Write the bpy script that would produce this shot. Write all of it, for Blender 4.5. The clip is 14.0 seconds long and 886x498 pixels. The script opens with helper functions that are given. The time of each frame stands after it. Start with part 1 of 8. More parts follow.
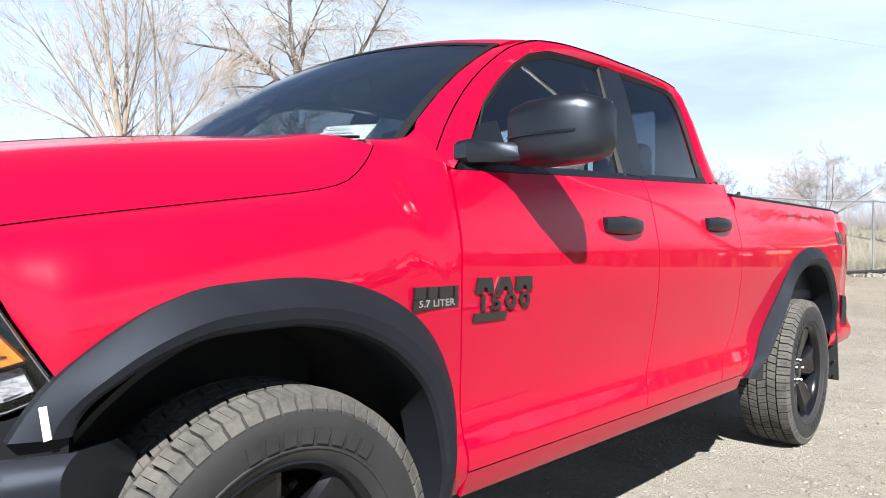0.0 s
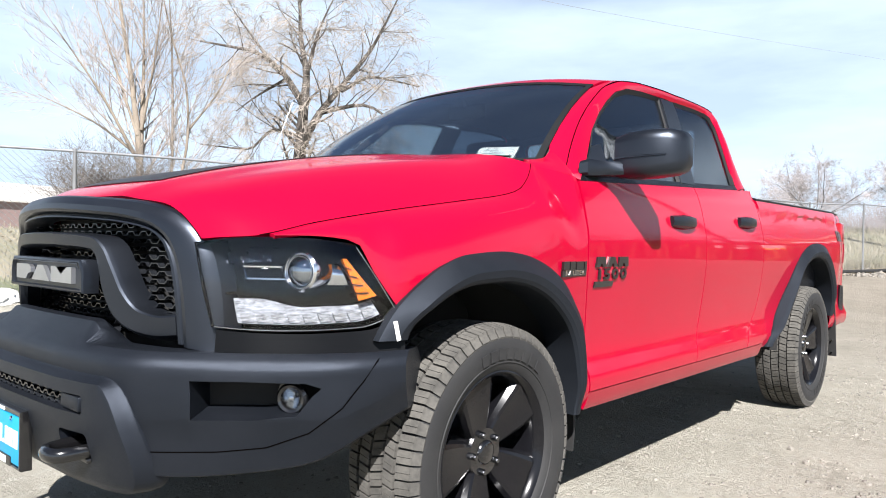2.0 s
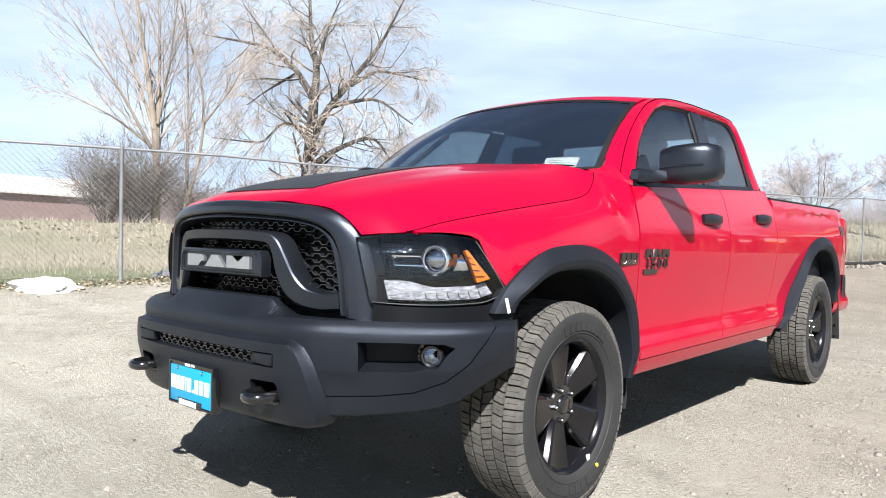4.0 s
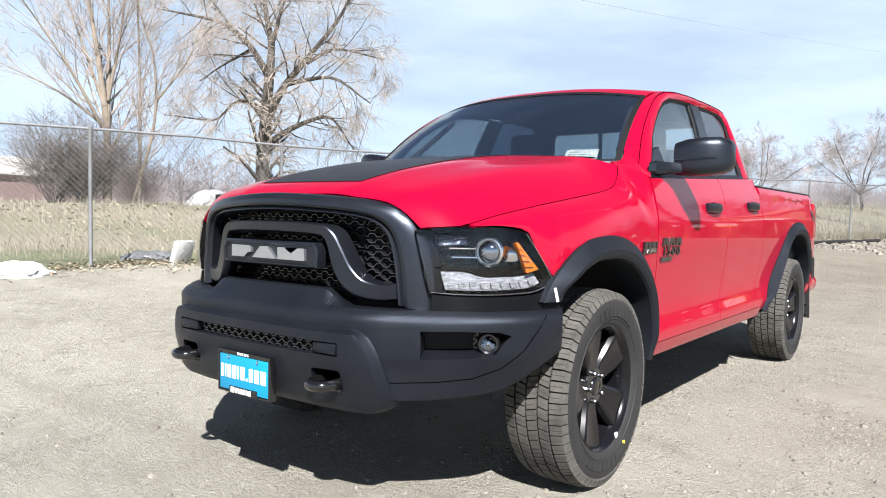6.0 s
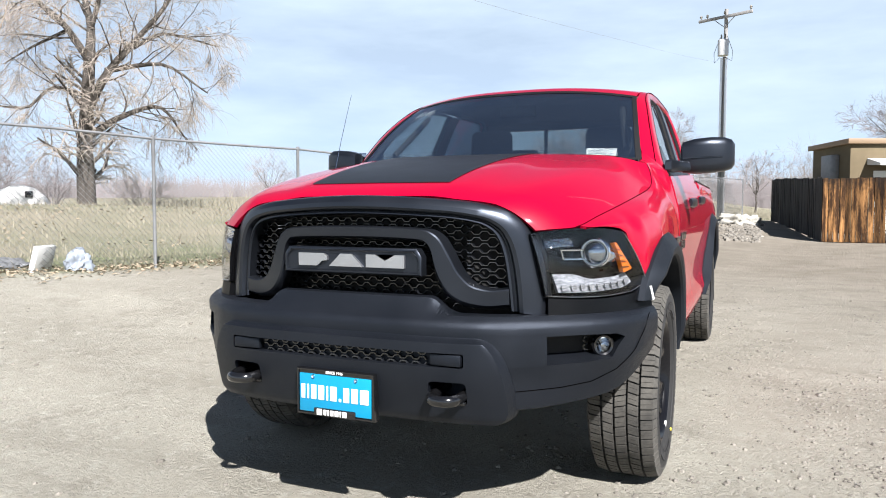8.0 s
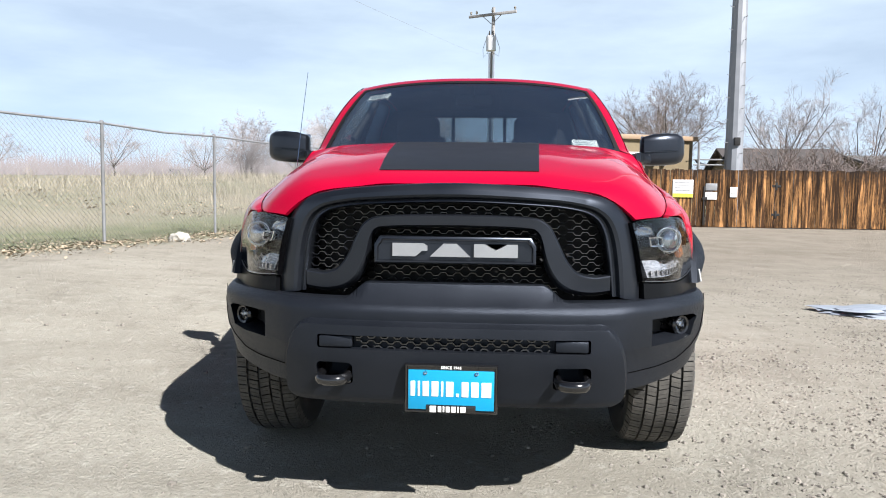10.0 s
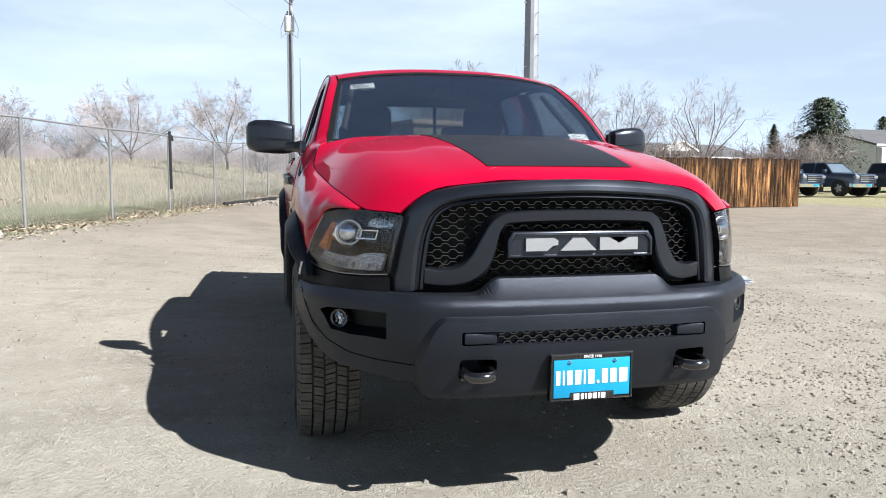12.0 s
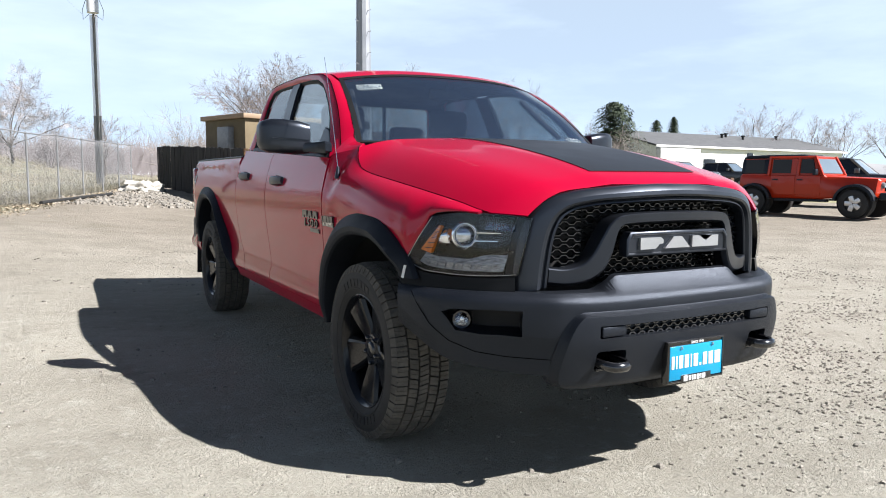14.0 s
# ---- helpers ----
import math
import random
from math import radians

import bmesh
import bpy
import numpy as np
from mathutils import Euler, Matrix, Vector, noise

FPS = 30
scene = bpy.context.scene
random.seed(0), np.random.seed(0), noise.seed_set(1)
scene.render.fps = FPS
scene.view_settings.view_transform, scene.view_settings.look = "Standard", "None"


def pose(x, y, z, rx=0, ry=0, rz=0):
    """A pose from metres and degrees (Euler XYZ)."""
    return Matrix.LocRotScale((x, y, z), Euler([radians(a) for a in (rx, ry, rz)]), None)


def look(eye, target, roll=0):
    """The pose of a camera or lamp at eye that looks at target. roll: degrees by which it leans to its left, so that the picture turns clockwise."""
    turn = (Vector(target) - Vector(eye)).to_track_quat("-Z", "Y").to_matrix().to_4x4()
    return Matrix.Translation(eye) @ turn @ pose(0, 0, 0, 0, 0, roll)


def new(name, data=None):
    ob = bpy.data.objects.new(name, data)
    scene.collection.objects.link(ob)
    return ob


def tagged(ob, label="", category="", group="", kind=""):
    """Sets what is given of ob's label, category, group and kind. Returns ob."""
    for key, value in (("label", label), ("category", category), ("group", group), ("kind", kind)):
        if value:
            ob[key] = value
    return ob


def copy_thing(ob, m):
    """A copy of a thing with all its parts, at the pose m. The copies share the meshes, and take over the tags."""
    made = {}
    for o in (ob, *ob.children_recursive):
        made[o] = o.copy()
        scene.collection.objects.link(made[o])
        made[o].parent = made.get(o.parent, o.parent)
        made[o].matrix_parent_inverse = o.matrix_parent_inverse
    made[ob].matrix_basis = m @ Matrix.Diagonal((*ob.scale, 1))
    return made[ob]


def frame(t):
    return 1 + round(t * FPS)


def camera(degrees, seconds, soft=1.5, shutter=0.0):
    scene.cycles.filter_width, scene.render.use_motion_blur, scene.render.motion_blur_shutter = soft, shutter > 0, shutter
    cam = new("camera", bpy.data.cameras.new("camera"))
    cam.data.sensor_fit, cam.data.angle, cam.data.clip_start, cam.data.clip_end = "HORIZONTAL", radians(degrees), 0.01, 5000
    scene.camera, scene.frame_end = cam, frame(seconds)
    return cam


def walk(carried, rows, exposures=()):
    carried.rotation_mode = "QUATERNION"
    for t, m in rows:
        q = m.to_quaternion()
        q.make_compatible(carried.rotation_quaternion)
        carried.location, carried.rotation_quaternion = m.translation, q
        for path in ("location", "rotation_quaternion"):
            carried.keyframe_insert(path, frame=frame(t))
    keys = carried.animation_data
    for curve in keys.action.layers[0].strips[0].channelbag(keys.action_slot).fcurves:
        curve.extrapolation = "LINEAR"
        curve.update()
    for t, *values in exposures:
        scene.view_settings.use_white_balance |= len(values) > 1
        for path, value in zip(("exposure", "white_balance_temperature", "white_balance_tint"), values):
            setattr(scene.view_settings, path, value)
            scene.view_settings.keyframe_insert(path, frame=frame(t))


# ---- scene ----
cam = camera(63.7, 14.0, soft=1.0)
PATH = [
    (0, (2.189, -0.858, 1.12), (0.844, 0.622, 1.113), 0.3),
    (0.5, (2.207, -1.062, 1.109), (0.865, 0.421, 1.102), 0.5),
    (1, (2.229, -1.292, 1.105), (0.892, 0.196, 1.095), 0.8),
    (1.5, (2.28, -1.541, 1.09), (0.947, -0.051, 1.079), 0.9),
    (2, (2.342, -1.799, 1.076), (1.015, -0.303, 1.062), 1.0),
    (2.5, (2.39, -2.043, 1.075), (1.068, -0.543, 1.053), 1.0),
    (3, (2.435, -2.286, 1.075), (1.119, -0.781, 1.04), 1.1),
    (3.2, (2.456, -2.334, 1.059), (1.127, -0.839, 1.032), 1.1),
    (5.3, (2.461, -2.634, 1.125), (1.174, -1.106, 1.043), 1.2),
    (5.5, (2.388, -2.67, 1.121), (1.12, -1.126, 1.035), 1.0),
    (6, (2.242, -2.779, 1.125), (1.028, -1.193, 1.031), 1.1),
    (6.5, (2.055, -2.89, 1.137), (0.935, -1.237, 1.034), 1.2),
    (7, (1.838, -3.018, 1.146), (0.813, -1.304, 1.035), 1.2),
    (7.2, (1.748, -3.057, 1.141), (0.761, -1.321, 1.037), 0.8),
    (9.3, (0.563, -3.432, 1.165), (0.188, -1.472, 1.023), 0.9),
    (9.5, (0.447, -3.455, 1.164), (0.141, -1.483, 1.023), 0.9),
    (10, (0.135, -3.461, 1.16), (-0.006, -1.471, 1.009), 0.7),
    (10.5, (-0.17, -3.455, 1.168), (-0.129, -1.462, 1.005), 0.5),
    (11, (-0.484, -3.45, 1.164), (-0.293, -1.466, 0.991), 0.3),
    (11.5, (-0.796, -3.438, 1.184), (-0.463, -1.475, 1.003), 0.2),
    (12, (-1.091, -3.386, 1.196), (-0.632, -1.449, 1.005), 0.2),
    (12.5, (-1.375, -3.322, 1.207), (-0.78, -1.423, 1.008), 0.4),
    (13, (-1.674, -3.263, 1.216), (-0.939, -1.414, 1.014), 0.3),
    (13.5, (-1.964, -3.173, 1.224), (-1.117, -1.373, 1.024), 0.3),
    (14, (-2.236, -3.053, 1.225), (-1.278, -1.309, 1.024), 0.3),
]
walk(cam, [(t, look(eye, target, roll)) for t, eye, target, roll in PATH], exposures=[(0.0, 1.48), (2.5, 1.42), (5.5, 1.30), (7.5, 1.25), (10.0, 1.22), (12.0, 1.30), (14.0, 1.34)])

# ---- light ----
SUN_TO = Vector((0.74, -0.77, 1.0)).normalized()
world = bpy.data.worlds.new("sky")
scene.world = world
world.use_nodes = True
wn, wl = world.node_tree.nodes, world.node_tree.links
wn.clear()
w_out, w_bg = wn.new("ShaderNodeOutputWorld"), wn.new("ShaderNodeBackground")
sky = wn.new("ShaderNodeTexSky")
sky.sky_type, sky.sun_disc = "NISHITA", False
sky.sun_elevation = math.asin(SUN_TO.z)
sky.sun_rotation = math.atan2(SUN_TO.x, SUN_TO.y)
sky.altitude, sky.air_density, sky.dust_density, sky.ozone_density = 1000, 0.5, 0.2, 2.0
w_co, w_map = wn.new("ShaderNodeTexCoord"), wn.new("ShaderNodeMapping")
w_map.inputs["Scale"].default_value = (1.6, 1.6, 7.0)
w_noise = wn.new("ShaderNodeTexNoise")
w_noise.inputs["Scale"].default_value, w_noise.inputs["Detail"].default_value, w_noise.inputs["Roughness"].default_value = 1.3, 7, 0.55
w_ramp = wn.new("ShaderNodeValToRGB")
w_ramp.color_ramp.elements[0].position, w_ramp.color_ramp.elements[1].position = 0.38, 0.68
w_ramp.color_ramp.elements[0].color, w_ramp.color_ramp.elements[1].color = (0.56, 0.56, 0.56, 1), (0.90, 0.90, 0.90, 1)
w_mix = wn.new("ShaderNodeMix")
w_mix.data_type = "RGBA"
w_mix.inputs["B"].default_value = (8.2, 9.85, 11.6, 1)
wl.new(w_co.outputs["Generated"], w_map.inputs["Vector"])
wl.new(w_map.outputs["Vector"], w_noise.inputs["Vector"])
wl.new(w_noise.outputs["Fac"], w_ramp.inputs["Fac"])
w_sep, w_high, w_thin = wn.new("ShaderNodeSeparateXYZ"), wn.new("ShaderNodeMapRange"), wn.new("ShaderNodeMath")
w_high.inputs["From Min"].default_value, w_high.inputs["From Max"].default_value = 0.30, 0.40
w_high.inputs["To Min"].default_value, w_high.inputs["To Max"].default_value = 1.0, 0.06
w_thin.operation = "MULTIPLY"
wl.new(w_co.outputs["Generated"], w_sep.inputs["Vector"])
wl.new(w_sep.outputs["Z"], w_high.inputs["Value"])
wl.new(w_ramp.outputs["Color"], w_thin.inputs[0])
wl.new(w_high.outputs["Result"], w_thin.inputs[1])
wl.new(w_thin.outputs["Value"], w_mix.inputs["Factor"])
wl.new(sky.outputs["Color"], w_mix.inputs["A"])
wl.new(w_mix.outputs["Result"], w_bg.inputs["Color"])
wl.new(w_bg.outputs["Background"], w_out.inputs["Surface"])
w_bg.inputs["Strength"].default_value = 0.048
sun = new("sun", bpy.data.lights.new("sun", "SUN"))
sun.data.energy, sun.data.angle, sun.data.color = 5.9, radians(0.53), (1.0, 0.98, 0.985)
sun.matrix_world = look(SUN_TO * 60, (0, 0, 0))


# ---- materials ----
def nodes_of(name):
    m = bpy.data.materials.new(name)
    m.use_nodes = True
    nt = m.node_tree
    return m, nt.nodes, nt.links, nt.nodes["Principled BSDF"]


def pbr(name, c1, c2=None, scale=6.0, fine=60.0, rough=0.6, rough2=None, metal=0.0, bump=0.0, bump_scale=80.0, coat=0.0, spec=0.5, stretch=(1, 1, 1), per_object=0.0, island=False, low=0.5, high=0.95):
    """Two colours mixed by coarse and fine noise, with a fine relief."""
    m, n, l, b = nodes_of(name)
    c2 = c2 or tuple(v * 0.8 for v in c1)
    co, mp = n.new("ShaderNodeTexCoord"), n.new("ShaderNodeMapping")
    mp.inputs["Scale"].default_value = stretch
    l.new(co.outputs["Object"], mp.inputs["Vector"])
    if per_object:
        oi, sh = n.new("ShaderNodeObjectInfo"), n.new("ShaderNodeVectorMath")
        sh.operation = "SCALE"
        sh.inputs[0].default_value = (31.0, 17.0, 9.0)
        l.new(oi.outputs["Random"], sh.inputs["Scale"])
        l.new(sh.outputs["Vector"], mp.inputs["Location"])
    n1, n2 = n.new("ShaderNodeTexNoise"), n.new("ShaderNodeTexNoise")
    n1.inputs["Scale"].default_value, n1.inputs["Detail"].default_value = scale, 4
    n2.inputs["Scale"].default_value, n2.inputs["Detail"].default_value = fine, 3
    add = n.new("ShaderNodeMath")
    add.operation = "MULTIPLY_ADD"
    add.inputs[1].default_value = 0.45
    l.new(mp.outputs["Vector"], n1.inputs["Vector"])
    l.new(mp.outputs["Vector"], n2.inputs["Vector"])
    l.new(n2.outputs["Fac"], add.inputs[0])
    l.new(n1.outputs["Fac"], add.inputs[2])
    ramp = n.new("ShaderNodeMapRange")
    ramp.inputs["From Min"].default_value, ramp.inputs["From Max"].default_value = low, high
    l.new(add.outputs[0], ramp.inputs["Value"])
    mix = n.new("ShaderNodeMix")
    mix.data_type = "RGBA"
    mix.inputs["A"].default_value, mix.inputs["B"].default_value = (*c1, 1), (*c2, 1)
    l.new(ramp.outputs["Result"], mix.inputs["Factor"])
    colour = mix.outputs["Result"]
    if per_object or island:
        info = n.new("ShaderNodeNewGeometry" if island else "ShaderNodeObjectInfo")
        hsv, mr = n.new("ShaderNodeHueSaturation"), n.new("ShaderNodeMapRange")
        k = per_object or 0.3
        mr.inputs["To Min"].default_value, mr.inputs["To Max"].default_value = 1 - k, 1 + k
        l.new(info.outputs["Random Per Island" if island else "Random"], mr.inputs["Value"])
        l.new(mr.outputs["Result"], hsv.inputs["Value"])
        l.new(colour, hsv.inputs["Color"])
        colour = hsv.outputs["Color"]
    l.new(colour, b.inputs["Base Color"])
    b.inputs["Metallic"].default_value = metal
    b.inputs["Specular IOR Level"].default_value = spec
    b.inputs["Coat Weight"].default_value = coat
    b.inputs["Coat Roughness"].default_value = 0.03
    if rough2 is None:
        b.inputs["Roughness"].default_value = rough
    else:
        rr = n.new("ShaderNodeMapRange")
        rr.inputs["From Min"].default_value, rr.inputs["From Max"].default_value = 0.35, 0.7
        rr.inputs["To Min"].default_value, rr.inputs["To Max"].default_value = rough, rough2
        l.new(n1.outputs["Fac"], rr.inputs["Value"])
        l.new(rr.outputs["Result"], b.inputs["Roughness"])
    if bump:
        n3, bp = n.new("ShaderNodeTexNoise"), n.new("ShaderNodeBump")
        n3.inputs["Scale"].default_value, n3.inputs["Detail"].default_value = bump_scale, 5
        bp.inputs["Strength"].default_value, bp.inputs["Distance"].default_value = bump, 0.01
        l.new(mp.outputs["Vector"], n3.inputs["Vector"])
        l.new(n3.outputs["Fac"], bp.inputs["Height"])
        l.new(bp.outputs["Normal"], b.inputs["Normal"])
    return m


def pane(name, tint, gloss_rough=0.0, base=0.04):
    """A thin pane: tinted see-through with a gloss that grows at grazing angles."""
    m, n, l, b = nodes_of(name)
    n.remove(b)
    tr, gl, mx, lw = n.new("ShaderNodeBsdfTransparent"), n.new("ShaderNodeBsdfGlossy"), n.new("ShaderNodeMixShader"), n.new("ShaderNodeLayerWeight")
    pw, ma = n.new("ShaderNodeMath"), n.new("ShaderNodeMath")
    tr.inputs["Color"].default_value = (*tint, 1)
    gl.inputs["Roughness"].default_value = gloss_rough
    lw.inputs["Blend"].default_value = 0.5
    pw.operation, ma.operation = "POWER", "MULTIPLY_ADD"
    pw.inputs[1].default_value, ma.inputs[1].default_value, ma.inputs[2].default_value = 5.0, 1.0 - base, base
    l.new(lw.outputs["Facing"], pw.inputs[0])
    l.new(pw.outputs[0], ma.inputs[0])
    l.new(ma.outputs[0], mx.inputs["Fac"])
    l.new(tr.outputs["BSDF"], mx.inputs[1])
    l.new(gl.outputs["BSDF"], mx.inputs[2])
    l.new(mx.outputs["Shader"], n["Material Output"].inputs["Surface"])
    return m


M_RED = pbr("red_paint", (0.305, 0.0006, 0.0185), (0.285, 0.0005, 0.017), 2.0, 900.0, rough=0.38, coat=0.72, spec=0.03)
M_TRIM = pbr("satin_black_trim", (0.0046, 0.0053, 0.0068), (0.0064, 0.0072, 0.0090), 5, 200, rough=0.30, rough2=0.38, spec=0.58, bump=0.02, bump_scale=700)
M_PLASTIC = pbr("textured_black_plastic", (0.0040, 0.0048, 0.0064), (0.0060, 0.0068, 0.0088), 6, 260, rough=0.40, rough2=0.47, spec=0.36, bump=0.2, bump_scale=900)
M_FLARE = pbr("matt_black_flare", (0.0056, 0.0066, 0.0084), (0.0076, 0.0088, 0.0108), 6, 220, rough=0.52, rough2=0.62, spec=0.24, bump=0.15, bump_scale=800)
# a blue specular tint puts the sky's cool reflection into the black finishes
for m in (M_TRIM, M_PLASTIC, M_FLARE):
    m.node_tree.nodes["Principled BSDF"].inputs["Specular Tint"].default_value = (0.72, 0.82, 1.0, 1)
M_GLOSSBLACK = pbr("gloss_black", (0.004, 0.004, 0.0045), (0.006, 0.006, 0.0065), 4, 100, rough=0.18, coat=0.6)
M_WHEEL = pbr("black_wheel", (0.004, 0.004, 0.005), (0.006, 0.006, 0.007), 5, 120, rough=0.20, coat=0.12, spec=0.22)
M_DARK = pbr("underbody_black", (0.006, 0.006, 0.006), (0.01, 0.0095, 0.009), 6, 60, rough=0.85)
M_RUBBER = pbr("tyre_rubber", (0.0085, 0.0085, 0.009), (0.016, 0.0155, 0.015), 9, 120, rough=0.7, rough2=0.8, bump=0.1, bump_scale=400)
M_TREAD = pbr("dusty_tread_rubber", (0.037, 0.035, 0.031), (0.088, 0.082, 0.071), 12, 90, rough=0.9, bump=0.2, bump_scale=300)
M_CHROME = pbr("chrome", (0.75, 0.76, 0.78), (0.7, 0.71, 0.73), 4, 60, rough=0.10, metal=1.0)
M_SILVER = pbr("brushed_silver", (0.46, 0.47, 0.49), (0.54, 0.55, 0.57), 8, 300, rough=0.28, metal=1.0)
M_GRAPHITE = pbr("dark_badge", (0.006, 0.006, 0.007), (0.010, 0.010, 0.010), 8, 200, rough=0.3, coat=0.3)
M_SEMIGLOSS = pbr("semi_gloss_black", (0.0025, 0.0027, 0.0032), (0.0035, 0.0037, 0.0042), 6, 200, rough=0.34, spec=0.12)
M_GAP = pbr("panel_gap_black", (0.0015, 0.0012, 0.0012), (0.002, 0.0016, 0.0016), 8, 200, rough=1.0, spec=0.0)
M_STRIPE = pbr("matte_black_decal", (0.008, 0.0085, 0.010), (0.011, 0.0115, 0.013), 3, 120, rough=0.38, rough2=0.46, spec=0.45)
M_MESH = pbr("glossy_mesh_black", (0.008, 0.009, 0.011), (0.013, 0.014, 0.016), 30, 200, rough=0.2, spec=0.7, coat=0.2)
M_EMBLEM = pbr("bright_emblem_silver", (0.52, 0.53, 0.55), (0.46, 0.47, 0.49), 8, 300, rough=0.30, metal=0.9)
M_NUT = pbr("dark_chrome", (0.16, 0.165, 0.175), (0.12, 0.125, 0.13), 30, 300, rough=0.25, metal=1.0)
M_CONDUIT = pbr("bright_galvanised_pipe", (0.78, 0.79, 0.80), (0.68, 0.69, 0.70), 3, 60, rough=0.42, metal=0.85)
M_CAN = pbr("pale_grey_enamel", (0.60, 0.61, 0.61), (0.52, 0.53, 0.53), 3, 40, rough=0.4)
M_AMBER = pbr("amber_reflector", (0.52, 0.13, 0.004), (0.32, 0.06, 0.003), 40, 160, rough=0.15, coat=0.6)
M_CLEAR = pane("clear_lens", (0.985, 0.988, 0.99), 0.0, 0.02)
M_GLASS = pane("windscreen_glass", (0.84, 0.90, 0.92), 0.0, 0.45)
M_TINT = pane("privacy_glass", (0.40, 0.46, 0.52), 0.0, 0.12)
M_REARGLASS = pane("rear_slider_glass", (0.78, 0.83, 0.85), 0.0, 0.04)
M_SIDEGLASS = pane("side_glass", (0.86, 0.91, 0.93), 0.0, 0.12)
M_PROJECTOR = pbr("projector_glass", (0.46, 0.49, 0.53), (0.30, 0.32, 0.35), 30, 200, rough=0.04, metal=1.0, coat=1.0)
M_CLOTH = pbr("black_seat_cloth", (0.014, 0.014, 0.015), (0.022, 0.022, 0.023), 14, 200, rough=0.9, bump=0.2, bump_scale=300)
M_DASH = pbr("dark_dashboard", (0.012, 0.012, 0.0125), (0.018, 0.018, 0.0185), 8, 150, rough=0.7)
M_PAPER = pbr("white_paper", (0.62, 0.62, 0.6), (0.56, 0.56, 0.54), 6, 60, rough=0.8)
M_BLUE = pbr("cyan_plate", (0, 0.22, 0.4), (0, 0.2, 0.37), 5, 80, rough=0.35)
M_WHITE = pbr("white_paint", (0.62, 0.62, 0.6), (0.55, 0.55, 0.53), 3, 40, rough=0.5)
M_LEDW = pbr("frosted_white_reflector", (0.26, 0.27, 0.29), (0.07, 0.072, 0.078), 40, 200, rough=0.10, coat=1.0, stretch=(1, 1, 4.5))
M_LAMPBLACK = pbr("gloss_black_lamp_housing", (0.0015, 0.0015, 0.0018), (0.0025, 0.0025, 0.003), 8, 90, rough=0.10, spec=0.22)
M_POSTWOOD = pbr("dark_brown_post", (0.11, 0.055, 0.028), (0.06, 0.03, 0.016), 6, 40, rough=0.85, bump=0.3)
M_PLASTICBAG = pbr("crumpled_clear_plastic", (0.27, 0.30, 0.34), (0.20, 0.225, 0.26), 5, 60, rough=0.35, spec=0.4)
M_TAIL = pbr("red_tail_lens", (0.28, 0.006, 0.008), (0.2, 0.004, 0.006), 20, 200, rough=0.12, coat=0.6)
M_YELLOW = pbr("yellow_paint_dot", (0.75, 0.62, 0.05), (0.65, 0.5, 0.04), 20, 200, rough=0.7)

M_GALV = pbr("galvanised_steel", (0.18, 0.185, 0.19), (0.25, 0.255, 0.26), 7, 120, rough=0.45, rough2=0.6, metal=0.35)
M_SEAL = pbr("black_rubber_seal", (0.005, 0.005, 0.0055), (0.008, 0.008, 0.0085), 9, 120, rough=0.6, spec=0.2)
M_POLESTEEL = pbr("weathered_pole_steel", (0.20, 0.212, 0.23), (0.25, 0.262, 0.28), 2, 30, rough=0.5, rough2=0.65, metal=0.4)
M_POLEWOOD = pbr("weathered_pole_wood", (0.29, 0.282, 0.272), (0.21, 0.203, 0.197), 3, 50, rough=0.9, stretch=(6, 6, 0.5), bump=0.5, bump_scale=30)
M_PLANK = pbr("stained_cedar_plank", (0.315, 0.160, 0.062), (0.030, 0.0155, 0.008), 4.5, 40, rough=0.85, spec=0.12, stretch=(2.6, 2.6, 0.24), per_object=0.62, low=0.52, high=0.80, bump=0.4, bump_scale=40)
pn, pl = M_PLANK.node_tree.nodes, M_PLANK.node_tree.links
p_co, p_sep, p_add, p_noise, p_rng, p_mix = pn.new("ShaderNodeTexCoord"), pn.new("ShaderNodeSeparateXYZ"), pn.new("ShaderNodeMath"), pn.new("ShaderNodeTexNoise"), pn.new("ShaderNodeMapRange"), pn.new("ShaderNodeMix")
p_bsdf = next(q for q in pn if q.type == "BSDF_PRINCIPLED")
p_noise.inputs["Scale"].default_value, p_noise.inputs["Detail"].default_value = 9.0, 6
p_info, p_move = pn.new("ShaderNodeObjectInfo"), pn.new("ShaderNodeVectorMath")
pl.new(p_info.outputs["Location"], p_move.inputs[0])
pl.new(p_co.outputs["Object"], p_move.inputs[1])
pl.new(p_move.outputs["Vector"], p_noise.inputs["Vector"])
pl.new(p_co.outputs["Generated"], p_sep.inputs["Vector"])
p_add.operation = "MULTIPLY_ADD"
p_add.inputs[1].default_value = 0.42
pl.new(p_noise.outputs["Fac"], p_add.inputs[0])
pl.new(p_sep.outputs["Z"], p_add.inputs[2])
p_rng.inputs["From Min"].default_value, p_rng.inputs["From Max"].default_value, p_rng.inputs["To Max"].default_value = 0.98, 1.22, 0.85
pl.new(p_add.outputs[0], p_rng.inputs["Value"])
p_mix.data_type = "RGBA"
p_mix.inputs["B"].default_value = (0.018, 0.0125, 0.0095, 1)
pl.new(p_rng.outputs["Result"], p_mix.inputs["Factor"])
pl.new(p_bsdf.inputs["Base Color"].links[0].from_socket, p_mix.inputs["A"])
pl.new(p_mix.outputs["Result"], p_bsdf.inputs["Base Color"])
M_STUCCO = pbr("tan_stucco", (0.118, 0.090, 0.050), (0.14, 0.108, 0.062), 3, 60, rough=0.9, bump=0.3, bump_scale=60)
M_ROOFCAP = pbr("brown_roof_metal", (0.22, 0.15, 0.09), (0.26, 0.18, 0.11), 3, 60, rough=0.6)
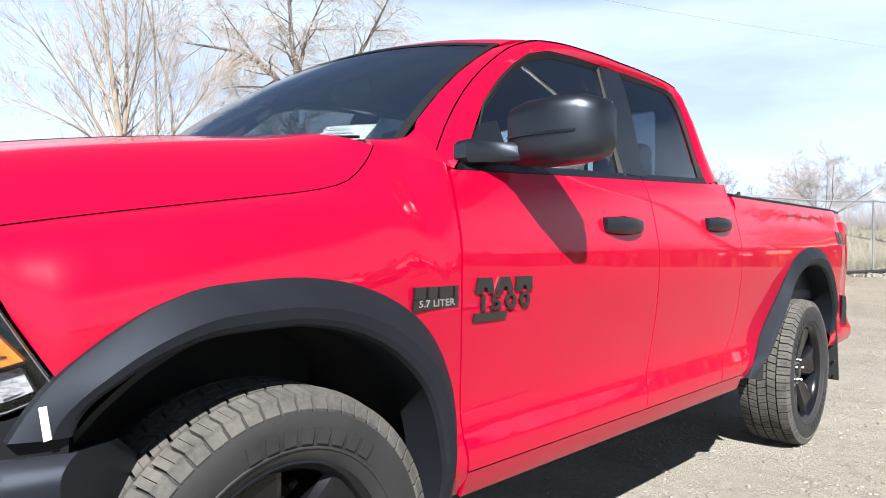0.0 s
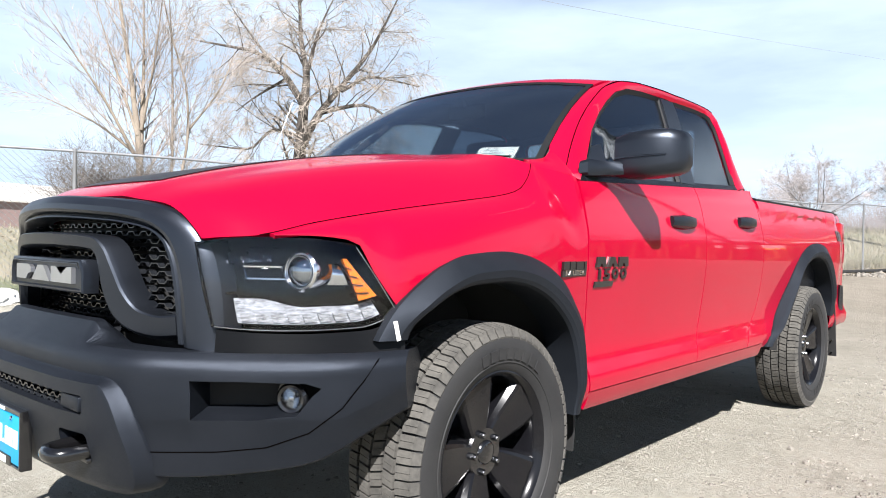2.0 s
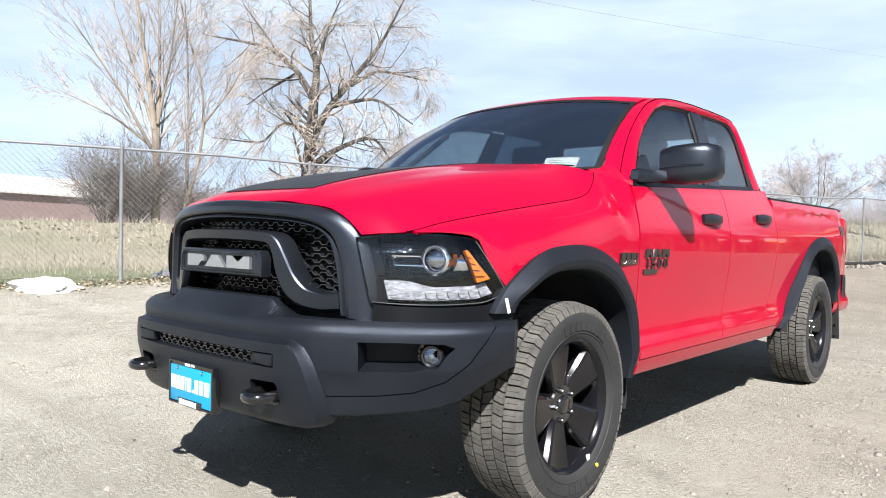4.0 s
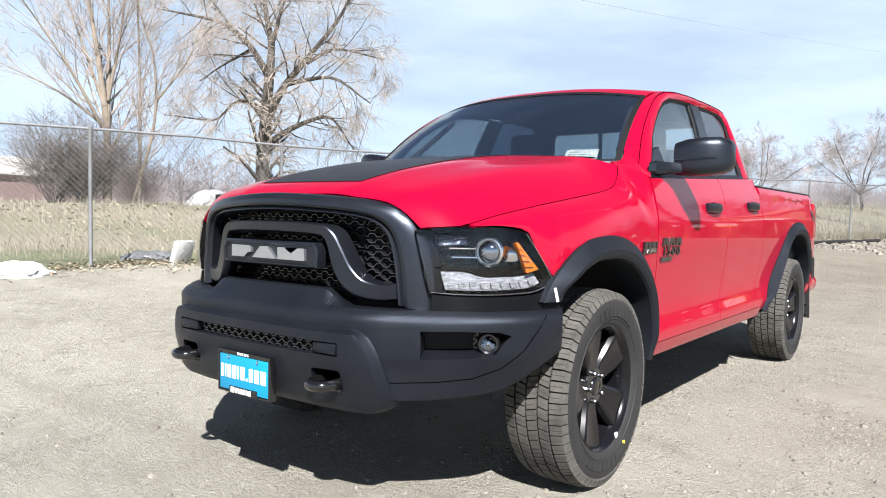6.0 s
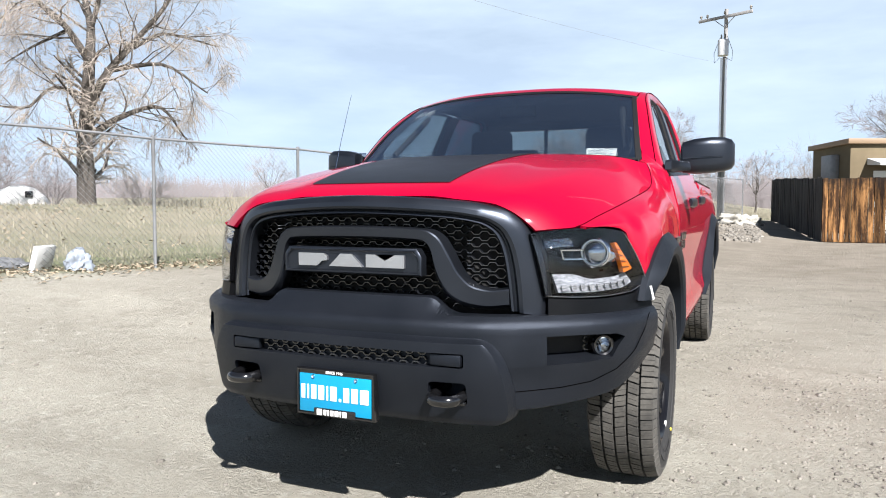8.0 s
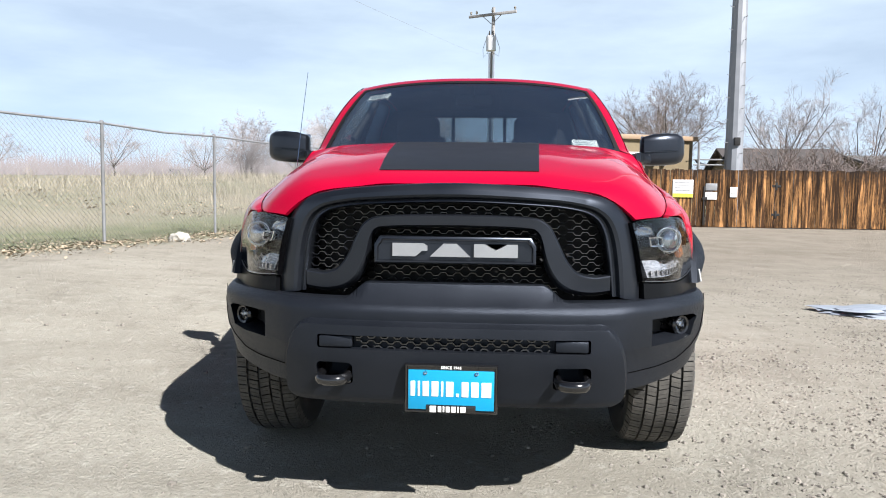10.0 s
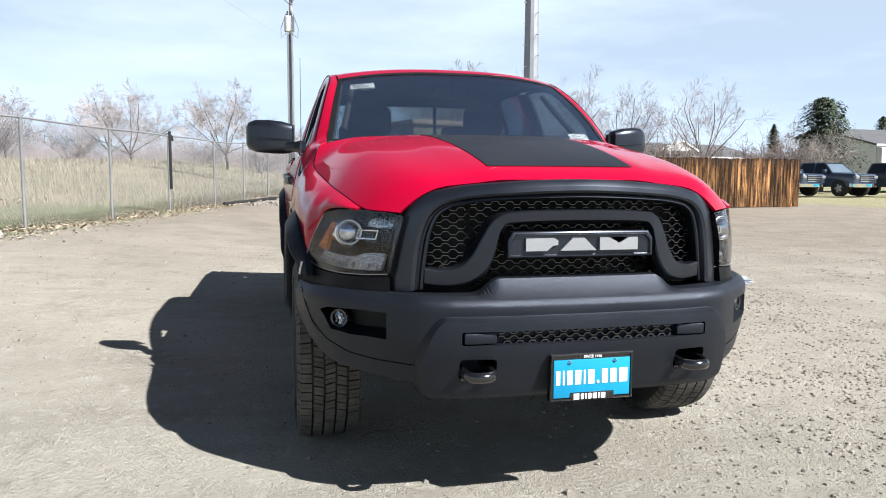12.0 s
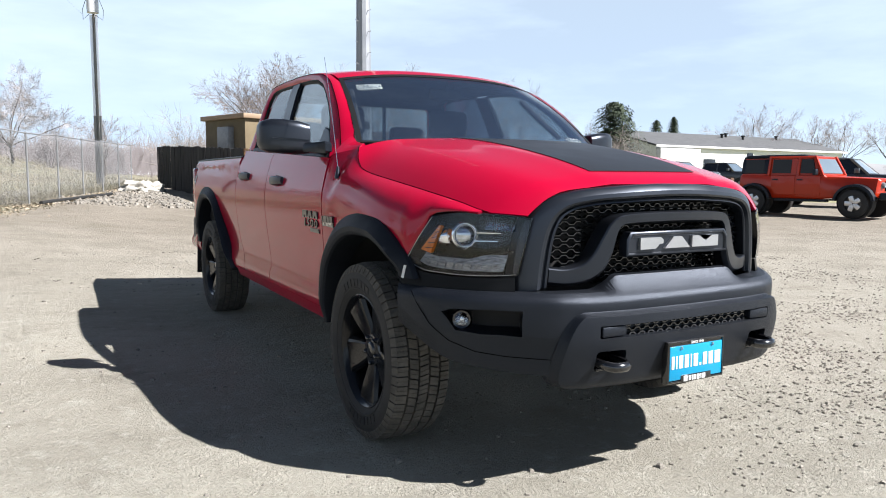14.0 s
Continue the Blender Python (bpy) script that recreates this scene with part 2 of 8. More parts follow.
M_SIDING = pbr("pale_siding", (0.66, 0.68, 0.64), (0.71, 0.72, 0.68), 1.5, 30, rough=0.8)
M_SHINGLE = pbr("grey_shingle_roof", (0.055, 0.057, 0.06), (0.085, 0.087, 0.088), 1.5, 20, rough=0.9, bump=0.4, bump_scale=20)
M_BARK = pbr("grey_brown_bark", (0.095, 0.082, 0.07), (0.045, 0.039, 0.034), 2.2, 30, rough=0.95, stretch=(1, 1, 0.4), bump=0.8, bump_scale=18)
M_PALEBARK = pbr("pale_stem_bark", (0.24, 0.2, 0.155), (0.14, 0.115, 0.09), 2.2, 30, rough=0.95, stretch=(1, 1, 0.4), bump=0.5, bump_scale=18)
M_TWIG = pbr("pale_bare_twigs", (0.24, 0.208, 0.185), (0.31, 0.275, 0.25), 1.2, 20, rough=0.95)
M_TWIGY = pbr("straw_willow_twigs", (0.26, 0.222, 0.185), (0.34, 0.298, 0.255), 1.2, 20, rough=0.95)
M_TWIGD = pbr("dark_tangled_twigs", (0.10, 0.086, 0.076), (0.15, 0.13, 0.115), 1.2, 20, rough=0.95)
# distance haze is put into the next two twig colours
M_FARTWIG = pbr("haze_paled_twigs", (0.27, 0.245, 0.24), (0.35, 0.32, 0.31), 0.6, 8, rough=0.95)
M_HAZETWIG = pbr("hazed_grey_pink_twigs", (0.185, 0.165, 0.165), (0.24, 0.215, 0.215), 0.4, 6, rough=0.95)
M_TWIGR = pbr("reddish_bare_twigs", (0.160, 0.126, 0.113), (0.215, 0.175, 0.157), 1.2, 20, rough=0.95)
M_NEEDLE = pbr("dark_conifer_needles", (0.030, 0.045, 0.026), (0.055, 0.075, 0.042), 2, 30, rough=0.9, island=True)
M_GRASS = pbr("dry_grass", (0.275, 0.248, 0.188), (0.225, 0.204, 0.15), 0.5, 6, rough=0.95, island=True)
M_GREENGRASS = pbr("spring_grass", (0.155, 0.17, 0.092), (0.2, 0.195, 0.125), 0.5, 6, rough=0.95, island=True)
M_LEAF = pbr("dead_leaves", (0.34, 0.28, 0.20), (0.2, 0.155, 0.105), 2, 10, rough=0.9, island=True)
M_STONE = pbr("gravel_stone", (0.23, 0.210, 0.178), (0.11, 0.099, 0.084), 3, 30, rough=0.95, island=True)
M_WHITEROCK = pbr("whitewashed_rock", (0.36, 0.345, 0.31), (0.25, 0.235, 0.2), 3, 20, rough=0.9, bump=0.8, bump_scale=8)
M_SUVGLASS = pbr("dark_tinted_side_glass", (0.010, 0.009, 0.009), (0.013, 0.012, 0.012), 3, 80, rough=0.08, spec=0.25)
M_BROWNROOF = pbr("weathered_brown_shingle", (0.058, 0.050, 0.047), (0.034, 0.030, 0.029), 1.5, 12, rough=0.95, bump=0.3, bump_scale=15)
# opaque pane: the sky's glare through the glass is put into its blue-grey
M_GLARESCREEN = pbr("sky_glare_windscreen", (0.085, 0.115, 0.14), (0.11, 0.14, 0.17), 2, 60, rough=0.06)
M_ORANGE = pbr("orange_red_paint", (0.36, 0.022, 0.004), (0.33, 0.02, 0.004), 2, 500, rough=0.35, coat=0.5, spec=0.15)
M_NAVY = pbr("dark_blue_paint", (0.022, 0.034, 0.052), (0.026, 0.039, 0.058), 2, 500, rough=0.28, coat=1.0)
M_CHARCOAL = pbr("charcoal_paint", (0.028, 0.028, 0.03), (0.034, 0.034, 0.036), 2, 500, rough=0.28, coat=1.0)
M_BARNWALL = pbr("pink_brown_metal_wall", (0.22, 0.155, 0.145), (0.25, 0.18, 0.165), 2, 40, rough=0.7)
M_BARNROOF = pbr("pale_metal_roof", (0.46, 0.44, 0.4), (0.5, 0.48, 0.44), 2, 40, rough=0.55)
# plank colour with the enclosure side's shade painted in
M_SHADEPLANK = pbr("shade_black_plank", (0.010, 0.0095, 0.010), (0.022, 0.018, 0.015), 4.5, 40, rough=0.9, stretch=(2.6, 2.6, 0.24), per_object=0.4)


# ---- mesh helpers ----
def thing(name, label, category, at=(0, 0, 0), rz=0.0, group="", kind=""):
    ob = new(name)
    ob.empty_display_size = 0.2
    ob.matrix_basis = pose(*at, 0, 0, rz)
    return tagged(ob, label, category, group, kind)


def finish(name, mesh, material, parent=None, label="", sharp=38.0):
    for poly in mesh.polygons:
        poly.use_smooth = True
    if sharp:
        mesh.set_sharp_from_angle(angle=radians(sharp))
    mesh.materials.append(material)
    ob = new(name, mesh)
    if parent is not None:
        ob.parent = parent
    if label:
        ob["label"] = label
    return ob


def part(name, bm, material, parent=None, label="", sharp=38.0):
    """Links a bmesh as one mesh object under a thing or a part."""
    mesh = bpy.data.meshes.new(name)
    bm.to_mesh(mesh)
    bm.free()
    return finish(name, mesh, material, parent, label, sharp)


def from_lists(name, verts, faces, material, parent=None, label="", sharp=0.0):
    mesh = bpy.data.meshes.new(name)
    mesh.from_pydata(verts, [], faces)
    mesh.update()
    return finish(name, mesh, material, parent, label, sharp)


def setting(ob, label, category):
    return tagged(ob, label, category, kind="structure")


def flipped(bm):
    """The mirror image across x = 0, as a new bmesh."""
    other = bm.copy()
    for v in other.verts:
        v.co.x = -v.co.x
    bmesh.ops.reverse_faces(other, faces=other.faces)
    return other


def both(name, bm, material, parent, label="", sharp=38.0):
    other = flipped(bm)
    return part(name, bm, material, parent, label, sharp), part(name, other, material, parent, label, sharp)


def outward(bm, way):
    """Turns an open sheet so that it faces the given way on the whole."""
    bm.normal_update()
    if sum((f.normal * f.calc_area()).dot(Vector(way)) for f in bm.faces) < 0:
        bmesh.ops.reverse_faces(bm, faces=bm.faces)
    return bm


def sheet(bm, f, nu, nv, close_u=False):
    """A grid of quads over f(u, v), u and v from 0 to 1."""
    rows = [[bm.verts.new(f(i / nu, j / nv)) for j in range(nv + 1)] for i in range(nu if close_u else nu + 1)]
    for i in range(nu):
        a, b = rows[i], rows[(i + 1) % len(rows)]
        for j in range(nv):
            if (a[j].co - b[j].co).length < 1e-6 and (a[j + 1].co - b[j + 1].co).length < 1e-6:
                continue
            bm.faces.new((a[j], a[j + 1], b[j + 1], b[j]))
    return rows


def thick(bm, depth):
    """Gives an open sheet a back and a rim, away from its normals."""
    bm.normal_update()
    faces = list(bm.faces)
    rim = [e for e in bm.edges if len(e.link_faces) == 1]
    normal = {v: v.normal.copy() for v in bm.verts}
    back = {v: bm.verts.new(v.co - normal[v] * depth) for v in list(bm.verts)}
    for f in faces:
        bm.faces.new([back[v] for v in reversed(f.verts)])
    for e in rim:
        loop = e.link_loops[0]
        a, b = loop.vert, loop.link_loop_next.vert
        bm.faces.new((b, a, back[a], back[b]))
    return bm


def loft(bm, rings, closed=True, caps=True):
    """Skins a row of rings of equal length."""
    made = [[bm.verts.new(p) for p in ring] for ring in rings]
    n = len(rings[0])
    for a, b in zip(made, made[1:]):
        for k in range(n if closed else n - 1):
            bm.faces.new((a[k], a[(k + 1) % n], b[(k + 1) % n], b[k]))
    if caps and closed:
        bm.faces.new(list(reversed(made[0])))
        bm.faces.new(made[-1])
    return made


def solid(bm):
    bmesh.ops.recalc_face_normals(bm, faces=bm.faces)
    return bm


def block(bm, lo, hi, bevel=0.0, segments=2):
    """A box between two corners with rounded edges."""
    made = bmesh.ops.create_cube(bm, size=1.0)["verts"]
    for v in made:
        v.co = Vector([lo[k] + (v.co[k] + 0.5) * (hi[k] - lo[k]) for k in range(3)])
    if bevel:
        edges = list({e for v in made for e in v.link_edges})
        bmesh.ops.bevel(bm, geom=edges, offset=bevel, segments=segments, profile=0.5, affect="EDGES", clamp_overlap=True)
    return bm


def tube(bm, pts, r, n=8, caps=True):
    """A round bar along a line of points; r is a number or one for each point."""
    pts = [Vector(p) for p in pts]
    rad = r if isinstance(r, (list, tuple)) else [r] * len(pts)
    rings, side = [], None
    for k, p in enumerate(pts):
        d = (pts[min(k + 1, len(pts) - 1)] - pts[max(k - 1, 0)]).normalized()
        if side is None:
            side = d.orthogonal().normalized()
        side = (side - d * side.dot(d)).normalized()
        up = d.cross(side)
        rings.append([p + rad[k] * (math.cos(a) * side + math.sin(a) * up) for a in [2 * math.pi * i / n for i in range(n)]])
    loft(bm, rings, True, caps)
    return bm


def turned(bm, profile, n=32, axis="x", at=(0, 0, 0), caps=True):
    """A body of revolution: profile rows of (along the axis, radius)."""
    rings = []
    for a, r in profile:
        ring = []
        for i in range(n):
            c, s = math.cos(2 * math.pi * i / n) * r, math.sin(2 * math.pi * i / n) * r
            p = {"x": (a, c, s), "y": (c, a, s), "z": (c, s, a)}[axis]
            ring.append(Vector(p) + Vector(at))
        rings.append(ring)
    loft(bm, rings, True, caps)
    return bm


def prism(bm, outline, way):
    """An outline of 3D points pushed along a way, as a closed body."""
    a = [bm.verts.new(p) for p in outline]
    b = [bm.verts.new(Vector(p) + Vector(way)) for p in outline]
    n = len(a)
    bm.faces.new(a)
    bm.faces.new(list(reversed(b)))
    for k in range(n):
        bm.faces.new((a[k], b[k], b[(k + 1) % n], a[(k + 1) % n]))
    return bm


def curve_through(xs, ys):
    """A smooth monotone curve through points."""
    xs, ys = np.array(xs, float), np.array(ys, float)
    h, d = np.diff(xs), np.diff(ys) / np.diff(xs)
    m = np.zeros(len(xs))
    m[0], m[-1] = d[0], d[-1]
    for k in range(1, len(xs) - 1):
        m[k] = 0 if d[k - 1] * d[k] <= 0 else 2 * d[k - 1] * d[k] / (d[k - 1] + d[k])

    def f(x):
        x = min(max(x, xs[0]), xs[-1])
        k = min(max(int(np.searchsorted(xs, x)) - 1, 0), len(h) - 1)
        t = (x - xs[k]) / h[k]
        return float((2 * t ** 3 - 3 * t ** 2 + 1) * ys[k] + (t ** 3 - 2 * t ** 2 + t) * h[k] * m[k] + (3 * t ** 2 - 2 * t ** 3) * ys[k + 1] + (t ** 3 - t ** 2) * h[k] * m[k + 1])
    return f


def path_through(points):
    """A smooth curve through 3D points, by its share of length from 0 to 1."""
    pts = [Vector(p) for p in points]
    s = [0.0]
    for a, b in zip(pts, pts[1:]):
        s.append(s[-1] + (b - a).length)
    s = [v / s[-1] for v in s]
    fs = [curve_through(s, [p[k] for p in pts]) for k in range(3)]
    return lambda t: Vector((fs[0](t), fs[1](t), fs[2](t)))


def carve(bm, cutters):
    """Cuts closed bodies out of a closed body; gives back a bmesh."""
    def temp(b, name):
        bmesh.ops.triangulate(b, faces=b.faces)
        bmesh.ops.recalc_face_normals(b, faces=b.faces)
        if b.calc_volume(signed=True) < 0:
            bmesh.ops.reverse_faces(b, faces=b.faces)
        me = bpy.data.meshes.new(name)
        b.to_mesh(me)
        b.free()
        return new(name, me)
    ob = temp(bm, "carve_body")
    tools = [temp(c, "carve_tool") for c in cutters]
    for t in tools:
        mod = ob.modifiers.new("cut", "BOOLEAN")
        mod.operation, mod.object, mod.solver = "DIFFERENCE", t, "EXACT"
    bpy.context.view_layer.update()
    me = bpy.data.meshes.new_from_object(ob.evaluated_get(bpy.context.evaluated_depsgraph_get()))
    out = bmesh.new()
    out.from_mesh(me)
    for o in (ob, *tools):
        data = o.data
        bpy.data.objects.remove(o)
        bpy.data.meshes.remove(data)
    bpy.data.meshes.remove(me)
    return out


def words(text, material, parent, m, size, depth=0.002, label="", name="lettering", stretch=1.0, bevel=0.0):
    """Raised letters in the built-in font, as a mesh under a thing."""
    cu = bpy.data.curves.new(name, "FONT")
    cu.body, cu.size, cu.extrude, cu.align_x, cu.align_y = text, size, depth, "CENTER", "CENTER"
    cu.bevel_depth, cu.resolution_u, cu.offset = bevel, 2, size * 0.02
    ob = new(name, cu)
    bpy.context.view_layer.update()
    me = bpy.data.meshes.new_from_object(ob.evaluated_get(bpy.context.evaluated_depsgraph_get()))
    bpy.data.objects.remove(ob)
    bpy.data.curves.remove(cu)
    me.transform(m @ Matrix.Diagonal((stretch, 1, 1, 1)))
    me.materials.clear()
    return finish(name, me, material, parent, label, 30)


def smooth01(t):
    t = min(max(t, 0.0), 1.0)
    return t * t * (3 - 2 * t)


# ---- ground ----
FENCE_A, FENCE_B = Vector((-7.30, 1.40)), Vector((0.70, 30.3))
FENCE_DIR = (FENCE_B - FENCE_A).normalized()
FENCE_OUT = Vector((-FENCE_DIR.y, FENCE_DIR.x))


def ground_z(x, y):
    """Height of the ground: level round the truck, rising gently to the fence and the field."""
    p = Vector((x, y)) - FENCE_A
    side = p.dot(FENCE_OUT)
    z = 0.34 * smooth01((side + 6.2) / 6.0) * smooth01((y + 14) / 14)
    z += 0.42 * smooth01((y - 6) / 30) * smooth01((9 - x) / 14)
    z += 0.30 * smooth01((y - 4) / 24) * smooth01((x + 2) / 8)
    z += (0.95 - 0.25 * smooth01((y - 8) / 14)) * smooth01((side - 4.0) / 10.5)
    z += 1.0 * smooth01((y - 24) / 34) * smooth01((4 - x) / 10)
    r = math.hypot(x - 0, y - 1)
    near = smooth01((r - 3.2) / 5)
    z += (0.015 + 0.05 * near * smooth01((side + 3) / 5)) * noise.noise((x * 0.55, y * 0.55, 3.1)) * near
    return z + 0.006 * noise.noise((x * 2.3, y * 2.3, 1.7)) * smooth01((r - 2.5) / 3)


def spaced(near, far, step):
    out, v, s = [near], near, step
    while abs(v) < far:
        v += s
        s *= 1.13
        out.append(v)
    return out


def build_ground():
    xs = sorted({*np.arange(-14, 14.01, 0.22).round(3), *spaced(14, 900, 0.4), *[-v for v in spaced(14, 900, 0.4)]})
    ys = sorted({*np.arange(-8, 24.01, 0.22).round(3), *spaced(24, 900, 0.4), *[-v for v in spaced(8, 900, 0.4)]})
    verts = [(x, y, ground_z(x, y)) for x in xs for y in ys]
    ny = len(ys)
    faces = [(i * ny + j, (i + 1) * ny + j, (i + 1) * ny + j + 1, i * ny + j + 1) for i in range(len(xs) - 1) for j in range(ny - 1)]
    m, n, l, b = nodes_of("dirt_and_grass")
    co = n.new("ShaderNodeTexCoord")

    def noise_of(scale, detail=6, rough=0.6):
        t = n.new("ShaderNodeTexNoise")
        t.inputs["Scale"].default_value, t.inputs["Detail"].default_value, t.inputs["Roughness"].default_value = scale, detail, rough
        l.new(co.outputs["Object"], t.inputs["Vector"])
        return t.outputs["Fac"]

    def mixed(fac, a, c, lo=0.4, hi=0.62):
        mr, mx = n.new("ShaderNodeMapRange"), n.new("ShaderNodeMix")
        mr.inputs["From Min"].default_value, mr.inputs["From Max"].default_value = lo, hi
        mx.data_type = "RGBA"
        l.new(fac, mr.inputs["Value"])
        l.new(mr.outputs["Result"], mx.inputs["Factor"])
        for slot, v in (("A", a), ("B", c)):
            if isinstance(v, tuple):
                mx.inputs[slot].default_value = (*v, 1)
            else:
                l.new(v, mx.inputs[slot])
        return mx.outputs["Result"]
    dirt = mixed(noise_of(0.55), (0.355, 0.336, 0.281), (0.294, 0.277, 0.230))
    tracks = n.new("ShaderNodeMapping")
    tracks.inputs["Rotation"].default_value = (0, 0, radians(24))
    tracks.inputs["Scale"].default_value = (0.16, 1.0, 1.0)
    l.new(co.outputs["Object"], tracks.inputs["Vector"])
    rut = n.new("ShaderNodeTexNoise")
    rut.inputs["Scale"].default_value, rut.inputs["Detail"].default_value, rut.inputs["Roughness"].default_value, rut.inputs["Distortion"].default_value = 1.0, 8, 0.72, 0.6
    l.new(tracks.outputs["Vector"], rut.inputs["Vector"])
    dirt = mixed(rut.outputs["Fac"], dirt, (0.238, 0.222, 0.183), 0.46, 0.74)
    dirt = mixed(noise_of(2.2, 9, 0.78), dirt, (0.181, 0.166, 0.136), 0.53, 0.74)
    dirt = mixed(noise_of(9, 8, 0.75), dirt, (0.403, 0.386, 0.331), 0.52, 0.70)
    dirt = mixed(noise_of(55, 4, 0.7), dirt, (0.145, 0.134, 0.111), 0.58, 0.72)
    dirt = mixed(noise_of(140, 2, 0.6), dirt, (0.388, 0.381, 0.334), 0.62, 0.74)
    # the far side of the yard is greyer, trampled soil
    back = n.new("ShaderNodeVectorMath")
    back.operation = "DOT_PRODUCT"
    back.inputs[1].default_value = (0.25, 0.97, 0)
    l.new(co.outputs["Object"], back.inputs[0])
    wob3 = n.new("ShaderNodeMath")
    wob3.operation = "MULTIPLY_ADD"
    wob3.inputs[1].default_value = 9.0
    l.new(noise_of(0.4, 5, 0.65), wob3.inputs[0])
    l.new(back.outputs["Value"], wob3.inputs[2])
    dirt = mixed(wob3.outputs[0], dirt, mixed(noise_of(1.1, 8, 0.72), (0.215, 0.190, 0.154), (0.168, 0.147, 0.116)), 3.5, 16)
    grass = mixed(noise_of(0.22), (0.245, 0.222, 0.166), (0.165, 0.167, 0.11), 0.42, 0.6)
    grass = mixed(noise_of(3.5, 8, 0.75), grass, (0.235, 0.208, 0.155), 0.45, 0.7)
    grass = mixed(noise_of(30, 6, 0.75), grass, (0.135, 0.116, 0.086), 0.52, 0.74)
    sep = n.new("ShaderNodeVectorMath")
    sep.operation = "DOT_PRODUCT"
    sep.inputs[1].default_value = (FENCE_OUT.x, FENCE_OUT.y, 0)
    l.new(co.outputs["Object"], sep.inputs[0])
    wob = n.new("ShaderNodeMath")
    wob.operation = "MULTIPLY_ADD"
    wob.inputs[1].default_value = 2.2
    l.new(noise_of(0.9, 5, 0.65), wob.inputs[0])
    l.new(sep.outputs["Value"], wob.inputs[2])
    edge = FENCE_OUT.dot(FENCE_A) + 1.1
    # a worn strip of young grass on the far side of the yard
    far = n.new("ShaderNodeVectorMath")
    far.operation = "DOT_PRODUCT"
    far.inputs[1].default_value = (0.55, 0.83, 0)
    l.new(co.outputs["Object"], far.inputs[0])
    wob2 = n.new("ShaderNodeMath")
    wob2.operation = "MULTIPLY_ADD"
    wob2.inputs[1].default_value = 16
    l.new(noise_of(0.16, 4, 0.6), wob2.inputs[0])
    l.new(far.outputs["Value"], wob2.inputs[2])
    dirt = mixed(wob2.outputs[0], dirt, mixed(noise_of(1.3), (0.23, 0.215, 0.135), (0.19, 0.185, 0.095)), 36.5, 40)
    young = mixed(noise_of(1.1, 7, 0.7), (0.140, 0.160, 0.090), (0.190, 0.185, 0.122))
    grass = mixed(wob.outputs[0], young, grass, edge + 2.6, edge + 5.0)
    col = mixed(wob.outputs[0], dirt, grass, edge - 0.75, edge + 0.35)
    l.new(col, b.inputs["Base Color"])
    b.inputs["Roughness"].default_value = 0.95
    b.inputs["Specular IOR Level"].default_value = 0.2
    bp = n.new("ShaderNodeBump")
    bp.inputs["Strength"].default_value, bp.inputs["Distance"].default_value = 1.0, 0.03
    l.new(noise_of(38, 8, 0.72), bp.inputs["Height"])
    l.new(bp.outputs["Normal"], b.inputs["Normal"])
    ob = from_lists("ground", verts, faces, m)
    return setting(ob, "pale dry dirt yard with gravel, dry grass beyond the fence", "ground")


build_ground()


# ---- the red pickup: x to its left, y to its rear, front axle over the origin ----
truck = thing("pickup_truck", "glossy red pickup truck with black trim parked on dirt", "pickup truck")
WHEELBASE, TYRE_R, AXLE_Z = 3.569, 0.415, 0.410

SIDE = curve_through((0.40, 0.46, 0.50, 0.535, 0.58, 0.63, 0.70, 0.78, 0.90, 1.02, 1.10, 1.20, 1.28, 1.34, 1.40), (0.925, 0.955, 0.977, 0.996, 0.999, 0.981, 0.973, 0.976, 0.987, 0.998, 0.999, 0.982, 0.961, 0.940, 0.905))
GREEN = curve_through((1.33, 1.40, 1.46, 1.60, 1.72, 1.80, 1.845, 1.90), (0.938, 0.895, 0.873, 0.829, 0.788, 0.757, 0.733, 0.690))
DOOR_F = curve_through((0.50, 0.55, 0.80, 1.05, 1.32), (0.565, 0.555, 0.546, 0.525, 0.533))
DOOR_M = curve_through((0.50, 0.60, 0.75, 0.90, 1.10, 1.37), (1.550, 1.575, 1.635, 1.656, 1.650, 1.668))
DOOR_R = curve_through((0.50, 0.61, 0.65, 0.75, 0.88, 1.10, 1.37), (2.250, 2.292, 2.350, 2.460, 2.500, 2.502, 2.515))


def belt(y):
    """Height of the door tops: the belt line rises to the rear."""
    return 1.335 + 0.048 * (y - 0.8)


GAP = 0.0035


def side_panel(front, rear, z0, z1, nu=14, nv=26):
    bm = bmesh.new()

    def f(u, v):
        top = belt(front(1.3) + (rear(1.3) - front(1.3)) * u) if z1 is None else z1
        z = z0 + (top - z0) * v
        y = front(z) + GAP + (rear(z) - front(z) - 2 * GAP) * u
        return SIDE(z), y, z
    sheet(bm, f, nu, nv)
    return thick(outward(bm, (1, 0, 0)), 0.022)


# doors below the belt
both("door", side_panel(DOOR_F, DOOR_M, 0.535, None), M_RED, truck, "glossy red front door")
both("door", side_panel(DOOR_M, DOOR_R, 0.535, None), M_RED, truck, "glossy red rear door")

both("cab_corner", side_panel(DOOR_R, lambda z: 2.528, 0.535, None, 3), M_RED, truck)

# rocker panels
bm = bmesh.new()
sheet(bm, lambda u, v: (0.966 + 0.026 * v ** 0.8, 0.560 + 1.965 * u, 0.462 + 0.068 * v), 8, 5)
both("rocker_panel", thick(outward(bm, (1, 0, 0)), 0.03), M_RED, truck)

# dark liner behind the door gaps
bm = bmesh.new()
sheet(bm, lambda u, v: (SIDE(0.45 + 0.87 * v) - 0.034, 0.45 + 2.06 * u, 0.45 + 0.87 * v), 4, 14)
both("inner_sill", thick(outward(bm, (1, 0, 0)), 0.02), M_DARK, truck)

